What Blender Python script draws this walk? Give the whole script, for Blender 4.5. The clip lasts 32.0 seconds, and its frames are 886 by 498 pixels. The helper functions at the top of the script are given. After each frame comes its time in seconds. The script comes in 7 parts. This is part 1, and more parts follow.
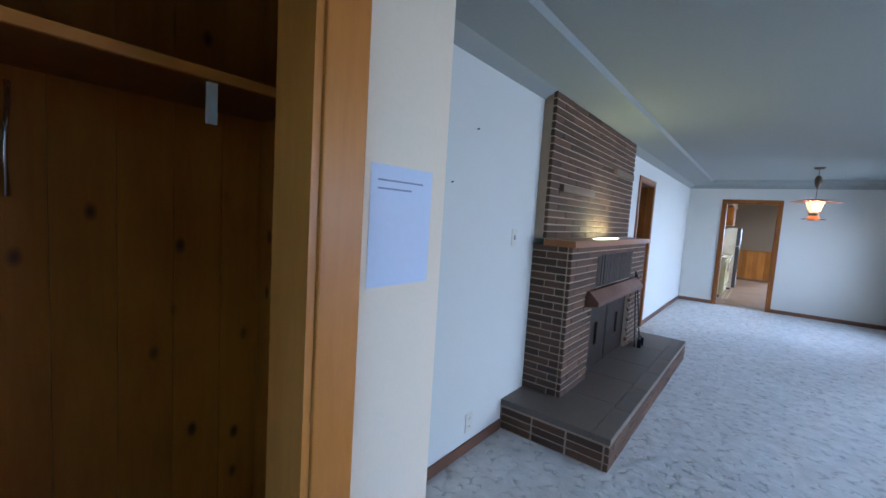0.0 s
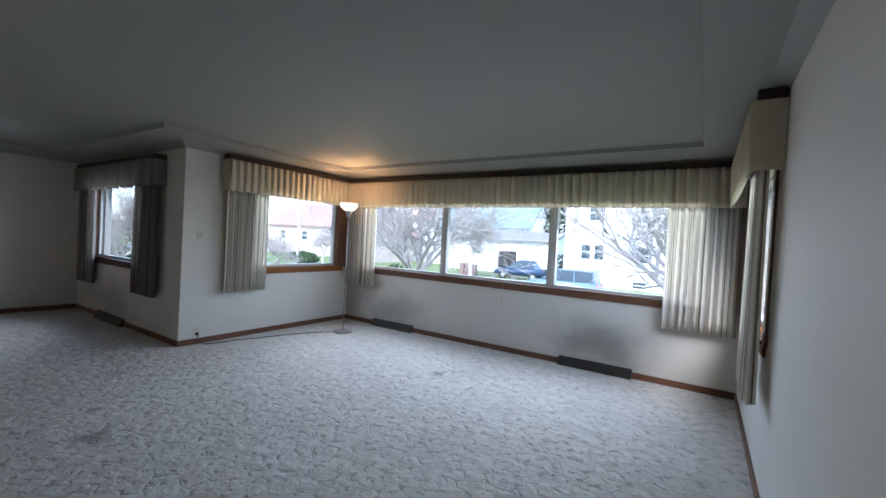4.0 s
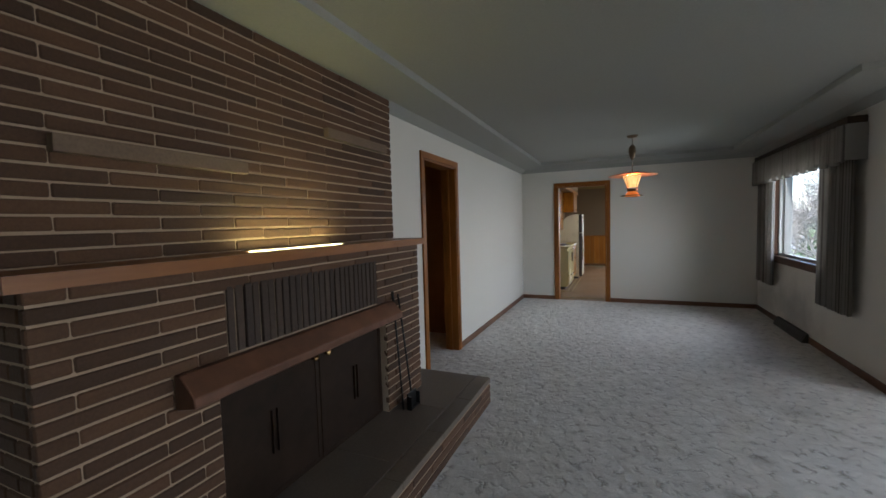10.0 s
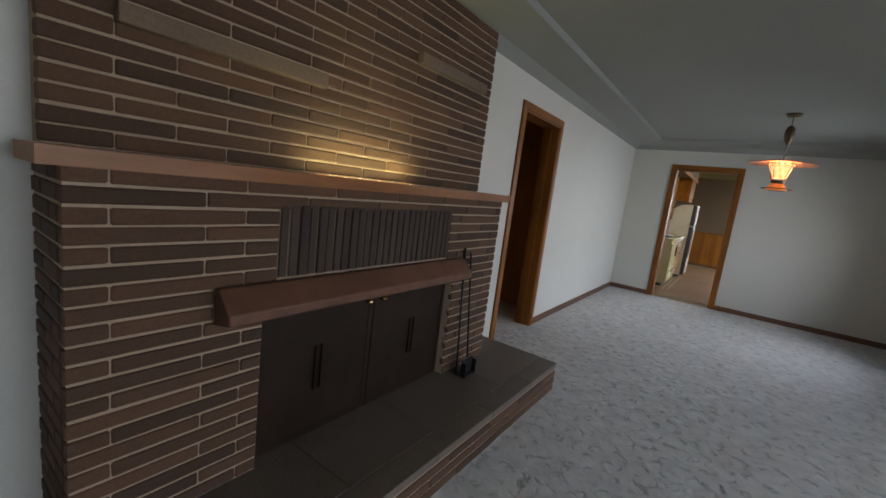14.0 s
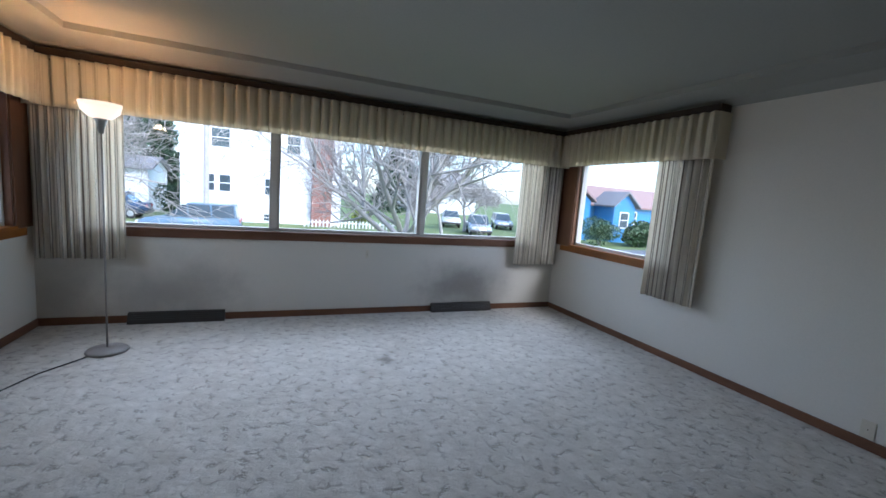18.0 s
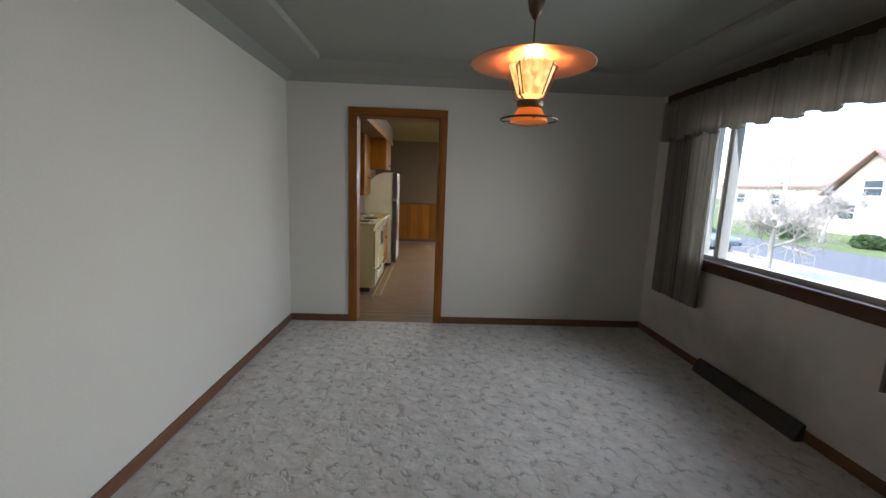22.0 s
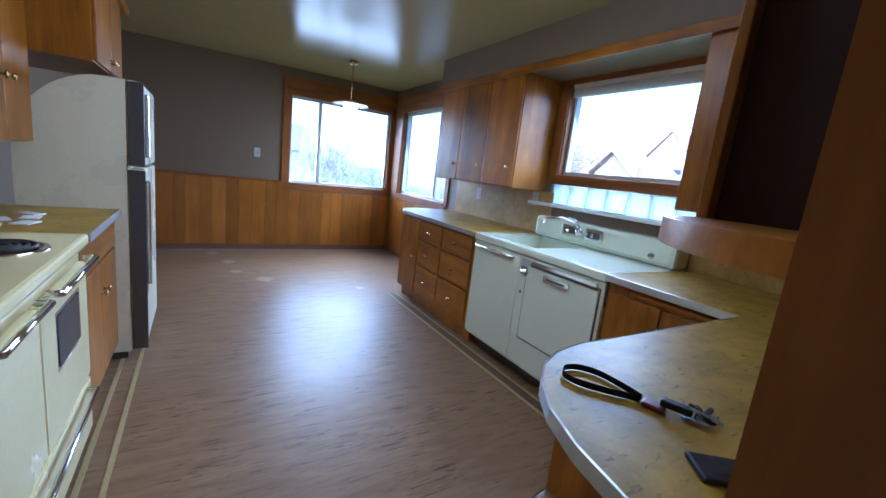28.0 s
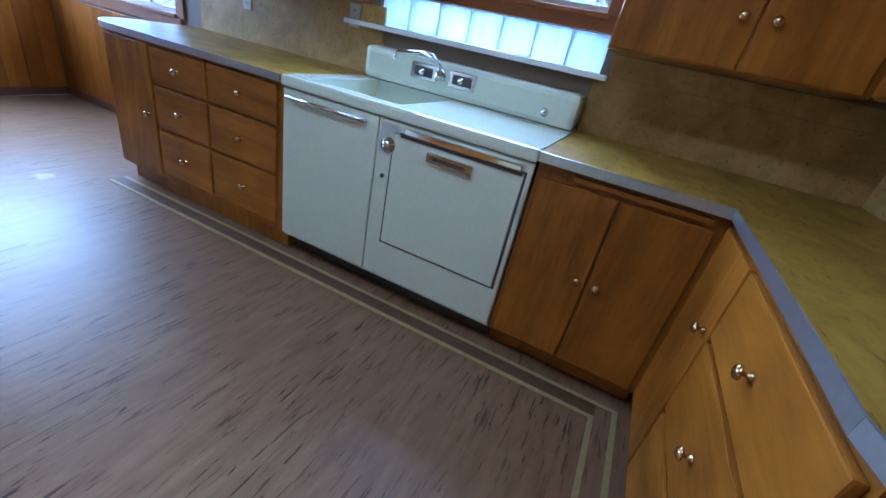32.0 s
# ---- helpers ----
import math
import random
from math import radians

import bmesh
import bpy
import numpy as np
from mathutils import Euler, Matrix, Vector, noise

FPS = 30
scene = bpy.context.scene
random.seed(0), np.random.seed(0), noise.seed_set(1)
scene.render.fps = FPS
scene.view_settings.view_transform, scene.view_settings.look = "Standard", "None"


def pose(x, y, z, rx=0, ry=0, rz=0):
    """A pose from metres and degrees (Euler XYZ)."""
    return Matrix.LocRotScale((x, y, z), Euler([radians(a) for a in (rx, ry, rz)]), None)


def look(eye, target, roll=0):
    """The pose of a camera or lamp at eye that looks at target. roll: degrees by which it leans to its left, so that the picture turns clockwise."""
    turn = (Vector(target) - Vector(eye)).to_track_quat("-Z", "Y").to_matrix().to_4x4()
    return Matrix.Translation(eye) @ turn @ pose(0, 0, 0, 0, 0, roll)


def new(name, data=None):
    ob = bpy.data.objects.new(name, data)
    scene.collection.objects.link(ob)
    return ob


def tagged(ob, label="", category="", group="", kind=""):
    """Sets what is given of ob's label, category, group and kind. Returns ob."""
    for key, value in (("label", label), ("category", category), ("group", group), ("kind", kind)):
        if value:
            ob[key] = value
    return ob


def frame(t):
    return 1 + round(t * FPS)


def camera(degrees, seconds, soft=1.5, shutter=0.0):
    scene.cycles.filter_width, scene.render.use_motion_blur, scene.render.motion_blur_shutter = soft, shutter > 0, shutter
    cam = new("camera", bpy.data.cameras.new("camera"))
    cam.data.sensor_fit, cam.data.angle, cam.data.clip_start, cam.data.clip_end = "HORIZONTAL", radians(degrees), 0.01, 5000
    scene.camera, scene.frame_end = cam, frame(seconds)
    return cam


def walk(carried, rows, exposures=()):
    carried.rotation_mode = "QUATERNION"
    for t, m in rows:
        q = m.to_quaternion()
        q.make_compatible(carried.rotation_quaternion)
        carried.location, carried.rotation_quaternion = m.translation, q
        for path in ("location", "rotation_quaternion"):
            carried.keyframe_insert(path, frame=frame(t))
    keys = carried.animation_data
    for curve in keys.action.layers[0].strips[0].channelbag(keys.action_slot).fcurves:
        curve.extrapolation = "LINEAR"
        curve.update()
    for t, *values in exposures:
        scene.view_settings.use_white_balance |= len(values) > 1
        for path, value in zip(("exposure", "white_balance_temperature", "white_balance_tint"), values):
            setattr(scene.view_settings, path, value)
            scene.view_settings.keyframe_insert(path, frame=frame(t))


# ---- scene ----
# ---- camera and its walk ----
cam = camera(95.0, 32.0, soft=1.6)
# seconds, x, y, z, yaw, pitch, roll
PATH = [
    (0.0, 6.428, -2.285, 1.460, 128.60, -4.83, -3.55),
    (0.5, 6.280, -2.413, 1.463, 114.98, -5.09, -3.99),
    (1.0, 6.147, -2.484, 1.459, 100.95, -4.90, -4.39),
    (1.5, 5.960, -2.561, 1.453, 94.20, -6.26, -5.50),
    (2.0, 5.718, -2.531, 1.444, 88.24, -4.56, -5.21),
    (2.5, 5.502, -2.497, 1.439, 71.08, -4.44, -6.02),
    (3.0, 5.326, -2.471, 1.424, 53.79, -5.16, -5.11),
    (3.5, 5.161, -2.400, 1.404, 44.73, -3.73, -3.45),
    (4.0, 5.095, -2.317, 1.397, 32.87, -1.04, -3.19),
    (4.5, 4.993, -2.271, 1.395, 13.38, -2.10, -2.08),
    (6.5, 4.450, -2.018, 1.352, 7.41, -3.49, -0.43),
    (7.0, 4.344, -2.001, 1.380, 10.99, -2.57, 0.87),
    (7.5, 4.201, -1.988, 1.409, 22.28, -3.65, 0.80),
    (8.0, 4.100, -1.926, 1.437, 40.57, -2.75, 0.93),
    (8.5, 4.110, -1.897, 1.459, 57.40, -3.83, 1.33),
    (9.0, 4.156, -1.927, 1.440, 71.25, -4.12, 1.36),
    (9.5, 4.248, -1.968, 1.439, 92.97, -4.75, 0.97),
    (10.0, 4.194, -1.923, 1.432, 113.58, -3.49, 1.57),
    (10.5, 4.204, -1.888, 1.426, 123.76, -4.46, -0.02),
    (11.0, 4.381, -1.834, 1.431, 131.12, -5.37, 0.33),
    (11.5, 4.559, -1.782, 1.450, 138.76, -3.86, -0.79),
    (12.0, 4.620, -1.782, 1.434, 143.43, -5.26, -2.86),
    (12.5, 4.554, -1.805, 1.367, 145.30, -8.91, -3.51),
    (13.0, 4.366, -1.848, 1.347, 146.15, -8.56, -4.35),
    (13.5, 4.192, -1.911, 1.351, 142.31, -8.66, -6.09),
    (14.0, 3.935, -2.024, 1.353, 126.37, -8.97, -7.01),
    (14.5, 3.577, -2.003, 1.329, 108.80, -10.59, -6.68),
    (16.5, 2.230, -1.901, 1.432, 43.88, -7.36, -3.57),
    (17.0, 2.099, -1.964, 1.408, 22.34, -7.36, -3.20),
    (17.5, 2.015, -1.961, 1.392, -0.02, -7.35, -3.87),
    (18.0, 1.921, -1.886, 1.387, -22.04, -7.24, -4.34),
    (18.5, 1.789, -1.901, 1.395, -36.41, -7.12, -4.35),
    (19.0, 1.580, -1.969, 1.411, -29.48, -7.76, -3.98),
    (19.5, 1.258, -2.059, 1.428, -0.75, -8.78, -2.10),
    (20.0, 0.986, -2.107, 1.424, 26.81, -8.11, -1.56),
    (20.5, 0.858, -2.050, 1.432, 45.22, -6.54, -2.47),
    (21.0, 0.746, -2.085, 1.445, 61.21, -5.95, -2.89),
    (21.5, 0.694, -2.140, 1.439, 76.33, -6.97, -1.88),
    (22.0, 0.630, -2.239, 1.406, 88.18, -8.91, -2.04),
    (22.5, 0.493, -2.390, 1.355, 90.03, -11.35, -3.54),
    (23.0, 0.245, -2.533, 1.344, 85.00, -12.37, -4.15),
    (23.5, -0.183, -2.593, 1.367, 83.34, -11.98, -3.76),
    (24.0, -0.620, -2.732, 1.353, 81.62, -12.39, -3.48),
    (24.5, -1.070, -2.740, 1.292, 80.27, -12.18, -3.66),
    (26.5, -2.720, -2.757, 1.331, 76.80, -11.64, -4.87),
    (27.0, -3.003, -2.653, 1.305, 74.11, -11.57, -5.77),
    (27.5, -3.255, -2.569, 1.294, 68.05, -10.97, -6.29),
    (28.0, -3.456, -2.529, 1.292, 59.67, -10.55, -6.55),
    (28.5, -3.583, -2.518, 1.313, 52.92, -10.27, -5.63),
    (29.0, -3.728, -2.481, 1.315, 47.98, -10.31, -4.66),
    (29.5, -3.879, -2.377, 1.311, 38.43, -10.38, -3.88),
    (30.0, -3.988, -2.382, 1.309, 26.38, -11.29, -4.04),
    (30.5, -4.047, -2.423, 1.290, 15.12, -12.38, -4.87),
    (31.0, -4.154, -2.298, 1.248, 13.57, -15.29, -6.36),
    (31.5, -4.293, -2.157, 1.223, 17.45, -20.21, -8.50),
    (32.0, -4.475, -2.158, 1.162, 26.63, -27.65, -11.07),
]
EXPOSURES = [
    (0.0, 4.15, 4600, 10), (1.0, 3.6, 4800, 10), (2.0, 3.0, 5000, 10), (3.0, 2.87, 5400, 10), (7.0, 2.32, 5550, 10), (9.0, 2.32, 6050, 10), (10.0, 2.95, 5950, 10),
    (11.0, 3.0, 6150, 10), (13.0, 2.95, 6100, 10), (14.0, 3.1, 5850, 10), (16.5, 2.75, 5450, 10), (19.0, 2.15, 5450, 10), (20.0, 2.3, 5750, 10), (21.0, 2.8, 6300, 10), (22.0, 2.9, 6150, 10),
    (24.0, 2.8, 6000, 10), (26.6, 2.95, 5800, 10), (27.0, 3.1, 5550, 10), (28.0, 3.25, 4450, 10), (29.0, 3.25, 4400, 10), (30.0, 3.2, 4100, 10), (32.0, 3.25, 4100, 10),
]
walk(cam, [(t, pose(x, y, z, 90 + pitch, roll, yaw)) for t, x, y, z, yaw, pitch, roll in PATH], EXPOSURES)

# ---- world, sun, exposure ----
world = bpy.data.worlds.new("world")
scene.world = world
world.use_nodes = True
_wn = world.node_tree.nodes
_sky = _wn.new("ShaderNodeTexSky")
_sky.sky_type, _sky.sun_disc = "NISHITA", False
_sky.sun_elevation, _sky.sun_rotation = radians(48), radians(158)
_sky.air_density, _sky.dust_density, _sky.ozone_density = 1.0, 1.6, 1.2
_wn["Background"].inputs["Strength"].default_value = 0.12
world.node_tree.links.new(_sky.outputs[0], _wn["Background"].inputs["Color"])

sun = new("sun", bpy.data.lights.new("sun", "SUN"))
sun.data.energy, sun.data.angle, sun.data.color = 0.75, radians(30), (1.0, 0.98, 0.95)
sun.matrix_world = look((8, -20, 24), (0, 0, 0))
LAMP_W, PEND_W = 2.9, 1.3     # watts of the floor lamp and the dining pendant


# skylight entering by the windows: (middle, facing direction, width, height, watts for each square metre, dip)
SKY_W, SIDE_W, DINING_W, KITCHEN_W = 1.65, 1.0, 1.8, 2.8
for at, face, wide, high, watts, dip in (((2.72, 2.75, 1.47), (0, -1), 4.7, 1.05, SKY_W, 0.55), ((-0.13, 1.57, 1.47), (1, 0), 1.4, 1.05, SIDE_W, 0.55),
                                         ((5.566, 1.52, 1.47), (-1, 0), 1.4, 1.05, SIDE_W, 0.55), ((-1.82, 0.13, 1.44), (0, -1), 1.75, 1.1, DINING_W, 0.2),
                                         ((-9.50, -0.78, 1.5), (1, 0), 1.4, 1.1, KITCHEN_W, 0.55), ((-8.38, 0.135, 1.5), (0, -1), 1.35, 1.1, KITCHEN_W, 0.55),
                                         ((-5.35, 0.135, 1.74), (0, -1), 1.1, 0.66, KITCHEN_W, 0.55)):
    sky_in = new("window_skylight", bpy.data.lights.new("window_skylight", "AREA"))
    sky_in.data.shape, sky_in.data.size, sky_in.data.size_y = "RECTANGLE", wide, high
    sky_in.data.energy, sky_in.data.color = watts * wide * high, (0.93, 0.97, 1.0)
    sky_in.data.spread = radians(116)     # the eaves cut off the high sky
    sky_in.matrix_world = look(at, (at[0] + face[0], at[1] + face[1], at[2] - dip))
# ---- materials ----
def nodes_of(name):
    m = bpy.data.materials.new(name)
    m.use_nodes = True
    return m, m.node_tree.nodes, m.node_tree.links, m.node_tree.nodes["Principled BSDF"]


def coords(n, l, stretch=(1, 1, 1), random_shift=0.0):
    """Object coordinates in metres, stretched, shifted by piece."""
    tc, mp = n.new("ShaderNodeTexCoord"), n.new("ShaderNodeMapping")
    mp.inputs["Scale"].default_value = stretch
    l.new(tc.outputs["Object"], mp.inputs["Vector"])
    if random_shift:
        oi, mul = n.new("ShaderNodeObjectInfo"), n.new("ShaderNodeMath")
        mul.operation, mul.inputs[1].default_value = "MULTIPLY", random_shift
        l.new(oi.outputs["Random"], mul.inputs[0])
        l.new(mul.outputs[0], mp.inputs["Location"])
    return mp.outputs[0]


def noise_tex(n, l, vec, scale, detail=4.0, rough=0.55, distortion=0.0):
    t = n.new("ShaderNodeTexNoise")
    t.inputs["Scale"].default_value, t.inputs["Detail"].default_value = scale, detail
    t.inputs["Roughness"].default_value, t.inputs["Distortion"].default_value = rough, distortion
    l.new(vec, t.inputs["Vector"])
    return t.outputs["Fac"]


def ramp(n, l, fac, stops):
    r = n.new("ShaderNodeValToRGB")
    e = r.color_ramp.elements
    while len(e) < len(stops):
        e.new(0.5)
    for el, (p, c) in zip(e, stops):
        el.position, el.color = p, (*c, 1)
    l.new(fac, r.inputs[0])
    return r.outputs[0]


def mixc(n, l, fac, a, b, mode="MIX"):
    m = n.new("ShaderNodeMix")
    m.data_type, m.blend_type = "RGBA", mode
    for sock, v in ((m.inputs[0], fac), (m.inputs[6], a), (m.inputs[7], b)):
        if isinstance(v, (int, float)):
            sock.default_value = v
        elif isinstance(v, tuple):
            sock.default_value = (*v, 1)
        else:
            l.new(v, sock)
    return m.outputs[2]


def bump(n, l, bsdf, fac, strength, distance):
    b = n.new("ShaderNodeBump")
    b.inputs["Strength"].default_value, b.inputs["Distance"].default_value = strength, distance
    l.new(fac, b.inputs["Height"])
    l.new(b.outputs[0], bsdf.inputs["Normal"])


def scaled(c, k):
    return tuple(min(1, v * k) for v in c)


def plain(name, c, rough=0.6, metal=0.0, vary=0.12, coarse=3.0, fine=60.0, relief=0.15, depth=0.002, by_piece=0.0, spec=0.5, coat=0.0):
    """A surface with a broad stain and a fine grain."""
    m, n, l, b = nodes_of(name)
    v = coords(n, l, random_shift=37.0 if by_piece else 0.0)
    big, small = noise_tex(n, l, v, coarse, 5), noise_tex(n, l, v, fine, 3)
    col = ramp(n, l, big, [(0.25, scaled(c, 1 - vary)), (0.75, scaled(c, 1 + vary))])
    col = mixc(n, l, 0.5, col, ramp(n, l, small, [(0.3, scaled(c, 1 - vary)), (0.7, scaled(c, 1 + vary))]))
    if by_piece:
        oi = n.new("ShaderNodeObjectInfo")
        tint = ramp(n, l, oi.outputs["Random"], [(0.0, (1 - by_piece,) * 3), (1.0, (1 + by_piece * 0.6,) * 3)])
        col = mixc(n, l, 1.0, col, tint, "MULTIPLY")
    l.new(col, b.inputs["Base Color"])
    b.inputs["Metallic"].default_value, b.inputs["Specular IOR Level"].default_value = metal, spec
    b.inputs["Coat Weight"].default_value = coat
    mr = n.new("ShaderNodeMapRange")
    mr.inputs["To Min"].default_value, mr.inputs["To Max"].default_value = max(0, rough - 0.1), min(1, rough + 0.1)
    l.new(big, mr.inputs[0])
    l.new(mr.outputs[0], b.inputs["Roughness"])
    if relief:
        bump(n, l, b, small, relief, depth)
    return m


def wood(name, dark, light, axis=2, rough=0.4, by_piece=0.15, knots=False, grain=1.0, coat=0.0):
    """Grain running along an axis, with streaks, broad tone and a shift from piece to piece."""
    m, n, l, b = nodes_of(name)
    st = [6.0 * grain] * 3
    st[axis] = 0.7 * grain
    v = coords(n, l, tuple(st), 51.0)
    a = noise_tex(n, l, v, 1.6, 6, 0.6, 0.6)
    f = noise_tex(n, l, v, 14.0, 3, 0.6)
    w = coords(n, l)
    broad = noise_tex(n, l, w, 2.0, 3)
    col = ramp(n, l, a, [(0.3, dark), (0.7, light)])
    col = mixc(n, l, 0.16, col, ramp(n, l, f, [(0.35, scaled(dark, 0.8)), (0.65, scaled(light, 1.1))]))
    col = mixc(n, l, 0.42, col, ramp(n, l, broad, [(0.32, scaled(dark, 0.9)), (0.68, light)]))
    if knots:
        vo = n.new("ShaderNodeTexVoronoi")
        kv = coords(n, l, (9.0, 9.0, 5.2))
        vo.inputs["Scale"].default_value = 1.0
        l.new(kv, vo.inputs["Vector"])
        k = ramp(n, l, vo.outputs["Distance"], [(0.07, (1, 1, 1)), (0.17, (0, 0, 0))])
        col = mixc(n, l, k, col, scaled(dark, 0.25))
    oi = n.new("ShaderNodeObjectInfo")
    col = mixc(n, l, 1.0, col, ramp(n, l, oi.outputs["Random"], [(0.0, (1 - by_piece,) * 3), (1.0, (1 + by_piece * 0.7,) * 3)]), "MULTIPLY")
    l.new(col, b.inputs["Base Color"])
    b.inputs["Roughness"].default_value, b.inputs["Coat Weight"].default_value = rough, coat
    b.inputs["Specular IOR Level"].default_value = 0.27
    b.inputs["Coat Roughness"].default_value = 0.25
    bump(n, l, b, f, 0.12, 0.001)
    return m


def glow(name, c, strength):
    m, n, l, b = nodes_of(name)
    b.inputs["Base Color"].default_value = (*c, 1)
    b.inputs["Emission Color"].default_value, b.inputs["Emission Strength"].default_value = (*c, 1), strength
    return m


def pane_glass(name, tint=(1, 1, 1), gloss=0.6, wavy=0.0):
    """A thin pane: clear, with a faint mirror that grows at a glancing angle."""
    m, n, l, b = nodes_of(name)
    n.remove(b)
    out = n["Material Output"]
    tr, gl, mx, lw = n.new("ShaderNodeBsdfTransparent"), n.new("ShaderNodeBsdfGlossy"), n.new("ShaderNodeMixShader"), n.new("ShaderNodeLayerWeight")
    pw, ma = n.new("ShaderNodeMath"), n.new("ShaderNodeMath")
    pw.operation, pw.inputs[1].default_value = "POWER", 4.0
    ma.operation, ma.inputs[1].default_value, ma.inputs[2].default_value = "MULTIPLY_ADD", 0.5, 0.025
    l.new(lw.outputs["Facing"], pw.inputs[0]), l.new(pw.outputs[0], ma.inputs[0])
    tr.inputs[0].default_value, gl.inputs["Roughness"].default_value = (*tint, 1), 0.03
    gl.inputs[0].default_value = (gloss, gloss, gloss, 1)
    l.new(ma.outputs[0], mx.inputs[0]), l.new(tr.outputs[0], mx.inputs[1]), l.new(gl.outputs[0], mx.inputs[2])
    l.new(mx.outputs[0], out.inputs[0])
    return m


def frosted_glass(name, tint, cloudy):
    """Rippled glass: part clear, part scattering the daylight behind it."""
    m = pane_glass(name, tint, 0.7)
    n, l = m.node_tree.nodes, m.node_tree.links
    out = n["Material Output"]
    clear = out.inputs[0].links[0].from_socket
    tr, mx, mul = n.new("ShaderNodeBsdfTranslucent"), n.new("ShaderNodeMixShader"), n.new("ShaderNodeMath")
    tr.inputs[0].default_value = (*tint, 1)
    mul.operation, mul.inputs[1].default_value = "MULTIPLY_ADD", 0.5
    mul.inputs[2].default_value = cloudy - 0.25
    l.new(noise_tex(n, l, coords(n, l, (30.0, 30.0, 8.0)), 1.0, 3), mul.inputs[0])
    l.new(mul.outputs[0], mx.inputs[0]), l.new(clear, mx.inputs[1]), l.new(tr.outputs[0], mx.inputs[2])
    l.new(mx.outputs[0], out.inputs[0])
    return m


def carpet_mat():
    m, n, l, b = nodes_of("carpet")
    v = coords(n, l)
    warp = n.new("ShaderNodeTexNoise")
    warp.inputs["Scale"].default_value, warp.inputs["Detail"].default_value = 17.0, 3
    l.new(v, warp.inputs["Vector"])
    wv = n.new("ShaderNodeMix")
    wv.data_type, wv.blend_type = "RGBA", "LINEAR_LIGHT"
    wv.inputs[0].default_value = 0.07
    l.new(v, wv.inputs[6]), l.new(warp.outputs["Color"], wv.inputs[7])
    # carved pile: raised tufts with short curved furrows between some of them
    vo = n.new("ShaderNodeTexVoronoi")
    vo.feature, vo.inputs["Scale"].default_value = "DISTANCE_TO_EDGE", 11.0
    l.new(wv.outputs[2], vo.inputs["Vector"])
    hump = n.new("ShaderNodeTexVoronoi")
    hump.feature, hump.inputs["Scale"].default_value = "SMOOTH_F1", 11.0
    hump.inputs["Smoothness"].default_value = 0.35
    l.new(wv.outputs[2], hump.inputs["Vector"])
    furrow = ramp(n, l, vo.outputs["Distance"], [(0.01, (1, 1, 1)), (0.14, (0, 0, 0))])
    gate = ramp(n, l, noise_tex(n, l, v, 17.0, 0, 0.5), [(0.52, (0, 0, 0)), (0.70, (1, 1, 1))])
    cut = mixc(n, l, 1.0, furrow, gate, "MULTIPLY")
    pile, big, stain = noise_tex(n, l, v, 170.0, 4, 0.7), noise_tex(n, l, v, 0.9, 5, 0.6), noise_tex(n, l, v, 3.2, 6, 0.65)
    tuft = noise_tex(n, l, v, 8.0, 3, 0.5)
    col = ramp(n, l, big, [(0.3, (0.49, 0.452, 0.398)), (0.7, (0.61, 0.571, 0.512))])
    col = mixc(n, l, 0.12, col, ramp(n, l, pile, [(0.3, (0.42, 0.40, 0.385)), (0.7, (0.80, 0.79, 0.77))]))
    col = mixc(n, l, 0.3, col, ramp(n, l, tuft, [(0.34, (0.35, 0.325, 0.295)), (0.66, (0.64, 0.61, 0.57))]))
    # relief shading put into the colour: tuft crowns lighter, their edges darker
    col = mixc(n, l, 0.18, col, ramp(n, l, hump.outputs["Distance"], [(0.2, (0.68, 0.64, 0.585)), (0.62, (0.34, 0.312, 0.275))]))
    col = mixc(n, l, ramp(n, l, stain, [(0.56, (0, 0, 0)), (0.78, (0.45, 0.45, 0.45))]), col, (0.38, 0.345, 0.305))
    # shade in the furrows painted into the pile colour
    col = mixc(n, l, mixc(n, l, 1.0, cut, (0.6, 0.6, 0.6), "MULTIPLY"), col, (0.21, 0.188, 0.16))
    # old spills, each with its own place and size
    for sx, sy, sr, k in ((1.83, -1.32, 0.13, 0.75), (2.79, 1.29, 0.10, 0.6), (1.35, -1.15, 0.07, 0.4), (0.55, -0.75, 0.16, 0.3), (3.6, 0.3, 0.06, 0.35)):
        sub, ln, nz, ad = n.new("ShaderNodeVectorMath"), n.new("ShaderNodeVectorMath"), noise_tex(n, l, v, 14.0, 4), n.new("ShaderNodeMath")
        sub.operation, ln.operation, sub.inputs[1].default_value = "SUBTRACT", "LENGTH", (sx, sy, 0)
        l.new(v, sub.inputs[0]), l.new(sub.outputs[0], ln.inputs[0])
        ad.operation, ad.inputs[1].default_value = "MULTIPLY_ADD", sr * 2.0
        l.new(nz, ad.inputs[0]), l.new(ln.outputs["Value"], ad.inputs[2])
        spot = ramp(n, l, ad.outputs[0], [(min(0.99, sr * 1.15), (k, k, k)), (min(1.0, sr * 2.1), (0, 0, 0))])
        col = mixc(n, l, spot, col, (0.13, 0.105, 0.08))
    l.new(col, b.inputs["Base Color"])
    b.inputs["Roughness"].default_value, b.inputs["Specular IOR Level"].default_value = 0.95, 0.1
    b.inputs["Sheen Weight"].default_value = 0.15
    hgt = n.new("ShaderNodeMath")
    hgt.operation = "MULTIPLY_ADD"
    hgt.inputs[1].default_value = -1.2
    mt = n.new("ShaderNodeMath")
    mt.operation = "MULTIPLY_ADD"
    mt.inputs[1].default_value = -1.6
    pl_h = n.new("ShaderNodeMath")
    pl_h.operation, pl_h.inputs[1].default_value = "MULTIPLY", 0.5
    l.new(pile, pl_h.inputs[0])
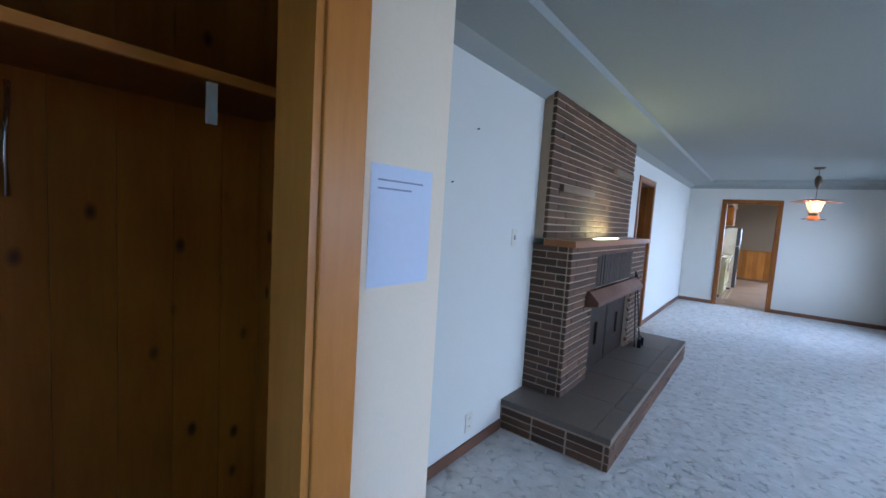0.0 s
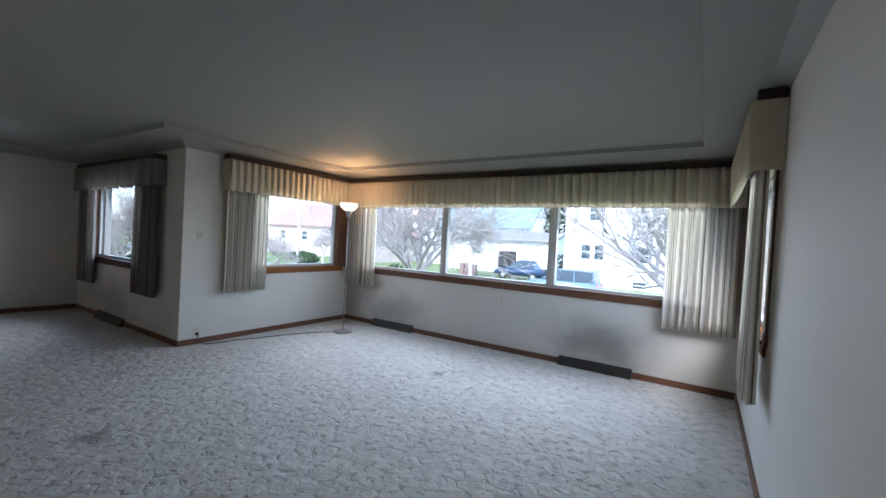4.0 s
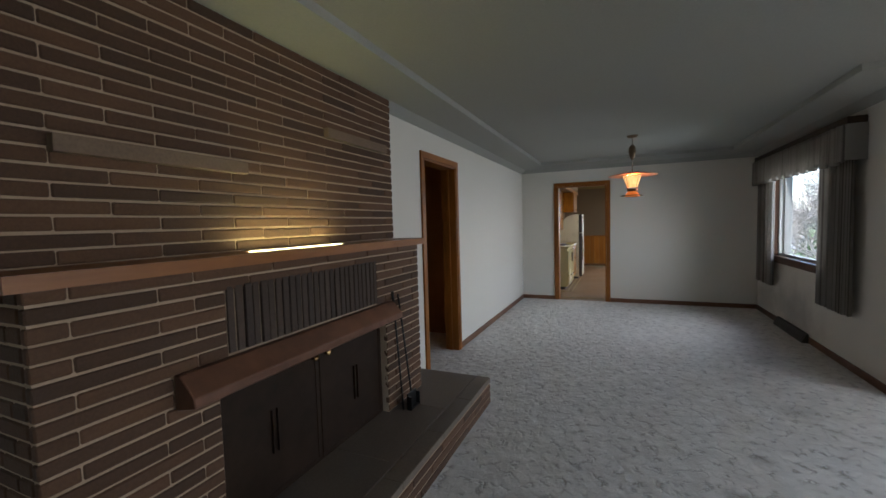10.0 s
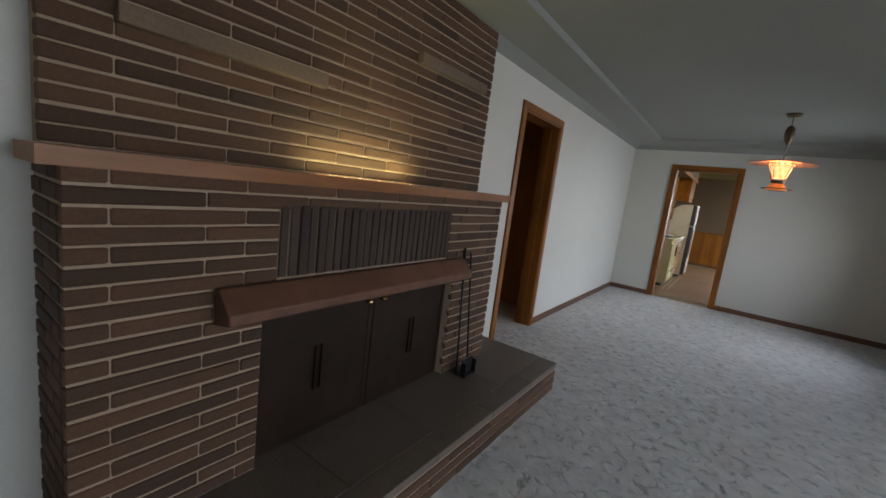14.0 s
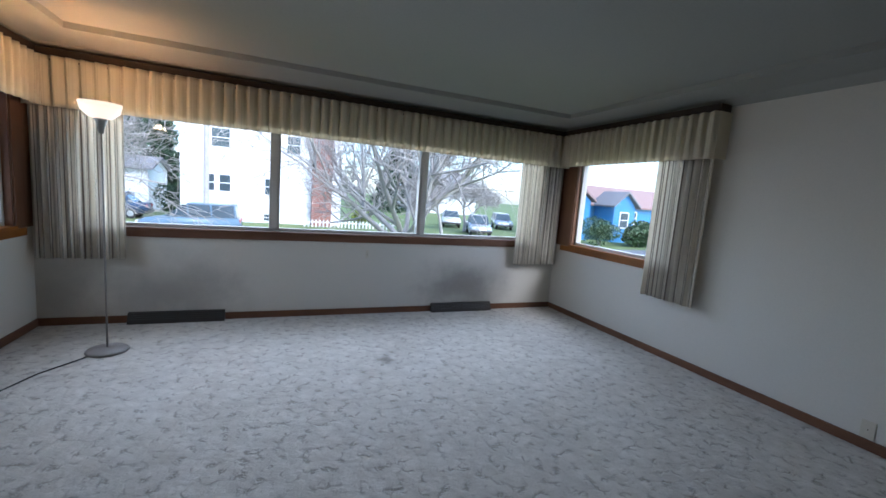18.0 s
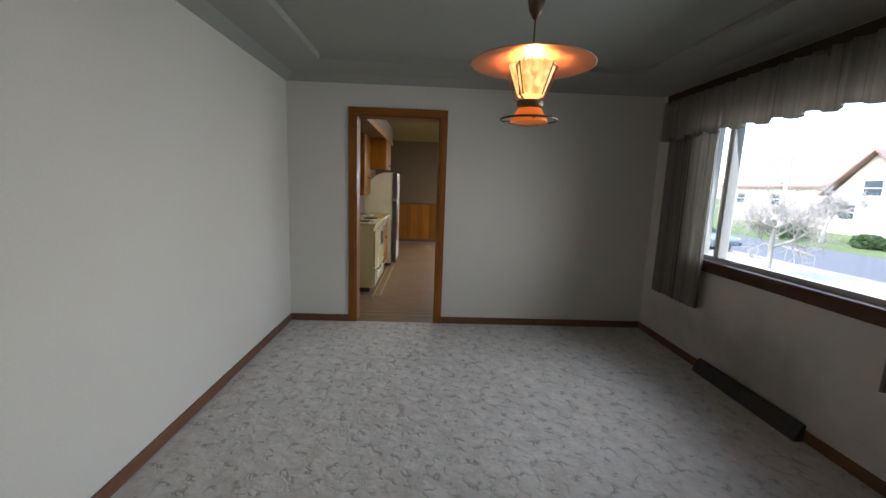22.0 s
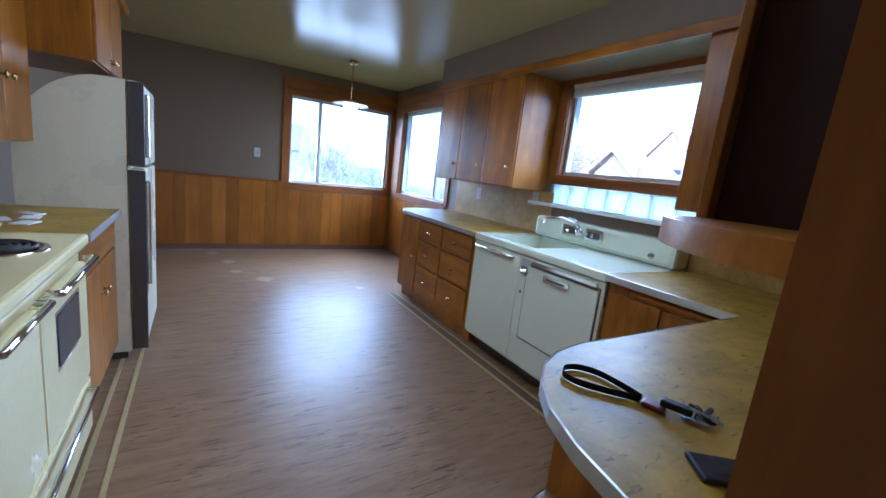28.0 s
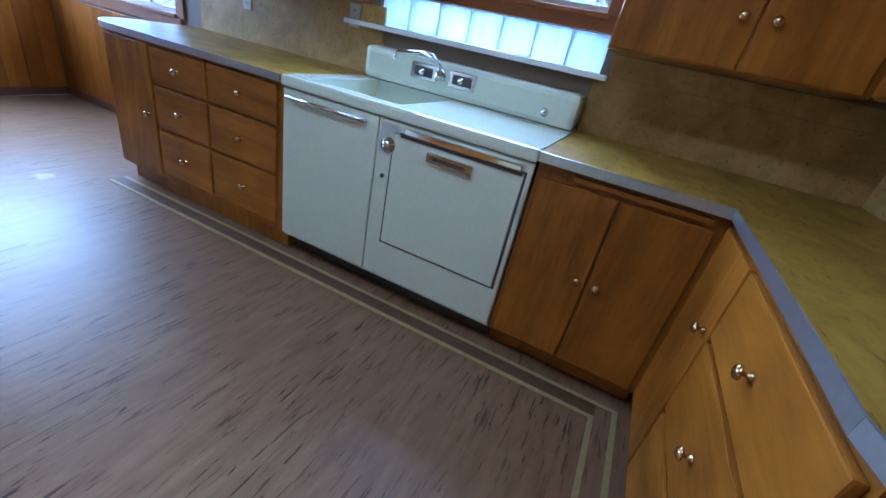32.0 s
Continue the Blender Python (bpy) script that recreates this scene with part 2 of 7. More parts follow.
    l.new(hump.outputs["Distance"], mt.inputs[0]), l.new(pl_h.outputs[0], mt.inputs[2])
    l.new(cut, hgt.inputs[0]), l.new(mt.outputs[0], hgt.inputs[2])
    bump(n, l, b, hgt.outputs[0], 0.45, 0.014)
    return m


def linoleum_mat():
    m, n, l, b = nodes_of("linoleum")
    v, dash = coords(n, l, (6.0, 1.0, 1.0)), coords(n, l, (13.0, 1.0, 1.0))
    w = coords(n, l)
    a, f, big = noise_tex(n, l, v, 3.0, 6, 0.65, 0.8), noise_tex(n, l, dash, 6.5, 4, 0.6, 0.5), noise_tex(n, l, w, 1.2, 4)
    col = ramp(n, l, a, [(0.28, (0.145, 0.080, 0.040)), (0.5, (0.215, 0.128, 0.064)), (0.75, (0.29, 0.185, 0.10))])
    col = mixc(n, l, 0.35, col, ramp(n, l, big, [(0.3, (0.19, 0.10, 0.048)), (0.7, (0.27, 0.168, 0.09))]))
    patchy = ramp(n, l, noise_tex(n, l, w, 2.6, 3), [(0.38, (0.15, 0.15, 0.15)), (0.6, (0.95, 0.95, 0.95))])
    dashes = mixc(n, l, 1.0, ramp(n, l, f, [(0.575, (0, 0, 0)), (0.625, (1, 1, 1))]), patchy, "MULTIPLY")
    col = mixc(n, l, dashes, col, (0.050, 0.024, 0.015))
    pale = mixc(n, l, 1.0, ramp(n, l, f, [(0.33, (0.5, 0.5, 0.5)), (0.37, (0, 0, 0))]), patchy, "MULTIPLY")
    col = mixc(n, l, pale, col, (0.36, 0.25, 0.16))
    # pale scuffs where the surface has worn through
    for sx, sy, sr in ((-8.64, -2.3, 0.09), (-8.2, -2.25, 0.07), (-7.87, -2.0, 0.10), (-9.1, -2.45, 0.08), (-7.42, -1.12, 0.06)):
        sub, ln, ad = n.new("ShaderNodeVectorMath"), n.new("ShaderNodeVectorMath"), n.new("ShaderNodeMath")
        sub.operation, ln.operation, sub.inputs[1].default_value = "SUBTRACT", "LENGTH", (sx, sy, 0)
        ad.operation, ad.inputs[1].default_value = "MULTIPLY_ADD", sr * 1.6
        l.new(w, sub.inputs[0]), l.new(sub.outputs[0], ln.inputs[0])
        l.new(noise_tex(n, l, w, 18.0, 4, 0.6), ad.inputs[0]), l.new(ln.outputs["Value"], ad.inputs[2])
        col = mixc(n, l, ramp(n, l, ad.outputs[0], [(sr * 1.4, (0.6, 0.6, 0.6)), (sr * 1.75, (0, 0, 0))]), col, (0.46, 0.34, 0.25))
    l.new(col, b.inputs["Base Color"])
    rr = ramp(n, l, big, [(0.3, (0.34, 0.34, 0.34)), (0.7, (0.46, 0.46, 0.46))])
    l.new(rr, b.inputs["Roughness"])
    b.inputs["Coat Weight"].default_value, b.inputs["Coat Roughness"].default_value = 0.06, 0.26
    b.inputs["Specular IOR Level"].default_value = 0.3
    bump(n, l, b, a, 0.04, 0.001)
    return m


def laminate_mat(name, base, dark, flakes, rough=0.35, patch=None):
    """Old worktop laminate: cloudy tan with broken dark flecks and pale worn spots."""
    m, n, l, b = nodes_of(name)
    v, s = coords(n, l), coords(n, l, (4.5, 1.3, 4.5))
    cloud, fl, worn = noise_tex(n, l, v, 4.5, 7, 0.68, 0.8), noise_tex(n, l, s, 13.0, 4, 0.6, 0.6), noise_tex(n, l, v, 2.3, 4)
    col = ramp(n, l, cloud, [(0.32, dark), (0.52, tuple(0.6 * p + 0.4 * q for p, q in zip(base, dark))), (0.7, base)])
    streak = ramp(n, l, noise_tex(n, l, s, 5.0, 5, 0.65, 0.8), [(0.5, (0, 0, 0)), (0.68, (0.5, 0.5, 0.5))])
    col = mixc(n, l, streak, col, dark)
    col = mixc(n, l, ramp(n, l, fl, [(0.60, (0, 0, 0)), (0.68, (0.75, 0.75, 0.75))]), col, flakes)
    col = mixc(n, l, ramp(n, l, worn, [(0.62, (0, 0, 0)), (0.78, (0.4, 0.4, 0.4))]), col, scaled(base, 1.5))
    if patch:
        sub, ln, ad = n.new("ShaderNodeVectorMath"), n.new("ShaderNodeVectorMath"), n.new("ShaderNodeMath")
        sub.operation, ln.operation, sub.inputs[1].default_value = "SUBTRACT", "LENGTH", patch
        ad.operation, ad.inputs[1].default_value = "MULTIPLY_ADD", 0.3
        l.new(n.new("ShaderNodeTexCoord").outputs["Object"], sub.inputs[0]), l.new(sub.outputs[0], ln.inputs[0])
        l.new(noise_tex(n, l, v, 30.0, 5, 0.7), ad.inputs[0]), l.new(ln.outputs["Value"], ad.inputs[2])
        col = mixc(n, l, ramp(n, l, ad.outputs[0], [(0.18, (0.75, 0.75, 0.75)), (0.27, (0, 0, 0))]), col, scaled(base, 1.7))
    l.new(col, b.inputs["Base Color"])
    b.inputs["Roughness"].default_value = rough + 0.08
    b.inputs["Specular IOR Level"].default_value = 0.27
    return m


def striped_cloth(name, axis=0, light=(0.94, 0.89, 0.79), dark=(0.17, 0.125, 0.09), amount=0.85):
    """Drapery with narrow woven stripes running down it."""
    m, n, l, b = nodes_of(name)
    st = [0.0, 0.0, 0.0]
    st[axis] = 1.0
    v = coords(n, l, tuple(st))
    s1, s2, s3 = noise_tex(n, l, v, 90.0, 2, 0.6), noise_tex(n, l, v, 19.0, 2, 0.6), noise_tex(n, l, v, 27.0, 2, 0.5)
    weave = noise_tex(n, l, coords(n, l), 260.0, 2)
    half = tuple(0.55 * p + 0.45 * q for p, q in zip(light, dark))
    col = ramp(n, l, s2, [(0.35, scaled(light, 0.88)), (0.65, light)])
    col = mixc(n, l, ramp(n, l, s3, [(0.555, (0, 0, 0)), (0.585, (amount,) * 3)]), col, half)
    col = mixc(n, l, ramp(n, l, s1, [(0.555, (0, 0, 0)), (0.58, (amount,) * 3)]), col, dark)
    l.new(col, b.inputs["Base Color"])
    b.inputs["Roughness"].default_value, b.inputs["Specular IOR Level"].default_value = 0.9, 0.15
    bump(n, l, b, weave, 0.25, 0.0008)
    # cloth lets some daylight through
    tr, mx = n.new("ShaderNodeBsdfTranslucent"), n.new("ShaderNodeMixShader")
    l.new(col, tr.inputs[0])
    mx.inputs[0].default_value = 0.5
    l.new(b.outputs[0], mx.inputs[1]), l.new(tr.outputs[0], mx.inputs[2])
    l.new(mx.outputs[0], n["Material Output"].inputs[0])
    return m


M_PLASTER = plain("wall_plaster", (0.59, 0.555, 0.49), 0.75, vary=0.05, coarse=0.8, fine=90, relief=0.14, depth=0.0012)
def sooty_plaster(name, spots):
    """Plaster with soft dark smudges of dust blown from the registers below."""
    m = plain(name, (0.59, 0.555, 0.49), 0.75, vary=0.05, coarse=0.8, fine=90, relief=0.14, depth=0.0012)
    n, l = m.node_tree.nodes, m.node_tree.links
    b = n["Principled BSDF"]
    col = b.inputs["Base Color"].links[0].from_socket
    v = coords(n, l)
    for sx, sy, sz, wx, wz, k in spots:
        mp = n.new("ShaderNodeMapping")
        mp.inputs["Location"].default_value = (-sx / wx, -sy / wx, -sz / wz)
        mp.inputs["Scale"].default_value = (1 / wx, 1 / wx, 1 / wz)
        ln, ad = n.new("ShaderNodeVectorMath"), n.new("ShaderNodeMath")
        ln.operation, ad.operation, ad.inputs[1].default_value = "LENGTH", "MULTIPLY_ADD", 0.9
        l.new(v, mp.inputs[0]), l.new(mp.outputs[0], ln.inputs[0])
        l.new(noise_tex(n, l, v, 4.0, 5, 0.6), ad.inputs[0]), l.new(ln.outputs["Value"], ad.inputs[2])
        mr = n.new("ShaderNodeMapRange")
        mr.interpolation_type = "SMOOTHSTEP"
        for key, val in (("From Min", 0.45), ("From Max", 1.6), ("To Min", k), ("To Max", 0.0)):
            mr.inputs[key].default_value = val
        l.new(ad.outputs[0], mr.inputs[0])
        col = mixc(n, l, mr.outputs[0], col, (0.16, 0.14, 0.12))
    l.new(col, b.inputs["Base Color"])
    return m


M_PLASTER_FRONT = sooty_plaster("wall_plaster_sooty", ((1.05, 2.59, 0.30, 0.75, 0.45, 0.55), (4.1, 2.59, 0.30, 0.75, 0.40, 0.75), (0.15, 2.59, 0.3, 0.4, 0.5, 0.45)))
M_PLASTER_DINING = sooty_plaster("wall_plaster_dusty", ((-1.95, 0.0, 0.25, 0.9, 0.45, 0.6), (-2.9, 0.0, 0.3, 0.6, 0.5, 0.3)))
# peach tint stands in for warm entry light on the white plaster
M_PLASTER_LAMPLIT = plain("lamplit_plaster", (0.82, 0.65, 0.47), 0.7, vary=0.03, coarse=0.8, fine=90, relief=0.08, depth=0.0012)
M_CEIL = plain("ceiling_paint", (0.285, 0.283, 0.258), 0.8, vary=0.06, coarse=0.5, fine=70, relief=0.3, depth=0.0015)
M_KCEIL = plain("kitchen_ceiling_gloss", (0.34, 0.28, 0.12), 0.2, vary=0.05, coarse=0.7, fine=6, relief=0.02, depth=0.004, spec=0.06)
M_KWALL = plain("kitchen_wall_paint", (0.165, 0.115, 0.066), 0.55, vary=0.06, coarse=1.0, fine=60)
M_CARPET = carpet_mat()
M_LINO = linoleum_mat()
M_LINE = plain("inlaid_line", (0.38, 0.295, 0.13), 0.4, vary=0.2, fine=40, relief=0)
M_LINE_DARK = plain("inlaid_border", (0.11, 0.06, 0.028), 0.4, vary=0.3, fine=30, relief=0)
M_TRIM_Z = wood("fir_trim_upright", (0.14, 0.045, 0.006), (0.285, 0.102, 0.014), 2, 0.5, 0.08)
M_TRIM_X = wood("fir_trim_along_x", (0.14, 0.045, 0.006), (0.285, 0.102, 0.014), 0, 0.5, 0.08)
M_TRIM_Y = wood("fir_trim_along_y", (0.14, 0.045, 0.006), (0.285, 0.102, 0.014), 1, 0.5, 0.08)
M_CLOSET_TRIM = wood("orange_pine_casing", (0.48, 0.16, 0.02), (0.68, 0.27, 0.045), 2, 0.36, 0.05)
M_BASE_X = wood("baseboard_along_x", (0.10, 0.047, 0.027), (0.18, 0.086, 0.047), 0, 0.45, 0.08)
M_BASE_Z = wood("dark_casing_upright", (0.10, 0.047, 0.027), (0.18, 0.086, 0.047), 2, 0.45, 0.08)
M_BASE_Y = wood("baseboard_along_y", (0.10, 0.047, 0.027), (0.18, 0.086, 0.047), 1, 0.45, 0.08)
M_PINE = wood("knotty_pine", (0.27, 0.075, 0.0015), (0.46, 0.16, 0.005), 2, 0.45, 0.08, knots=True)
M_CAB_Z = wood("cabinet_fir", (0.10, 0.027, 0.0012), (0.49, 0.190, 0.010), 2, 0.34, 0.14, coat=0.06)
M_CAB_X = wood("cabinet_fir_along_x", (0.10, 0.027, 0.0012), (0.49, 0.190, 0.010), 0, 0.34, 0.14, coat=0.06)
M_CAB_Y = wood("cabinet_fir_along_y", (0.10, 0.027, 0.0012), (0.49, 0.190, 0.010), 1, 0.34, 0.14, coat=0.06)
M_WAINS = wood("wainscot_board", (0.21, 0.066, 0.005), (0.39, 0.148, 0.015), 2, 0.36, 0.3, coat=0.2)
M_DARKWOOD = wood("dark_door_wood", (0.055, 0.022, 0.011), (0.12, 0.05, 0.024), 2, 0.35, 0.1)
# near-black wood for the shadow band above the valances
M_SHADOW_BOARD = wood("shadow_dark_wood", (0.018, 0.011, 0.007), (0.045, 0.027, 0.017), 0, 0.5, 0.05)
# fir with the shade of the open cabinet worked into its colour
M_CAB_SHADE = wood("shaded_cabinet_inside", (0.02, 0.008, 0.004), (0.045, 0.018, 0.008), 2, 0.6, 0.05)
M_BRICK = plain("roman_brick", (0.086, 0.042, 0.020), 0.85, vary=0.22, coarse=7, fine=110, relief=0.6, depth=0.003, by_piece=0.4)
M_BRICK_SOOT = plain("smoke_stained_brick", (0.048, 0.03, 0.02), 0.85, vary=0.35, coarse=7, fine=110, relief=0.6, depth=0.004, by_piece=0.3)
M_SMOKY = plain("smoky_mortar", (0.16, 0.115, 0.075), 0.95, vary=0.45, coarse=9, fine=120, relief=0.5, depth=0.003)
M_LEDGE = plain("ledge_stone", (0.16, 0.105, 0.066), 0.8, vary=0.25, coarse=5, fine=90, relief=0.4, depth=0.003)
M_MORTAR = plain("mortar", (0.36, 0.26, 0.175), 0.95, vary=0.2, coarse=5, fine=120, relief=0.5, depth=0.003)
M_HEARTH = plain("hearth_slab", (0.125, 0.096, 0.072), 0.5, vary=0.3, coarse=4, fine=80, relief=0.35, depth=0.003, by_piece=0.15)
M_MANTEL = wood("mantel_wood", (0.20, 0.075, 0.022), (0.34, 0.138, 0.043), 0, 0.4, 0.05)
M_COPPER = plain("aged_copper", (0.125, 0.055, 0.030), 0.5, metal=0.2, vary=0.5, coarse=3.2, fine=9, relief=0.1)
M_SOOT = plain("sooty_screen", (0.021, 0.0115, 0.0065), 0.5, vary=0.5, coarse=5, fine=14, relief=0.1, spec=0.2)
M_IRON = plain("black_iron", (0.012, 0.011, 0.011), 0.5, metal=0.4, vary=0.3)
M_WINFRAME = plain("window_frame_paint", (0.50, 0.48, 0.44), 0.4, vary=0.08)
M_ALU = plain("mill_aluminium", (0.55, 0.56, 0.58), 0.35, metal=0.9, vary=0.1)
M_WPAINT = plain("white_paint", (0.74, 0.73, 0.70), 0.45, vary=0.05)
M_GLASS = pane_glass("window_glass")
M_PLATE = plain("ivory_plate", (0.55, 0.50, 0.40), 0.4, vary=0.06, relief=0)
M_SLOT = plain("slot_dark", (0.03, 0.028, 0.025), 0.5, relief=0)
M_REGISTER = plain("register_grille", (0.05, 0.045, 0.04), 0.45, metal=0.5, vary=0.2)
M_CLOTH_X = striped_cloth("drape_cloth_along_x", 0)
M_CLOTH_Y = striped_cloth("drape_cloth_along_y", 1)
M_VAL_X = striped_cloth("valance_cloth_along_x", 0, (0.80, 0.73, 0.58), (0.56, 0.49, 0.37), 0.5)
M_VAL_Y = striped_cloth("valance_cloth_along_y", 1, (0.80, 0.73, 0.58), (0.56, 0.49, 0.37), 0.5)
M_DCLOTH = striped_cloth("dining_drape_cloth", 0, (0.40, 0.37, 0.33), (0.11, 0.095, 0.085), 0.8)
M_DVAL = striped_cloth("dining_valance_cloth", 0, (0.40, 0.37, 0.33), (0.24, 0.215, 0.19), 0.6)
M_CHROME = plain("chrome", (0.75, 0.75, 0.76), 0.12, metal=1.0, vary=0.03, relief=0)
M_BRASS = plain("brass_knob", (0.55, 0.36, 0.16), 0.25, metal=1.0, vary=0.15, relief=0)
M_ENAMEL = plain("white_enamel", (0.68, 0.71, 0.56), 0.2, vary=0.05, coarse=2, relief=0, coat=0.3)
M_CREAM = plain("cream_enamel", (0.72, 0.63, 0.32), 0.25, vary=0.05, coarse=2, relief=0, coat=0.3)
M_FRIDGE = plain("fridge_enamel", (0.68, 0.63, 0.46), 0.28, vary=0.05, coarse=2, relief=0, coat=0.2)
M_BLACKTRIM = plain("dark_trim", (0.06, 0.052, 0.048), 0.35, vary=0.2, relief=0)
M_COIL = plain("burner_coil", (0.02, 0.018, 0.018), 0.6, vary=0.3)
M_LAM = laminate_mat("worktop_laminate", (0.47, 0.30, 0.035), (0.21, 0.122, 0.010), (0.075, 0.042, 0.012), patch=(-3.95, -1.07, 0.885))
M_LAM_WALL = laminate_mat("splashback_laminate", (0.50, 0.325, 0.09), (0.28, 0.17, 0.035), (0.13, 0.075, 0.03), 0.4)
M_OVENGLASS = plain("oven_glass", (0.03, 0.035, 0.04), 0.08, vary=0.1, relief=0)

# ---- mesh helpers ----
def box(bm, x0, x1, y0, y1, z0, z1, bevel=0.0):
    """An axis-parallel block added to bm."""
    r = bmesh.ops.create_cube(bm, size=1.0, matrix=Matrix.LocRotScale(((x0 + x1) / 2, (y0 + y1) / 2, (z0 + z1) / 2), None, (abs(x1 - x0), abs(y1 - y0), abs(z1 - z0))))
    if bevel:
        es = list({e for v in r["verts"] for e in v.link_edges})
        bmesh.ops.bevel(bm, geom=es, offset=bevel, segments=2, affect="EDGES", profile=0.6)
    return bm


def block(x0, x1, y0, y1, z0, z1, bevel=0.0):
    return box(bmesh.new(), x0, x1, y0, y1, z0, z1, bevel)


def cyl(bm, p, q, r, r2=None, n=16):
    """A rod or cone from p to q added to bm."""
    p, q = Vector(p), Vector(q)
    m = Matrix.Translation((p + q) / 2) @ (q - p).to_track_quat("Z", "Y").to_matrix().to_4x4()
    bmesh.ops.create_cone(bm, cap_ends=True, segments=n, radius1=r, radius2=r if r2 is None else r2, depth=(q - p).length, matrix=m)
    return bm


def lathe(bm, prof, at=(0, 0, 0), n=28, axis="Z"):
    """A turned shape from (radius, height) pairs."""
    rings = []
    for r, h in prof:
        ring = []
        for i in range(n):
            a = 2 * math.pi * i / n
            x, y = max(r, 1e-4) * math.cos(a), max(r, 1e-4) * math.sin(a)
            p = {"Z": (x, y, h), "X": (h, x, y), "Y": (x, h, y)}[axis]
            ring.append(bm.verts.new(Vector(p) + Vector(at)))
        rings.append(ring)
    for a, b in zip(rings, rings[1:]):
        for i in range(n):
            bm.faces.new((a[i], a[(i + 1) % n], b[(i + 1) % n], b[i]))
    bmesh.ops.recalc_face_normals(bm, faces=bm.faces)
    return bm


def tube(bm, pts, r, n=8):
    """A round tube through points."""
    pts = [Vector(p) for p in pts]
    rings = []
    for i, p in enumerate(pts):
        d = (pts[min(i + 1, len(pts) - 1)] - pts[max(i - 1, 0)]).normalized()
        q = d.to_track_quat("Z", "Y").to_matrix()
        rr = r[i] if isinstance(r, (list, tuple)) else r
        rings.append([bm.verts.new(p + q @ Vector((rr * math.cos(2 * math.pi * k / n), rr * math.sin(2 * math.pi * k / n), 0))) for k in range(n)])
    for a, b in zip(rings, rings[1:]):
        for i in range(n):
            bm.faces.new((a[i], a[(i + 1) % n], b[(i + 1) % n], b[i]))
    for ring in (rings[0], rings[-1]):
        bm.faces.new(ring)
    bmesh.ops.recalc_face_normals(bm, faces=bm.faces)
    return bm


def prism(bm, outline, z0, z1, bevel=0.0):
    """An upright prism over a plan outline."""
    f = bm.faces.new([bm.verts.new((x, y, z0)) for x, y in outline])
    ex = bmesh.ops.extrude_face_region(bm, geom=[f])
    vs = [v for v in ex["geom"] if isinstance(v, bmesh.types.BMVert)]
    bmesh.ops.translate(bm, verts=vs, vec=(0, 0, z1 - z0))
    bmesh.ops.recalc_face_normals(bm, faces=bm.faces)
    return bm


def finish(name, bm, material, smooth):
    me = bpy.data.meshes.new(name)
    bm.to_mesh(me)
    bm.free()
    me.materials.append(material)
    if smooth:
        me.polygons.foreach_set("use_smooth", [True] * len(me.polygons))
        me.update()
    return me


def thing(name, label, category, at=(0, 0, 0), group="", kind=""):
    """An empty at a thing's base, to parent its parts."""
    ob = new(name)
    ob.location, ob.empty_display_size = at, 0.05
    return tagged(ob, label, category, group, kind)


def root_of(ob):
    while ob.parent:
        ob = ob.parent
    return ob


def part(name, bm, material, parent, label="", smooth=False):
    """One mesh under a thing or a part, given in world places."""
    bmesh.ops.translate(bm, verts=bm.verts, vec=-root_of(parent).location)
    ob = new(name, finish(name, bm, material, smooth))
    ob.parent = parent
    if label:
        tagged(ob, label)
    return ob


def solid(name, bm, material, label, category, group="", kind="", smooth=False):
    """A thing made of one mesh."""
    return tagged(new(name, finish(name, bm, material, smooth)), label, category, group, kind)


def structure(name, bm, material, label, category, smooth=False):
    return solid(name, bm, material, label, category, "", "structure", smooth)


def wall_x(bm, x0, x1, y0, y1, z0, z1, holes=()):
    """A wall running along x, with holes (a0, a1, z0, z1)."""
    cur = x0
    for a0, a1, h0, h1 in sorted(holes):
        if a0 > cur:
            box(bm, cur, a0, y0, y1, z0, z1)
        if h0 > z0:
            box(bm, a0, a1, y0, y1, z0, h0)
        if h1 < z1:
            box(bm, a0, a1, y0, y1, h1, z1)
        cur = a1
    if cur < x1:
        box(bm, cur, x1, y0, y1, z0, z1)
    return bm


def wall_y(bm, y0, y1, x0, x1, z0, z1, holes=()):
    """A wall running along y, with holes (a0, a1, z0, z1)."""
    cur = y0
    for a0, a1, h0, h1 in sorted(holes):
        if a0 > cur:
            box(bm, x0, x1, cur, a0, z0, z1)
        if h0 > z0:
            box(bm, x0, x1, a0, a1, z0, h0)
        if h1 < z1:
            box(bm, x0, x1, a0, a1, h1, z1)
        cur = a1
    if cur < y1:
        box(bm, x0, x1, cur, y1, z0, z1)
    return bm


# ---- plan, in metres ----
W, D1, L, B = 5.43, 2.62, 3.40, 3.612      # living width, bay depth, dining length, depth to the fireplace wall
E_Y = -1.48                                  # where the entry opens
FX = 7.30                                     # far wall of the entry
CL_Y = -2.97                                  # closet front
KX0, KX, KY, KB = -3.533, -9.337, -0.05, -3.62   # kitchen, in its own plan: wall by the dining room, far wall, sink wall, stove wall
KSX, KSY = -0.03, 0.06                       # where the kitchen's own plan stands in the house
CX = 5.57                                     # corner where the closet meets the living room
ZC, ZW, ZK = 2.44, 2.34, 2.41                 # ceiling, wall top, kitchen ceiling
TH = 0.16

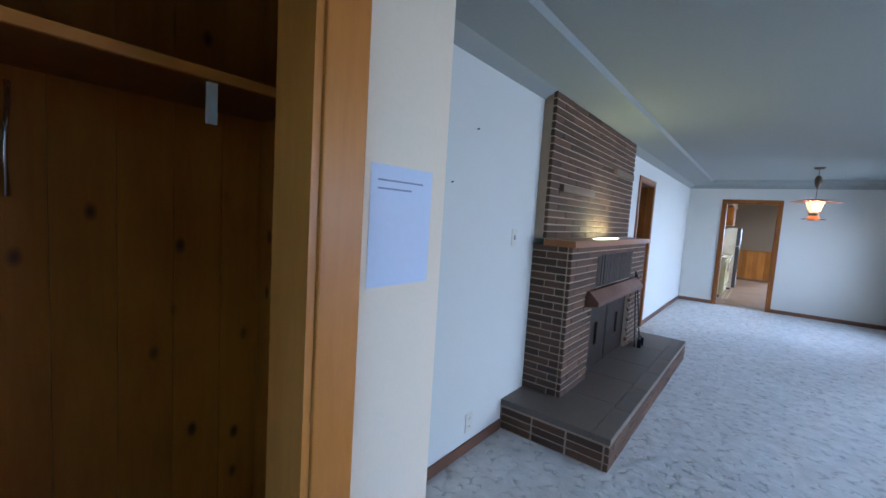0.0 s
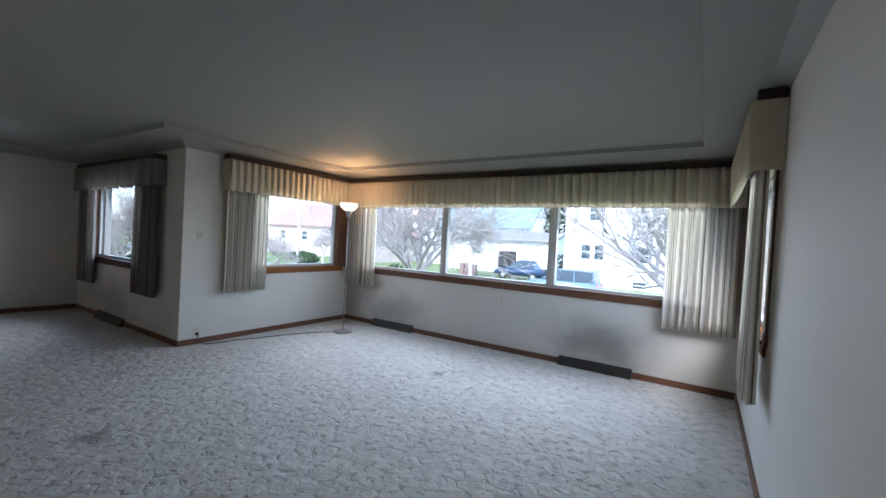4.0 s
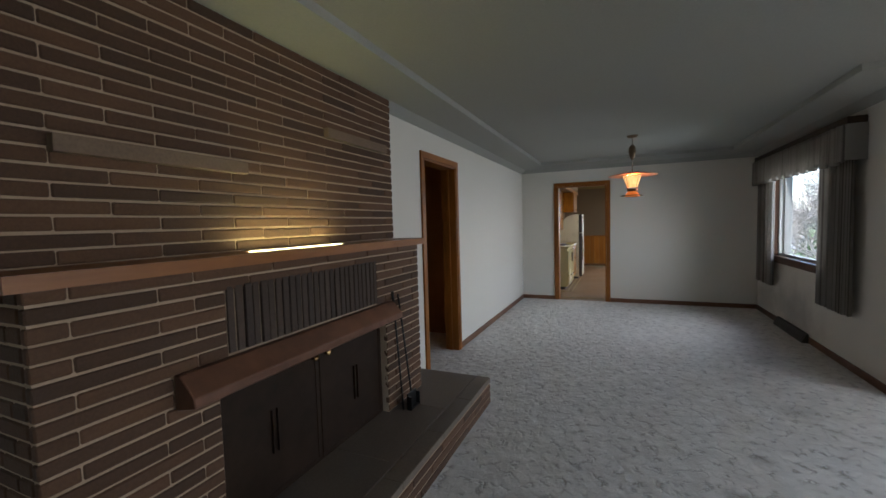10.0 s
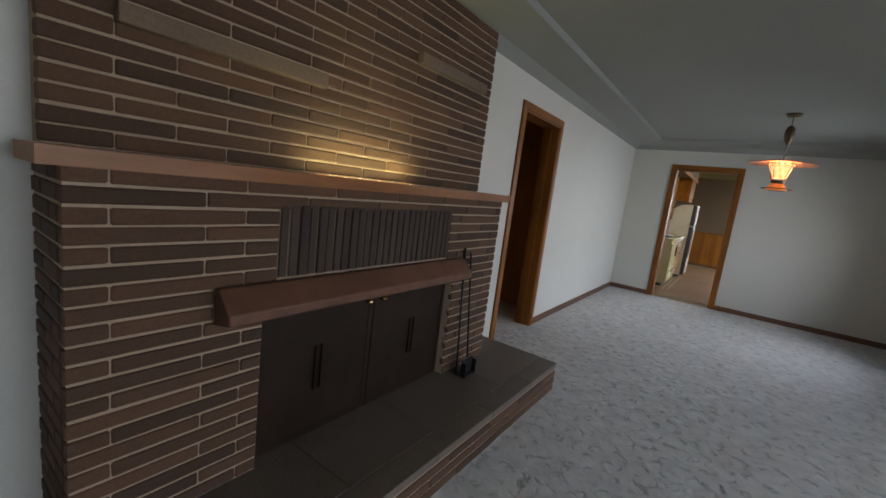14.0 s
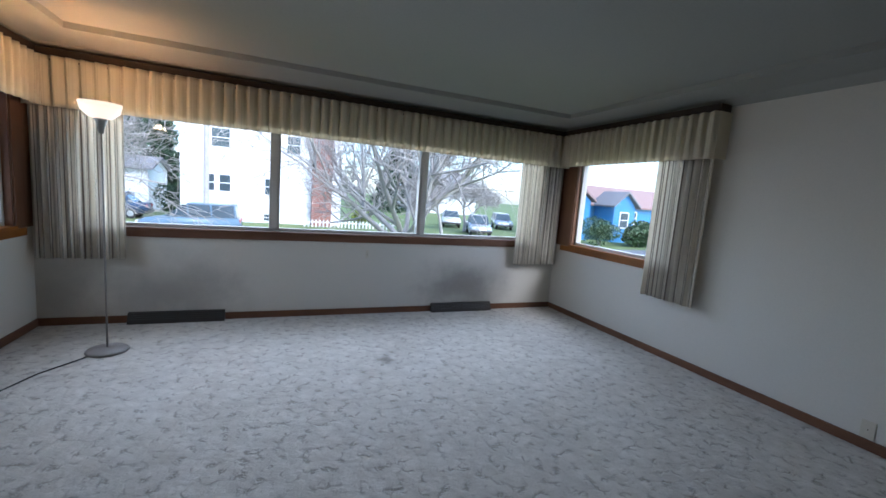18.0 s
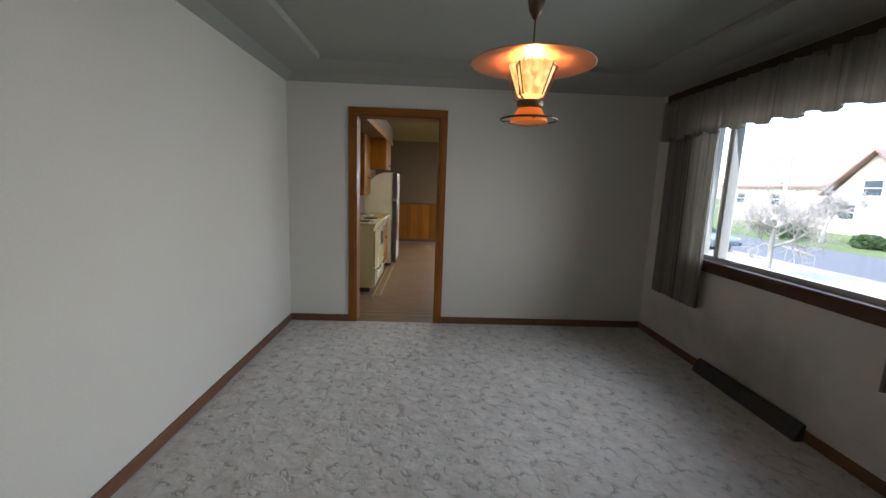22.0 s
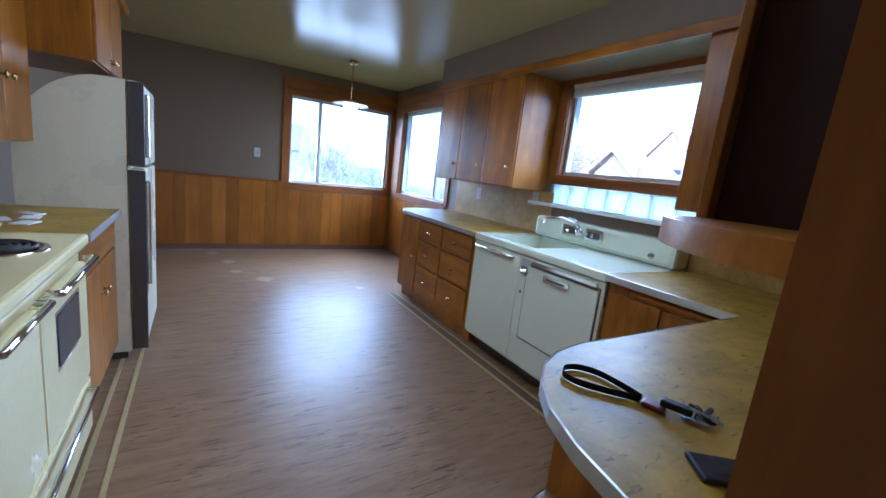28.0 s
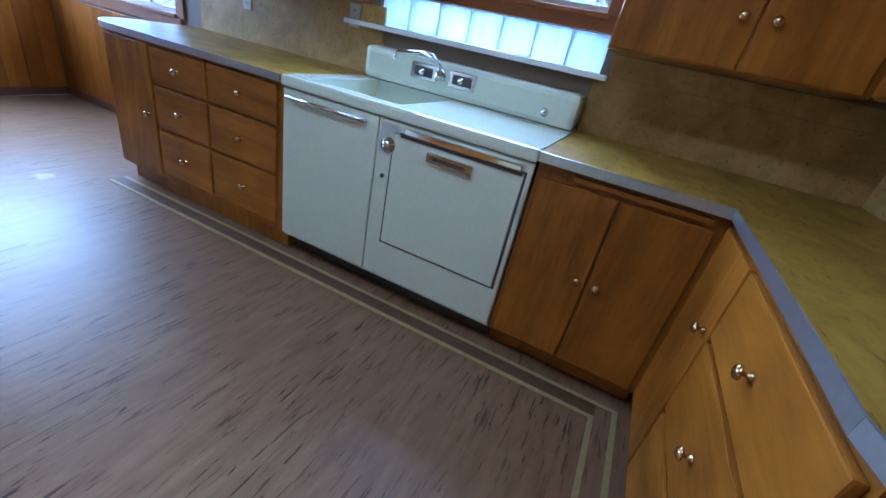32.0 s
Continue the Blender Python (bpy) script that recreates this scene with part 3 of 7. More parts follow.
# ---- walls ----
structure("wall_back", wall_x(bmesh.new(), -L, CX, -B - 0.14, -B, 0, 2.6, [(-0.028, 0.761, 0, 2.05)]), M_PLASTER, "off-white plaster wall behind the brick fireplace", "wall")
structure("wall_front", wall_x(bmesh.new(), -TH, W + TH, D1, D1 + TH, 0, 2.6, [(0.32, 5.12, 0.905, 2.02)]), M_PLASTER_FRONT, "off-white plaster wall with soot smudges under the front windows", "wall")
structure("wall_bay", wall_y(bmesh.new(), TH, D1, -TH, 0, 0, 2.6, [(0.85, 2.36, 0.905, 2.02)]), M_PLASTER, "off-white plaster wall with a side window", "wall")
structure("wall_dining_front", wall_x(bmesh.new(), KX0 + KSX, 0, 0, TH, 0, 2.6, [(-2.72, -0.93, 0.885, 2.02)]), M_PLASTER_DINING, "off-white plaster wall with dust smudges by the dining window", "wall")
structure("wall_right", wall_y(bmesh.new(), E_Y, D1, W, W + TH, 0, 2.6, [(0.80, 2.30, 0.905, 2.02)]), M_PLASTER, "off-white plaster wall with a small corner window", "wall")
structure("wall_dining_end", wall_y(bmesh.new(), -B - 0.14, 0, KX0 + KSX, -L, 0, 2.6, [(-2.965, -2.15, 0, 2.045)]), M_PLASTER, "off-white plaster wall with the kitchen doorway", "wall")
structure("wall_entry_front", wall_x(bmesh.new(), W + TH, FX, E_Y, E_Y + TH, 0, 2.6, [(5.80, 6.62, 0, 2.05)]), M_PLASTER, "plaster wall of the dim entry", "wall")
structure("wall_entry_end", wall_y(bmesh.new(), CL_Y, E_Y + TH, FX, FX + TH, 0, 2.6, [(-2.52, -1.60, 0, 2.06)]), M_PLASTER, "plaster wall of the entry around the front door", "wall")
structure("wall_closet_front", wall_x(bmesh.new(), CX, FX + TH, CL_Y - 0.11, CL_Y, 0, 2.6, [(5.97, 6.80, 0, 2.05)]), M_PLASTER_LAMPLIT, "plaster wall around the coat closet with warm lamplight in its colour", "wall")
structure("wall_closet_side", wall_y(bmesh.new(), -B - 0.14, CL_Y - 0.11, CX, CX + 0.11, 0, 2.6), M_PLASTER, "plaster side wall of the coat closet", "wall")

# ---- floors ----
HOUSE = [(-L, -B - 0.14), (7.46, -B - 0.14), (7.46, E_Y + TH), (W + TH, E_Y + TH), (W + TH, D1 + TH), (-TH, D1 + TH), (-TH, TH), (-L, TH)]
structure("floor", prism(bmesh.new(), HOUSE, -0.12, 0.0), M_CARPET, "worn grey-beige sculpted carpet with stains", "floor")

# ---- ceilings: a sloping band round a slightly higher flat field, with a bead at the step ----
def tray_ceiling():
    bm = bmesh.new()
    o = [(-L, -B), (CX, -B), (CX, CL_Y), (FX, CL_Y), (FX, E_Y), (W, E_Y), (W, D1), (0, D1), (0, 0), (-L, 0)]
    i = [(-L + 0.46, -B + 0.43), (5.03, -B + 0.43), (5.03, -2.6), (5.03, -2.3), (5.03, -1.9), (5.03, -1.5), (5.03, D1 - 0.55), (0.46, D1 - 0.55), (0.46, -0.42), (-L + 0.46, -0.42)]
    k = len(o)
    cove, rim, top, field = [], [], [], []
    for (ox, oy), (ix, iy) in zip(o, i):
        dx, dy = ix - ox, iy - oy
        cove.append(bm.verts.new((ox, oy, ZW - 0.02)))
        rim.append(bm.verts.new((ox + dx * 0.22, oy + dy * 0.22, ZW + 0.035)))
        top.append(bm.verts.new((ix, iy, ZC - 0.045)))
        field.append(bm.verts.new((ix + (0.006 if dx > 0 else -0.006), iy + (0.006 if dy > 0 else -0.006), ZC)))
    for ring, nxt in ((cove, rim), (rim, top), (top, field)):
        for j in range(k):
            bm.faces.new((ring[j], ring[(j + 1) % k], nxt[(j + 1) % k], nxt[j]))
    bm.faces.new(field)
    bmesh.ops.triangulate(bm, faces=[f for f in bm.faces if len(f.verts) > 4])
    return bm


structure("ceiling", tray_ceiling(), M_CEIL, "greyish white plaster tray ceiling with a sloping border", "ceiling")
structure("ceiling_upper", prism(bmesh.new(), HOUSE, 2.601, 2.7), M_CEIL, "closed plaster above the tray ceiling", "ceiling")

# ---- windows, doors and trim ----
def frame_map(axis, plane, out):
    """Places by distance along the wall, depth outwards and height."""
    return (lambda a, d, z: (a, plane + out * d, z)) if axis == "x" else (lambda a, d, z: (plane + out * d, a, z))


def mbox(bm, f, a0, a1, d0, d1, z0, z1, bevel=0.0):
    p, q = f(a0, d0, z0), f(a1, d1, z1)
    return box(bm, min(p[0], q[0]), max(p[0], q[0]), min(p[1], q[1]), max(p[1], q[1]), z0, z1, bevel)


def mblock(f, *v, bevel=0.0):
    return mbox(bmesh.new(), f, *v, bevel=bevel)


def window(name, label, axis, plane, out, a0, a1, z0, z1, mullions=(), wide=0.07, trim=None, casing=(0.1, 0.1), apron=0.085, slider=None, head=True):
    """A fixed window in a wall: painted frame, mullions, a pane in each bay, a wooden sill and apron, side casings."""
    f = frame_map(axis, plane, out)
    w = thing(name, label, "window", f((a0 + a1) / 2, 0.05, z0), "", "structure")
    grain = trim or (M_TRIM_X if axis == "x" else M_TRIM_Y)
    side = M_BASE_Z if plane != KX and plane != KY else M_TRIM_Z
    fr, d0, d1 = 0.035, 0.05, 0.11
    part("window_frame", mblock(f, a0, a1, d0, d1, z0, z0 + fr, bevel=0.004), M_WINFRAME, w)
    part("window_frame", mblock(f, a0, a1, d0, d1, z1 - fr, z1, bevel=0.004), M_WINFRAME, w)
    part("window_frame", mblock(f, a0, a0 + fr, d0 + 0.001, d1, z0 + fr, z1 - fr, bevel=0.004), M_WINFRAME, w)
    part("window_frame", mblock(f, a1 - fr, a1, d0 + 0.001, d1, z0 + fr, z1 - fr, bevel=0.004), M_WINFRAME, w)
    edges = [a0 + fr] + [e for m in mullions for e in (m - wide / 2, m + wide / 2)] + [a1 - fr]
    for m in mullions:
        b = mbox(bmesh.new(), f, m - wide / 2, m + wide / 2, 0.03, d1, z0 + fr, z1 - fr, 0.006)
        mbox(b, f, m - wide * 0.22, m + wide * 0.22, 0.018, 0.03, z0 + fr, z1 - fr, 0.003)
        part("mullion", b, M_WINFRAME, w)
    for b0, b1 in zip(edges[::2], edges[1::2]):
        pane = part("pane", mblock(f, b0 - 0.004, b1 + 0.004, 0.075, 0.080, z0 + fr - 0.004, z1 - fr + 0.004), M_GLASS, w)
        pane.visible_shadow = False
    part("window_sill", mblock(f, a0 - casing[0] * 0.0, a1 + casing[1] * 0.0, -0.028, d0 - 0.002, z0 - 0.022, z0 + 0.003, bevel=0.004), grain, w)
    part("apron", mblock(f, a0 - casing[0] * 0.6, a1 + casing[1] * 0.6, -0.018, -0.001, z0 - apron - 0.002, z0 - 0.022, bevel=0.003), grain, w)
    if casing[0]:
        part("casing", mblock(f, a0 - casing[0], a0, -0.016, 0.0, z0 - 0.02, z1 + 0.07, bevel=0.003), side, w)
    if casing[1]:
        part("casing", mblock(f, a1, a1 + casing[1], -0.016, 0.0, z0 - 0.02, z1 + 0.07, bevel=0.003), side, w)
    if head:
        part("head_casing", mblock(f, a0, a1, -0.016, 0.0, z1, z1 + 0.08, bevel=0.003), grain, w)
    for q in ((a0, 0), (a1, 0)):
        e = (q[0] - 0.0, q[0] + 0.012) if q[0] == a0 else (q[0] - 0.012, q[0])
        part("jamb", mblock(f, e[0], e[1], 0.0, d0, z0, z1), side, w)
    return w


window("window_1", "wide three-pane front window with painted mullions and wooden sill", "x", D1, 1, 0.32, 5.12, 0.905, 2.02, (1.90, 3.50), 0.10, trim=M_BASE_X, casing=(0.2, 0.2))
window("window_2", "single-pane side window with stained wooden casing", "y", 0, -1, 0.85, 2.36, 0.905, 2.02, casing=(0.1, 0.24))
window("window_3", "small corner window with stained wooden casing", "y", W, 1, 0.80, 2.30, 0.905, 2.02, casing=(0.1, 0.30))
window("window_4", "dining window with a sliding sash and dark sill", "x", 0, 1, -2.72, -0.93, 0.885, 2.02, (-2.46,), 0.05, trim=M_DARKWOOD)


def casing_set(name, label, axis, plane, inn, a0, a1, top, wide=0.065, deep=0.13, stop=True, upright=None):
    """Jambs, head and flat casings of a doorway; inn is the side that shows."""
    f = frame_map(axis, plane, -inn)
    d = thing(name, label, "door frame", f((a0 + a1) / 2, 0, 0), "", "structure")
    grain = M_TRIM_X if axis == "x" else M_TRIM_Y
    for s0, s1 in ((a0 - wide, a0 - 0.003), (a1 + 0.003, a1 + wide)):
        part("casing", mblock(f, s0, s1, -0.019, -0.0005, 0, top + 0.003, bevel=0.004), upright or M_TRIM_Z, d)
    part("head_casing", mblock(f, a0 - wide, a1 + wide, -0.0195, -0.0005, top + 0.0035, top + wide, bevel=0.004), grain, d)
    for s0, s1 in ((a0 - 0.002, a0 + 0.016), (a1 - 0.016, a1 + 0.002)):
        part("jamb", mblock(f, s0, s1, -0.012, deep + 0.01, 0, top), upright or M_TRIM_Z, d)
    part("head_jamb", mblock(f, a0 + 0.016, a1 - 0.016, -0.012, deep + 0.01, top - 0.016, top + 0.002), grain, d)
    if stop:
        for s0, s1 in ((a0 + 0.016, a0 + 0.028), (a1 - 0.028, a1 - 0.016)):
            part("door_stop", mblock(f, s0, s1, deep * 0.45, deep * 0.72, 0, top - 0.016), M_TRIM_Z, d)
    return d


casing_set("door_frame_1", "stained fir frame of the open kitchen doorway", "y", -L, 1, -2.965, -2.15, 2.045, deep=-L - KX0 - KSX, stop=False)
casing_set("door_frame_2", "stained fir frame of the doorway beside the fireplace", "x", -B, 1, -0.028, 0.761, 2.05, deep=0.14)
casing_set("door_frame_3", "wide stained pine frame of the coat closet", "x", CL_Y, 1, 5.97, 6.80, 2.05, wide=0.108, deep=0.11, stop=False, upright=M_CLOSET_TRIM)
casing_set("door_frame_4", "dark stained frame in the entry", "x", E_Y, -1, 5.80, 6.62, 2.05)


def baseboard(name, axis, plane, inn, a0, a1, h=0.07, t=0.014):
    f = frame_map(axis, plane, -inn)
    structure(name, mblock(f, a0, a1, -t, -0.0005, 0.0, h, bevel=0.004), M_BASE_X if axis == "x" else M_BASE_Y, "dark reddish stained wooden baseboard", "baseboard")


baseboard("baseboard_1", "x", -B, 1, -L + 0.015, -0.094)
baseboard("baseboard_2", "x", -B, 1, 4.002, CX - 0.001)
baseboard("baseboard_3", "y", -L, 1, -B, -3.021)
baseboard("baseboard_4", "y", -L, 1, -2.084, -0.015)
baseboard("baseboard_5", "x", 0, -1, -L, 0.014)
baseboard("baseboard_6", "y", 0, 1, -0.0005, D1 - 0.015)
baseboard("baseboard_7", "x", D1, -1, 0, W)
baseboard("baseboard_8", "y", W, -1, E_Y - 0.014, D1 - 0.015)
baseboard("baseboard_9", "x", E_Y, -1, W, 5.734)
baseboard("baseboard_10", "x", E_Y, -1, 6.686, FX)
baseboard("baseboard_11", "y", FX, -1, CL_Y, -2.6)
baseboard("baseboard_12", "x", -B, 1, 0.828, 1.158)

# ---- fireplace ----
FP0, FP1 = 1.50, 3.69          # ends of the brickwork along x
FD, FU = 0.300, 0.10            # depth of the lower body and of the upper breast
HZ, MZ = 0.21, 1.335            # hearth top, mantel top
BX0, BX1, BZ = 1.965, 3.16, 0.82  # fire opening
fireplace = thing("fireplace", "brown roman-brick fireplace with raised hearth and wooden mantel", "fireplace", (2.58, -B, 0))
_y = -B
for q in ((FP0 + 0.006, BX0, _y, _y + FD - 0.007, HZ, MZ - 0.045), (BX1, FP1 - 0.006, _y, _y + FD - 0.007, HZ, MZ - 0.045),
          (BX0, BX1, _y, _y + FD - 0.007, BZ, MZ - 0.045), (BX0, BX1, _y, _y + 0.03, HZ, BZ), (FP0 + 0.006, FP1 - 0.006, _y, _y + FU - 0.007, MZ, ZW + 0.03)):
    part("mortar_bed", block(*q), M_MORTAR, fireplace)
part("panel_backing", block(2.062, 3.118, _y + FD - 0.0068, _y + FD - 0.0058, 0.95, 1.217), M_SMOKY, fireplace)

hearth = part("hearth", block(1.171, 3.989, _y, _y + 0.733, 0, HZ - 0.04), M_MORTAR, fireplace)
_edges = [1.165, 1.80, 2.45, 2.97, 3.48, 3.995]
for a, b in zip(_edges, _edges[1:]):
    part("hearth_slab", block(a + 0.002, b - 0.002, _y, _y + 0.622, HZ - 0.04, HZ, 0.003), M_HEARTH, hearth)
_e2 = [1.165, 1.61, 2.09, 2.58, 3.05, 3.53, 3.995]
for a, b in zip(_e2, _e2[1:]):
    part("hearth_slab", block(a + 0.0015, b - 0.0015, _y + 0.627, _y + 0.740, HZ - 0.04, HZ - 0.001, 0.004), M_HEARTH, hearth)

# the shelf has a slot that holds the strip light
_m = bmesh.new()
for q in ((1.463, 2.249, FU + 0.002, 0.335), (2.911, 3.735, FU + 0.002, 0.335), (2.249, 2.911, FU + 0.002, 0.169), (2.249, 2.911, 0.222, 0.335)):
    box(_m, q[0], q[1], _y + q[2], _y + q[3], MZ - 0.045, MZ)
bmesh.ops.remove_doubles(_m, verts=list(_m.verts), dist=0.0001)
part("mantel_shelf", _m, M_MANTEL, fireplace, "reddish stained wooden mantel shelf")

# copper hood over the opening
_h = bmesh.new()
_prof = [(FD + 0.0, 0.945), (FD + 0.03, 0.945), (FD + 0.10, 0.875), (FD + 0.10, 0.84), (FD + 0.0, 0.82)]
_v = [[_h.verts.new((x, _y + d, z)) for d, z in _prof] for x in (1.93, 3.33)]
for k in range(5):
    _h.faces.new((_v[0][k], _v[0][(k + 1) % 5], _v[1][(k + 1) % 5], _v[1][k]))
_h.faces.new(_v[0]), _h.faces.new(_v[1])
bmesh.ops.recalc_face_normals(_h, faces=_h.faces)
bmesh.ops.bevel(_h, geom=list(_h.edges), offset=0.004, segments=1, affect="EDGES")
part("hood", _h, M_COPPER, fireplace, "sooty aged copper hood over the fire opening")
# two dark metal screen doors with a slotted pull each
for a, b, g in ((BX0 + 0.01, 2.563, 2.26), (2.563, BX1 - 0.01, 2.87)):
    s = bmesh.new()
    box(s, a + 0.002, b - 0.002, _y + 0.235, _y + 0.25, HZ + 0.004, 0.80, 0.003)
    for q in ((a + 0.004, a + 0.03, HZ + 0.006, 0.798), (b - 0.03, b - 0.004, HZ + 0.006, 0.798), (a + 0.03, b - 0.03, HZ + 0.006, HZ + 0.03), (a + 0.03, b - 0.03, 0.775, 0.798)):
        box(s, q[0], q[1], _y + 0.25, _y + 0.2535, q[2], q[3], 0.001)
    screen = part("fire_screen", s, M_SOOT, fireplace, "dark sooty metal fire screen door")
    s = bmesh.new()
    for x in (g - 0.018, g + 0.012):
        box(s, x, x + 0.006, _y + 0.2503, _y + 0.262, 0.42, 0.62, 0.002)
    part("screen_pull", s, M_SOOT, screen, "narrow upright iron pull")
for x in (2.515, 2.61):
    part("screen_knob", lathe(bmesh.new(), [(0.0, 0.25), (0.011, 0.252), (0.011, 0.268), (0.016, 0.272), (0.016, 0.284), (0.0, 0.288)], (x, _y, 0.775), 14, "Y"), M_BRASS, fireplace, smooth=True)

# bricks laid in running bond; the nearest as parts, sharing a few meshes
def brick_mesh(name, lx, ly, lz, bev=0.0045, material=None):
    bm = block(-lx / 2, lx / 2, -ly / 2, ly / 2, -lz / 2, lz / 2)
    bmesh.ops.bevel(bm, geom=list(bm.edges), offset=bev, segments=1, affect="EDGES")
    for v in bm.verts:
        v.co += Vector((random.uniform(-1, 1), random.uniform(-1, 1), random.uniform(-1, 1))) * 0.0011
    return finish(name, bm, material or M_BRICK, False)


BRICKS = {}


def brick(lx, ly, lz, at, parent):
    key = (round(lx, 3), round(ly, 3), round(lz, 3), random.randrange(3))
    if key not in BRICKS:
        BRICKS[key] = brick_mesh("brick", lx, ly, lz)
    ob = new("brick", BRICKS[key])
    ob.parent = parent
    ob.location = Vector(at) - root_of(parent).location + Vector((0, random.uniform(-0.0015, 0.0015), random.uniform(-0.001, 0.001)))
    return ob


def course(x0, x1, y_face, z, lz, parent, header, deep=0.03, skip=(), unit=0.36):
    """One course of long bricks between x0 and x1, laid from the x1 end, leaving gaps where skip says."""
    spans, cur = [], x0
    for a, b in skip:
        spans.append((cur, a))
        cur = b
    spans.append((cur, x1))
    for a, b in spans:
        x, ln = b, header
        while x > a + 0.02:
            ln = min(ln, x - a)
            if x - ln - a < 0.05:
                ln = x - a
            lo, hi = x - ln + (0.002 if x - ln > a + 0.001 else 0.0), x - (0.002 if x < b else 0.0)
            brick(hi - lo, deep, lz, ((lo + hi) / 2, y_face - deep / 2, z), parent)
            x -= ln
            ln = unit


BH, STEP = 0.0435, 0.0519
for k in range(21):
    z = HZ + STEP * (k + 0.5)
    sk = []
    if z < BZ:
        sk = [(BX0, BX1)]
    elif 0.94 < z < 1.215:
        sk = [(2.065, 3.115)]
    elif z < 0.94:
        sk = [(1.93, 3.33)]
    course(FP0, FP1, _y + FD, z, BH, fireplace, (0.095, 0.33)[k % 2], skip=sk)
    for x, s in ((FP1, -1), (FP0, 1)):
        for q, ln in (((0.0, 0.108), (0.112, 0.263)) if k % 2 else ((0.0, 0.19), (0.194, 0.263))):
            bl = ln - q
            ob_key = (-1, round(bl, 3), BH, k % 2)
            if ob_key not in BRICKS:
                BRICKS[ob_key] = brick_mesh("brick", 0.03, bl - 0.001, BH)
            ob = new("brick", BRICKS[ob_key])
            ob.parent = fireplace
            ob.location = Vector((x + s * 0.015, _y + (q + ln) / 2, z)) - fireplace.location
for k in range(20):
    course(FP0, FP1, _y + FU, MZ + STEP * (k + 0.5), BH, fireplace, (0.16, 0.32)[k % 2], 0.03, unit=0.32)
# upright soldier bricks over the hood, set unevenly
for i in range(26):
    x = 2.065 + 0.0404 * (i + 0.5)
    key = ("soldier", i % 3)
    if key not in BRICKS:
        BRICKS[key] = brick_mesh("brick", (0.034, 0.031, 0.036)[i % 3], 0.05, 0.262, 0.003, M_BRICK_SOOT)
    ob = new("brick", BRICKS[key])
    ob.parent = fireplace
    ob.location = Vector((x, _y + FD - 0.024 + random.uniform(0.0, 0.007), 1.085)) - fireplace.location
for k in range(3):
    z = 0.028 + 0.0525 * k
    course(1.165, 3.995, _y + 0.740, z, BH, hearth, (0.16, 0.3, 0.08)[k], 0.03)
    for s, xx in ((-1, 3.995), (1, 1.165)):
        for j in range(3):
            y0, y1 = 0.01 + j * 0.233, 0.233 + j * 0.233
            key = ("hend", j == 0)
            if key not in BRICKS:
                BRICKS[key] = brick_mesh("brick", 0.03, 0.221, BH)
            ob = new("brick", BRICKS[key])
            ob.parent = hearth
            ob.location = Vector((xx + s * 0.015, _y + (y0 + y1) / 2, z)) - fireplace.location
# smooth projecting ledge stones in the upper breast
for a, b, z in ((2.83, 3.53, 1.712), (1.61, 2.26, 1.985)):
    part("ledge_stone", block(a, b, _y + FU - 0.01, _y + FU + 0.035, z - 0.028, z + 0.028, 0.005), M_LEDGE, fireplace, "smooth projecting ledge stone")

# strip light let into the mantel, its diffuser flush with the top
strip = thing("strip_light", "small lit strip light let into the wooden mantel", "light", (2.58, _y + 0.195, MZ))
part("housing", block(2.25, 2.91, _y + 0.170, _y + 0.221, MZ - 0.04, MZ - 0.006, 0.001), M_WPAINT, strip)
M_STRIP = glow("strip_tube", (1.0, 0.88, 0.36), 4.6)
part("diffuser", block(2.27, 2.89, _y + 0.172, _y + 0.214, MZ - 0.006, MZ - 0.0006, 0.001), M_STRIP, strip, "flat glowing diffuser")

# fire tools leaning by the opening
tools = thing("fire_tools", "black iron poker and shovel leaning on the brickwork", "fire tools", (1.84, _y + 0.42, HZ))
part("poker", tube(bmesh.new(), [(1.905, _y + 0.318, 0.94), (1.908, _y + 0.345, 0.58), (1.911, _y + 0.372, HZ + 0.006)], 0.006), M_IRON, tools, smooth=True)
part("poker_grip", cyl(bmesh.new(), (1.905, _y + 0.3185, 0.93), (1.904, _y + 0.313, 1.0), 0.009), M_IRON, tools, smooth=True)
part("shovel_shaft", tube(bmesh.new(), [(1.83, _y + 0.312, 0.97), (1.835, _y + 0.355, 0.62), (1.84, _y + 0.394, 0.31)], 0.006), M_IRON, tools, smooth=True)
_s = bmesh.new()
box(_s, 1.785, 1.905, _y + 0.395, _y + 0.405, HZ + 0.002, 0.32, 0.003)
box(_s, 1.785, 1.791, _y + 0.395, _y + 0.43, HZ + 0.002, 0.30)
box(_s, 1.899, 1.905, _y + 0.395, _y + 0.43, HZ + 0.002, 0.30)
box(_s, 1.791, 1.899, _y + 0.405, _y + 0.425, HZ + 0.002, HZ + 0.012)
part("shovel_pan", _s, M_IRON, tools)

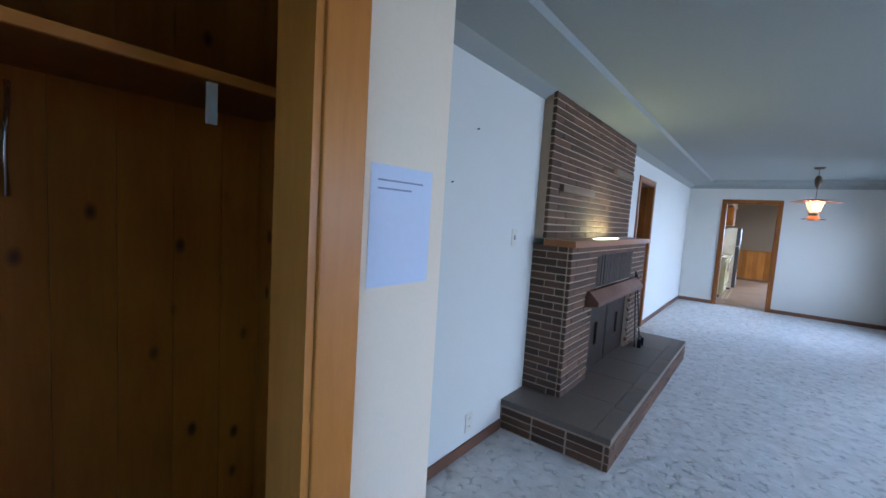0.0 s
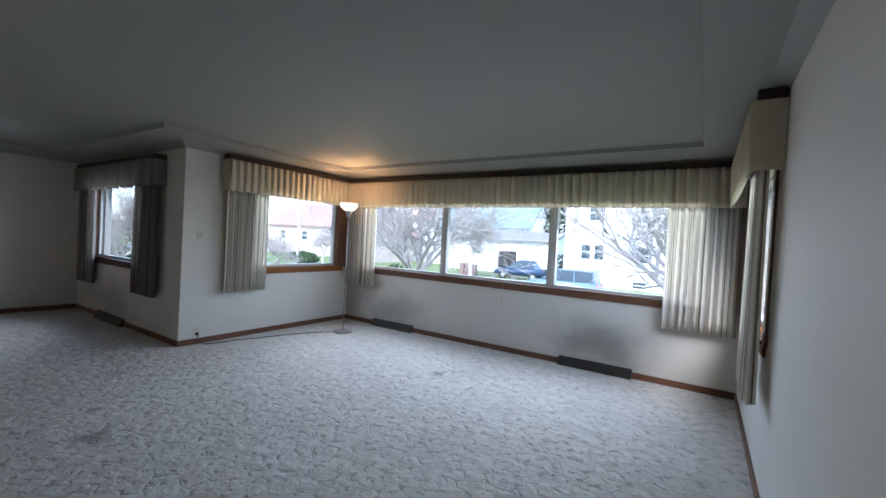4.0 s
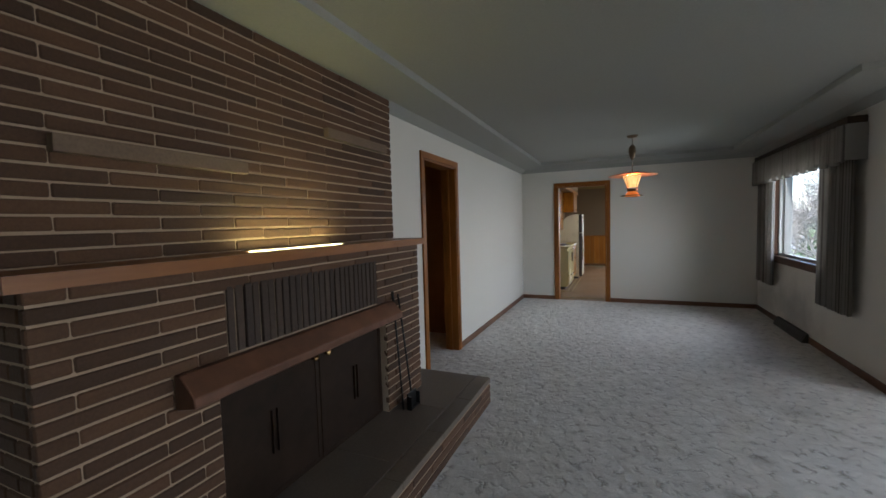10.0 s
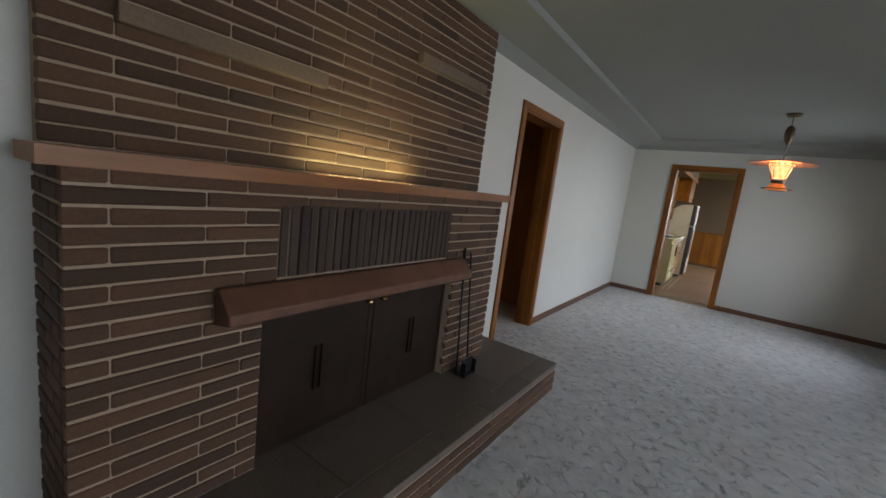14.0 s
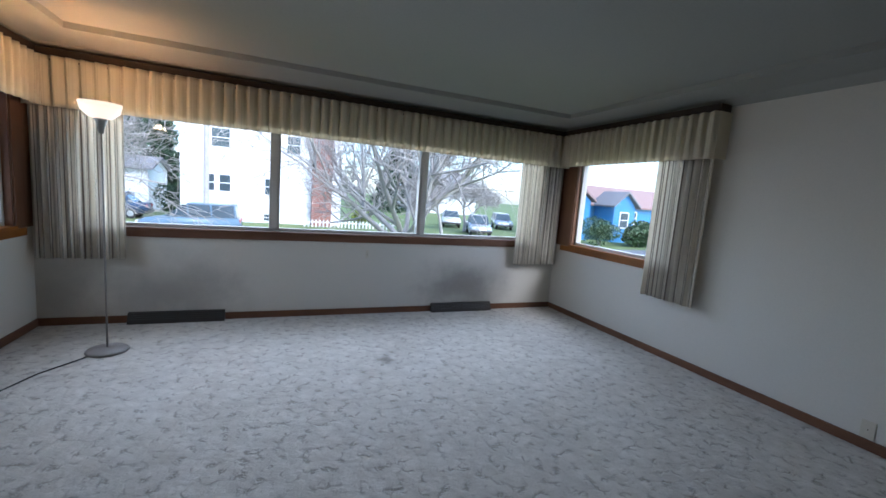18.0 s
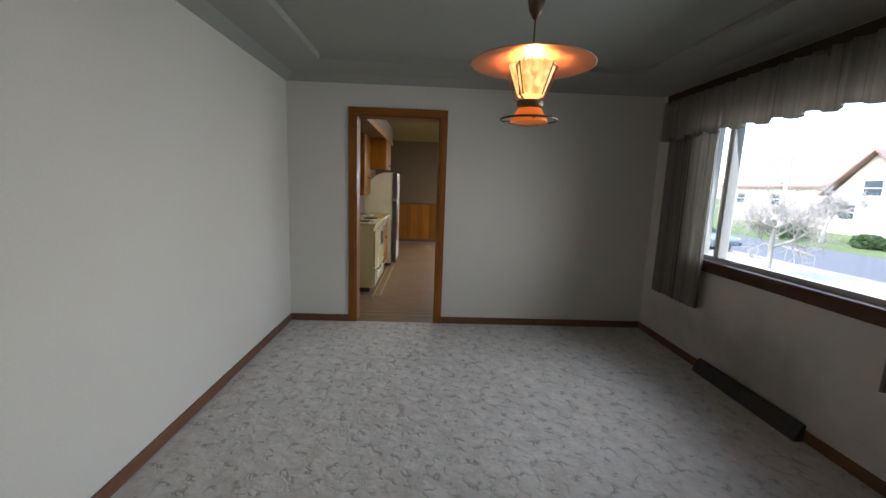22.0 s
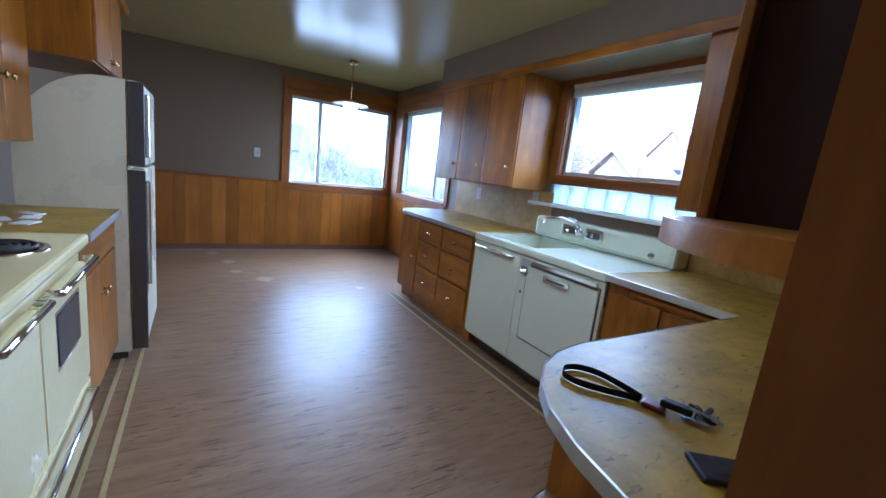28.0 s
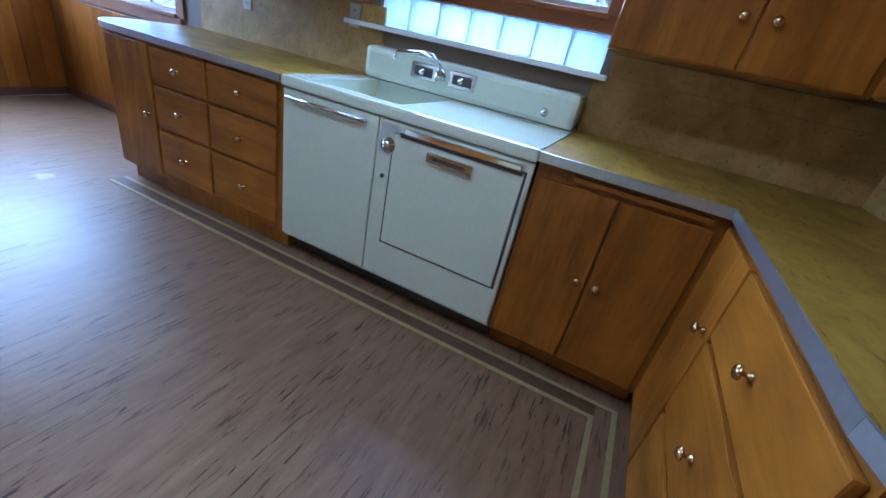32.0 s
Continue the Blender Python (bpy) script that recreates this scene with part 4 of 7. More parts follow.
# ---- living and dining room: drapes ----
def cloth(f, a0, a1, z0, z1, depth, amp, pitch, rows, flare=0.0, pinch=None, thick=0.004, hem=0.0, seed=0):
    """A hanging pleated cloth with thickness: waves along the wall, by height."""
    rnd = random.Random(seed)
    n = max(12, int((a1 - a0) / 0.011))
    ph = [0.0]
    for i in range(n):
        ph.append(ph[-1] + (a1 - a0) / n / pitch * 2 * math.pi * (rnd.uniform(0.6, 1.4) if pinch is None else rnd.uniform(0.9, 1.1)))
    bm = bmesh.new()
    grid = [[], []]
    for r in range(rows + 1):
        v = r / rows
        z = z1 + (z0 - z1) * v
        k = amp * (1 + flare * v)
        if pinch is not None:
            k = amp * (1.25 if v < 0.55 else 1.25 - 1.3 * (v - 0.55))
        for side in (0, 1):
            line = []
            for i in range(n + 1):
                s = math.sin(ph[i])
                wave = s * 0.8 + 0.3 * math.sin(2.3 * ph[i] + 1)
                if pinch is not None:
                    wave = 1.6 * abs(math.sin(ph[i] / 2)) ** 0.6 - 1.0 + 0.2 * s * (1 - v)
                d = depth + k * wave - side * thick
                a = a0 + (a1 - a0) * i / n + 0.25 * k * math.cos(ph[i])
                zz = z - (hem * (0.5 + 0.5 * math.sin(ph[i] * 0.5)) if r == rows else 0)
                line.append(bm.verts.new(f(a, d, zz)))
            grid[side].append(line)
    for side in (0, 1):
        for r in range(rows):
            for i in range(n):
                bm.faces.new((grid[side][r][i], grid[side][r][i + 1], grid[side][r + 1][i + 1], grid[side][r + 1][i]))
    for i in range(n):
        bm.faces.new((grid[0][0][i], grid[0][0][i + 1], grid[1][0][i + 1], grid[1][0][i]))
        bm.faces.new((grid[0][rows][i], grid[0][rows][i + 1], grid[1][rows][i + 1], grid[1][rows][i]))
    for r in range(rows):
        for i in (0, n):
            bm.faces.new((grid[0][r][i], grid[0][r + 1][i], grid[1][r + 1][i], grid[1][r][i]))
    bmesh.ops.recalc_face_normals(bm, faces=bm.faces)
    return bm


def drape(label, axis, plane, out, a0, a1, z0, z1, material, seed, group):
    f0 = frame_map(axis, plane, out)
    f = lambda a, d, z: f0(a, -d, z)
    d = thing("drape", label, "curtain", f((a0 + a1) / 2, 0.09, z0), group)
    part("panel", cloth(f, a0, a1, z0, z1, 0.085, 0.022, 0.062, 9, 0.35, seed=seed), material, d, "", True)
    rod = bmesh.new()
    cyl(rod, f(a0, 0.085, z1 + 0.012), f(a1, 0.085, z1 + 0.012), 0.007, n=8)
    part("rod", rod, M_ALU, d, "", True)
    return d


def valance(label, axis, plane, out, a0, a1, z0, z1, material, seed, ends=(True, True), ruffle=0.0, deep=0.15):
    f0 = frame_map(axis, plane, out)
    f = lambda a, d, z: f0(a, -d, z)
    v = thing("valance", label, "valance", f((a0 + a1) / 2, 0.1, z0), "valances")
    part("pleated_front", cloth(f, a0, a1, z0, z1, deep, 0.027 if not ruffle else 0.02, 0.095 if not ruffle else 0.11, 8, 0.4, pinch=0.42 if not ruffle else None, hem=ruffle, seed=seed), material, v, "", True)
    part("top_board", mblock(f, a0 + 0.005, a1 - 0.005, 0.002, deep - 0.02, z1 - 0.035, z1 - 0.02), M_DARKWOOD, v)
    # added board that stands for the shadow between cloth and ceiling
    part("cornice_board", mblock(f, a0 + 0.008, a1 - 0.008, 0.003, deep - 0.012, z1 + 0.001, z1 + 0.062, bevel=0.003), M_SHADOW_BOARD, v, "dark board standing in for the shadow over the cloth")
    for use, a in ((ends[0], a0), (ends[1], a1)):
        if use:
            e0, e1 = (a - 0.006, a) if a == a0 else (a, a + 0.006)
            part("end_return", mblock(f, e0, e1, 0.002, deep + 0.004, z0 + 0.003, z1 - 0.003, bevel=0.002), material, v)
    return v


DR = "striped living room drapes"
drape("cream drape with narrow grey and brown stripes", "y", 0, -1, 0.45, 1.04, 0.61, 1.93, M_CLOTH_Y, 3, DR)
drape("cream striped drape hanging in the window corner behind the lamp", "x", D1, 1, 0.05, 0.68, 0.62, 1.93, M_CLOTH_X, 5, DR)
drape("cream striped drape in the far window corner", "x", D1, 1, 4.74, 5.39, 0.61, 1.93, M_CLOTH_X, 7, DR)
drape("cream drape with narrow stripes beside the corner window", "y", W, 1, 0.51, 1.06, 0.58, 1.93, M_CLOTH_Y, 9, DR)
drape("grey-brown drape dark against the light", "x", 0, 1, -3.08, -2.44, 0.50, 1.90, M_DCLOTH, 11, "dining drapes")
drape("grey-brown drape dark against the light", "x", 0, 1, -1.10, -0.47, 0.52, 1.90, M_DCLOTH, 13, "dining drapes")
valance("cream pinch-pleated valance over the side window", "y", 0, -1, 0.43, D1 - 0.16, 1.88, 2.27, M_VAL_Y, 21, (True, False))
valance("long cream pinch-pleated valance over the front windows", "x", D1, 1, 0.02, W - 0.02, 1.875, 2.27, M_VAL_X, 22, (False, False))
valance("cream pinch-pleated valance over the corner window", "y", W, 1, 0.485, D1 - 0.16, 1.88, 2.27, M_VAL_Y, 23, (True, False))
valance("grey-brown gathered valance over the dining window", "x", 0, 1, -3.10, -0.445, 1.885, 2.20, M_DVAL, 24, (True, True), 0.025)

# ---- floor lamp with its cord ----
LX, LY = 0.725, 1.885
lamp = thing("floor_lamp", "slim torchiere floor lamp with a lit frosted bowl", "lamp", (LX, LY, 0))
part("base", lathe(bmesh.new(), [(0.0, 0.001), (0.135, 0.001), (0.138, 0.012), (0.125, 0.024), (0.03, 0.034), (0.0, 0.036)], (LX, LY, 0), 32), plain("lamp_base_grey", (0.22, 0.2, 0.19), 0.4, relief=0), lamp, "", True)
part("pole", cyl(bmesh.new(), (LX, LY, 0.03), (LX, LY, 1.72), 0.0065, n=12), plain("lamp_pole_dark", (0.24, 0.22, 0.20), 0.35, metal=0.5, relief=0), lamp, "", True)
part("neck", lathe(bmesh.new(), [(0.0, 1.66), (0.014, 1.66), (0.03, 1.74), (0.042, 1.765), (0.0, 1.77)], (LX, LY, 0), 20), plain("lamp_neck", (0.25, 0.24, 0.23), 0.35, metal=0.6, relief=0), lamp, "", True)
M_BOWL = glow("frosted_bowl", (1.0, 0.82, 0.58), 0.219)
part("bowl", lathe(bmesh.new(), [(0.03, 1.760), (0.075, 1.775), (0.115, 1.815), (0.130, 1.875), (0.126, 1.875), (0.11, 1.82), (0.07, 1.782), (0.03, 1.768)], (LX, LY, 0), 36), M_BOWL, lamp, "glowing frosted glass bowl", True)
M_BULB = glow("bulb_glow", (1.0, 0.72, 0.42), 1.64)
part("bulb", lathe(bmesh.new(), [(0.0, 1.80), (0.022, 1.805), (0.03, 1.83), (0.02, 1.855), (0.0, 1.86)], (LX, LY, 0), 16), M_BULB, lamp, "", True)
lp = new("floor_lamp_light", bpy.data.lights.new("floor_lamp_light", "POINT"))
lp.location, lp.data.energy, lp.data.color, lp.data.shadow_soft_size = (LX, LY, 1.885), LAMP_W, (1.0, 0.56, 0.26), 0.05

cord = solid("lamp_cord", tube(bmesh.new(), [(0.03, 0.20, 0.125), (0.05, 0.205, 0.05), (0.09, 0.24, 0.006), (0.16, 0.42, 0.006), (0.16, 0.62, 0.006), (0.26, 0.86, 0.006), (0.30, 1.05, 0.006), (0.38, 1.30, 0.006), (0.46, 1.52, 0.006), (0.60, 1.72, 0.006), (0.66, 1.82, 0.008)], 0.0045, 6), M_IRON, "thin black lamp cord trailing over the carpet", "cord", smooth=True)
solid("plug", block(0.008, 0.034, 0.185, 0.215, 0.108, 0.14, 0.004), M_IRON, "black plug in the wall outlet", "plug")

# ---- dining pendant ----
PX, PY = -1.298, -1.793
pend = thing("pendant_lamp", "lantern pendant with wide copper disc shade and lit parchment cone", "lamp", (PX, PY, ZC))
M_COPPERPAINT = plain("copper_disc", (0.50, 0.20, 0.10), 0.35, metal=0.35, vary=0.1, relief=0)
M_BRONZE = plain("dark_bronze", (0.13, 0.085, 0.05), 0.4, metal=0.7, vary=0.2, relief=0)
part("canopy", lathe(bmesh.new(), [(0.0, ZC - 0.03), (0.05, ZC - 0.028), (0.066, ZC - 0.001), (0.0, ZC - 0.0008)], (PX, PY, 0), 24), M_BRONZE, pend, "", True)
part("cord", cyl(bmesh.new(), (PX, PY, 1.93), (PX, PY, ZC - 0.028), 0.004, n=8), M_BRONZE, pend, "", True)
part("counterweight", lathe(bmesh.new(), [(0.0, 2.10), (0.012, 2.105), (0.03, 2.14), (0.042, 2.20), (0.038, 2.25), (0.02, 2.28), (0.0, 2.285)], (PX, PY, 0), 24), M_BRONZE, pend, "oval bronze pulley weight", True)
part("disc_shade", lathe(bmesh.new(), [(0.0, 1.935), (0.05, 1.933), (0.14, 1.919), (0.272, 1.892), (0.278, 1.887), (0.272, 1.888), (0.14, 1.912), (0.05, 1.925), (0.0, 1.927)], (PX, PY, 0), 48), M_COPPERPAINT, pend, "wide copper-coloured disc shade", True)
M_PARCH = glow("lit_parchment", (1.0, 0.50, 0.16), 0.204)
_n, _l = M_PARCH.node_tree.nodes, M_PARCH.node_tree.links
_l.new(ramp(_n, _l, noise_tex(_n, _l, coords(_n, _l), 34.0, 4, 0.65, 0.5), [(0.36, (0.75, 0.22, 0.04)), (0.62, (1.0, 0.62, 0.24))]), _n["Principled BSDF"].inputs["Emission Color"])
cone = part("parchment_cone", lathe(bmesh.new(), [(0.105, 1.885), (0.058, 1.752), (0.055, 1.752), (0.102, 1.885)], (PX, PY, 0), 32), M_PARCH, pend, "glowing mottled parchment cone", True)
for k in range(4):
    a = radians(45 + 90 * k)
    c, s = math.cos(a), math.sin(a)
    part("cage_rod", tube(bmesh.new(), [(PX + 0.06 * c, PY + 0.06 * s, 1.905), (PX + 0.125 * c, PY + 0.125 * s, 1.86), (PX + 0.085 * c, PY + 0.085 * s, 1.745), (PX + 0.06 * c, PY + 0.06 * s, 1.735)], 0.005, 8), M_COPPERPAINT, pend, "", True)
    part("cone_rib", tube(bmesh.new(), [(PX + 0.107 * s, PY + 0.107 * c, 1.885), (PX + 0.06 * s, PY + 0.06 * c, 1.752)], 0.003, 6), M_BRONZE, cone, "", True)
part("collar", lathe(bmesh.new(), [(0.06, 1.755), (0.06, 1.735), (0.05, 1.72), (0.05, 1.755)], (PX, PY, 0), 28), M_BRONZE, pend, "", True)
M_CUP = glow("lit_copper_cup", (1.0, 0.27, 0.05), 0.0401)
part("lower_cup", lathe(bmesh.new(), [(0.048, 1.728), (0.075, 1.685), (0.086, 1.665), (0.082, 1.662), (0.07, 1.685), (0.044, 1.725)], (PX, PY, 0), 32), M_CUP, pend, "orange glowing cup", True)
part("lens", lathe(bmesh.new(), [(0.082, 1.665), (0.06, 1.652), (0.0, 1.648)], (PX, PY, 0), 28), pane_glass("ribbed_lens", (0.8, 0.8, 0.78)), pend, "ribbed glass lens", True)
ring = [(PX + 0.128 * math.cos(2 * math.pi * k / 40), PY + 0.128 * math.sin(2 * math.pi * k / 40), 1.672) for k in range(41)]
part("ring", tube(bmesh.new(), ring, 0.005, 8), M_BRONZE, pend, "dark bronze ring", True)
for k in range(3):
    a = 2 * math.pi * k / 3
    part("ring_spoke", tube(bmesh.new(), [(PX + 0.082 * math.cos(a), PY + 0.082 * math.sin(a), 1.67), (PX + 0.127 * math.cos(a), PY + 0.127 * math.sin(a), 1.672)], 0.004, 6), M_BRONZE, pend, "", True)
part("bulb", lathe(bmesh.new(), [(0.0, 1.77), (0.025, 1.79), (0.03, 1.82), (0.02, 1.85), (0.0, 1.86)], (PX, PY, 0), 16), M_BULB, pend, "", True)
pl = new("pendant_light", bpy.data.lights.new("pendant_light", "POINT"))
pl.location, pl.data.energy, pl.data.color, pl.data.shadow_soft_size = (PX, PY, 1.872), PEND_W, (1.0, 0.58, 0.28), 0.03

for ch in pend.children:
    if ch.name.split(".")[0] not in ("canopy", "cord"):
        ch.location.z += 0.07 if ch.name.split(".")[0] in ("disc_shade", "parchment_cone", "cage_rod", "bulb") else 0.045
pl.location.z += 0.07

# ---- floor registers in the baseboards ----
def register(label, axis, plane, inn, a0, a1):
    f = frame_map(axis, plane, -inn)
    g = lambda a, d, z: f(a, -d, z)
    r = thing("floor_register", label, "register", g((a0 + a1) / 2, 0.02, 0), "registers")
    b = bmesh.new()
    prof = [(0.0145, 0.0), (0.075, 0.0), (0.07, 0.025), (0.035, 0.10), (0.0145, 0.105)]
    vs = [[b.verts.new(g(a, d, z)) for d, z in prof] for a in (a0, a1)]
    for k in range(5):
        b.faces.new((vs[0][k], vs[0][(k + 1) % 5], vs[1][(k + 1) % 5], vs[1][k]))
    b.faces.new(vs[0]), b.faces.new(vs[1])
    bmesh.ops.recalc_face_normals(b, faces=b.faces)
    part("housing", b, M_REGISTER, r)
    for k in range(4):
        t = 0.12 + k * 0.24
        d, z = 0.0705 - 0.035 * t, 0.025 + 0.075 * t
        for j in range(2):
            e0 = a0 + 0.03 + j * (a1 - a0 - 0.04) / 2
            part("slot", mblock(g, e0, e0 + (a1 - a0 - 0.04) / 2 - 0.02, d - 0.004, d + 0.0025, z, z + 0.009), M_SLOT, r)
    return r


register("dark metal baseboard register under the front window", "x", D1, -1, 0.662, 1.464)
register("dark metal baseboard register under the front window", "x", D1, -1, 3.679, 4.491)
register("dark metal baseboard register under the dining window", "x", 0, -1, -2.40, -1.47)

# ---- switches and outlets ----
def wall_plate(kind, label, axis, plane, inn, a, z, w=0.072, h=0.117):
    f = frame_map(axis, plane, -inn)
    g = lambda aa, d, zz: f(aa, -d, zz)
    p = thing("light_switch" if kind == "switch" else "wall_outlet" if kind == "outlet" else "wall_plate", label, kind, g(a, 0, z), kind + " plates")
    part("plate", mblock(g, a - w / 2, a + w / 2, 0.0004, 0.006, z - h / 2, z + h / 2, bevel=0.002), M_PLATE, p)
    if kind == "switch":
        part("toggle", mblock(g, a - 0.005, a + 0.005, 0.006, 0.018, z - 0.006, z + 0.012, bevel=0.002), M_WPAINT, p)
        part("toggle_slot", mblock(g, a - 0.008, a + 0.008, 0.006, 0.0068, z - 0.016, z + 0.016), M_SLOT, p)
    elif kind == "outlet":
        for dz in (-0.025, 0.025):
            s = part("socket", mblock(g, a - 0.017, a + 0.017, 0.006, 0.008, z + dz - 0.014, z + dz + 0.014, bevel=0.001), M_PLATE, p)
            for da in (-0.006, 0.006):
                part("slot", mblock(g, a + da - 0.0015, a + da + 0.0015, 0.008, 0.0086, z + dz - 0.005, z + dz + 0.006), M_SLOT, s)
    else:
        part("screw", mblock(g, a - 0.003, a + 0.003, 0.006, 0.008, z - 0.003, z + 0.003), M_SLOT, p)
    return p


wall_plate("switch", "ivory toggle light switch beside the fireplace", "x", -B, 1, 3.985, 1.337)
wall_plate("outlet", "ivory duplex outlet low on the wall by the hearth", "x", -B, 1, 4.387, 0.19)
wall_plate("outlet", "ivory plate low on the wall", "x", -B, 1, 4.949, 0.20)
wall_plate("switch", "ivory toggle light switch on the bay wall", "y", 0, 1, 0.196, 1.311)
wall_plate("outlet", "ivory outlet with the lamp plug", "y", 0, 1, 0.198, 0.145)
wall_plate("outlet", "ivory duplex outlet low on the wall", "y", W, -1, -0.908, 0.15)
wall_plate("jack", "ivory blank wall plate", "y", W, -1, -0.70, 0.13)
wall_plate("jack", "small narrow ivory plate under the front window", "x", D1, -1, 2.875, 0.69, 0.032, 0.085)
wall_plate("jack", "tiny cable jack on the bay wall", "y", 0, 1, 0.562, 0.283, 0.025, 0.03)

# nail holes and picture nails left in the plaster
for x, z in ((4.833, 1.865), (4.711, 1.635), (4.50, 1.95)):
    solid("nail", cyl(bmesh.new(), (x, -B + 0.0002, z), (x, -B + 0.014, z + 0.003), 0.0035, n=8), M_IRON, "small dark nail stuck in the plaster wall", "nail", "picture nails")

# ---- entry: closet, paper notice, doors ----
closet = thing("closet_lining", "knotty pine boards lining the coat closet", "panelling", (6.2, -3.7, 0), "", "structure")
_x = CX + 0.115
while _x < 6.9:
    part("board", block(_x + 0.0003, _x + 0.1397, -3.728, -3.712, 0.0, 2.4, 0.0015), M_PINE, closet)
    _x += 0.14
_y = -3.71
while _y < -3.1:
    part("board", block(CX + 0.111, CX + 0.125, _y + 0.0003, min(_y + 0.1397, -3.082), 0.0, 2.4, 0.0015), M_PINE, closet)
    part("board", block(6.905, 6.919, _y + 0.0003, min(_y + 0.1397, -3.082), 0.0, 2.4, 0.0015), M_PINE, closet)
    _y += 0.14
structure("wall_closet_back", block(CX, 7.1, -3.90, -3.753, 0, 2.6), M_PINE, "rough pine wall at the back of the closet", "wall")
structure("wall_closet_end", block(6.92, 7.06, -3.73, CL_Y - 0.11, 0, 2.6), M_PINE, "pine wall at the end of the closet", "wall")
shelf = thing("closet_shelf", "stained pine closet shelf", "shelf", (6.2, -3.5, 1.745))
part("shelf_board", block(CX + 0.126, 6.904, -3.711, -3.362, 1.745, 1.767, 0.003), M_TRIM_X, shelf)
# separate lip, its bright orange is the light on the shelf's edge
part("front_lip", block(CX + 0.126, 6.904, -3.3618, -3.350, 1.7451, 1.772, 0.003), wood("lit_edge_pine", (0.48, 0.16, 0.02), (0.68, 0.27, 0.045), 0, 0.4, 0.05), shelf, "pine front edge coloured bright orange as if lit")
br = thing("rod_bracket", "bright metal closet rod bracket under the shelf", "bracket", (5.996, -3.37, 1.7))
part("strap", block(5.983, 6.009, -3.374, -3.368, 1.645, 1.7445, 0.001), M_WPAINT, br)
part("top_flange", block(5.983, 6.009, -3.40, -3.362, 1.742, 1.7449, 0.0005), M_CHROME, br)
for i, x in enumerate((6.31, 6.345)):
    solid("closet_hook", tube(bmesh.new(), [(x, -3.7118, 1.71), (x, -3.70, 1.67), (x + 0.01, -3.69, 1.55), (x + 0.004, -3.70, 1.44)], 0.006, 8), M_CHROME, "thin metal hanging hook on the pine boards", "hook", "closet hooks", smooth=True)
paper = thing("paper_notice", "pale lilac paper notice taped to the closet wall", "notice", (5.73, CL_Y, 1.42))
M_PAPER = plain("lilac_paper", (0.66, 0.65, 0.74), 0.8, vary=0.03, relief=0)
M_INK = plain("ink_line", (0.24, 0.24, 0.32), 0.7, relief=0)
part("sheet", block(5.625, 5.831, CL_Y + 0.0008, CL_Y + 0.0018, 1.285, 1.565), M_PAPER, paper)
part("text_line", block(5.66, 5.81, CL_Y + 0.0018, CL_Y + 0.0023, 1.528, 1.532), M_INK, paper)
part("text_line", block(5.70, 5.81, CL_Y + 0.0018, CL_Y + 0.0023, 1.509, 1.513), M_INK, paper)

front_door = thing("front_door", "dark stained front door with leaded patterned glass", "door", (FX + 0.05, -2.06, 0))
_bm = wall_y(bmesh.new(), -2.515, -1.605, FX + 0.03, FX + 0.075, 0.004, 2.055, [(-2.46, -1.665, 0.97, 1.98)])
part("leaf", _bm, M_DARKWOOD, front_door)
gl = part("glass", block(FX + 0.048, FX + 0.054, -2.465, -1.66, 0.965, 1.985), pane_glass("patterned_glass", (0.78, 0.88, 0.9), 0.8), front_door)
gl.visible_shadow = False
for k in range(1, 6):
    part("came", block(FX + 0.044, FX + 0.058, -2.46, -1.665, 0.97 + 0.168 * k - 0.004, 0.97 + 0.168 * k + 0.004), M_IRON, front_door)
for k in range(1, 6):
    part("came", block(FX + 0.0435, FX + 0.0585, -2.46 + 0.1325 * k - 0.004, -2.46 + 0.1325 * k + 0.004, 0.97, 1.98), M_IRON, front_door)
part("door_knob", lathe(bmesh.new(), [(0.03, 0.0), (0.03, -0.006), (0.012, -0.01), (0.012, -0.03), (0.028, -0.04), (0.028, -0.055), (0.0, -0.06)], (FX + 0.03, -2.45, 0.95), 18, "X"), M_BRASS, front_door, "", True)
casing_set("door_frame_5", "dark stained front door frame", "y", FX, -1, -2.52, -1.60, 2.06)
entry_door = thing("entry_door", "dark stained flush door standing shut in the entry", "door", (6.21, E_Y + 0.05, 0))
part("leaf", block(5.82, 6.60, E_Y + 0.02, E_Y + 0.06, 0.008, 2.03, 0.003), M_DARKWOOD, entry_door)
part("door_knob", lathe(bmesh.new(), [(0.028, 0.0), (0.028, -0.006), (0.011, -0.01), (0.011, -0.03), (0.026, -0.04), (0.026, -0.055), (0.0, -0.06)], (6.35 + 0.18, E_Y + 0.02, 0.92), 18, "Y"), M_BRASS, entry_door, "", True)
structure("wall_entry_behind", block(5.6, 7.3, E_Y + TH + 0.3, E_Y + TH + 0.4, 0, 2.6), M_PLASTER, "plaster wall behind the shut entry door", "wall")

# ---- dim hall behind the doorway by the fireplace ----
M_HALL = wood("hall_panelling", (0.24, 0.10, 0.03), (0.40, 0.18, 0.06), 2, 0.45, 0.12)
structure("floor_hall", block(-1.2, 1.6, -5.4, -B - 0.14, -0.12, 0.0), M_CARPET, "carpet of the dim hall", "floor")
structure("wall_hall_back", block(-1.2, 1.6, -4.6, -4.5, 0, 2.6), M_HALL, "brown panelled wall of the dim hall", "wall")
structure("wall_hall_1", block(-0.75, -0.63, -4.9, -B - 0.14, 0, 2.6), M_HALL, "brown panelled side of the dim hall", "wall")
structure("wall_hall_2", block(1.1, 1.22, -4.9, -B - 0.14, 0, 2.6), M_HALL, "brown panelled side of the dim hall", "wall")
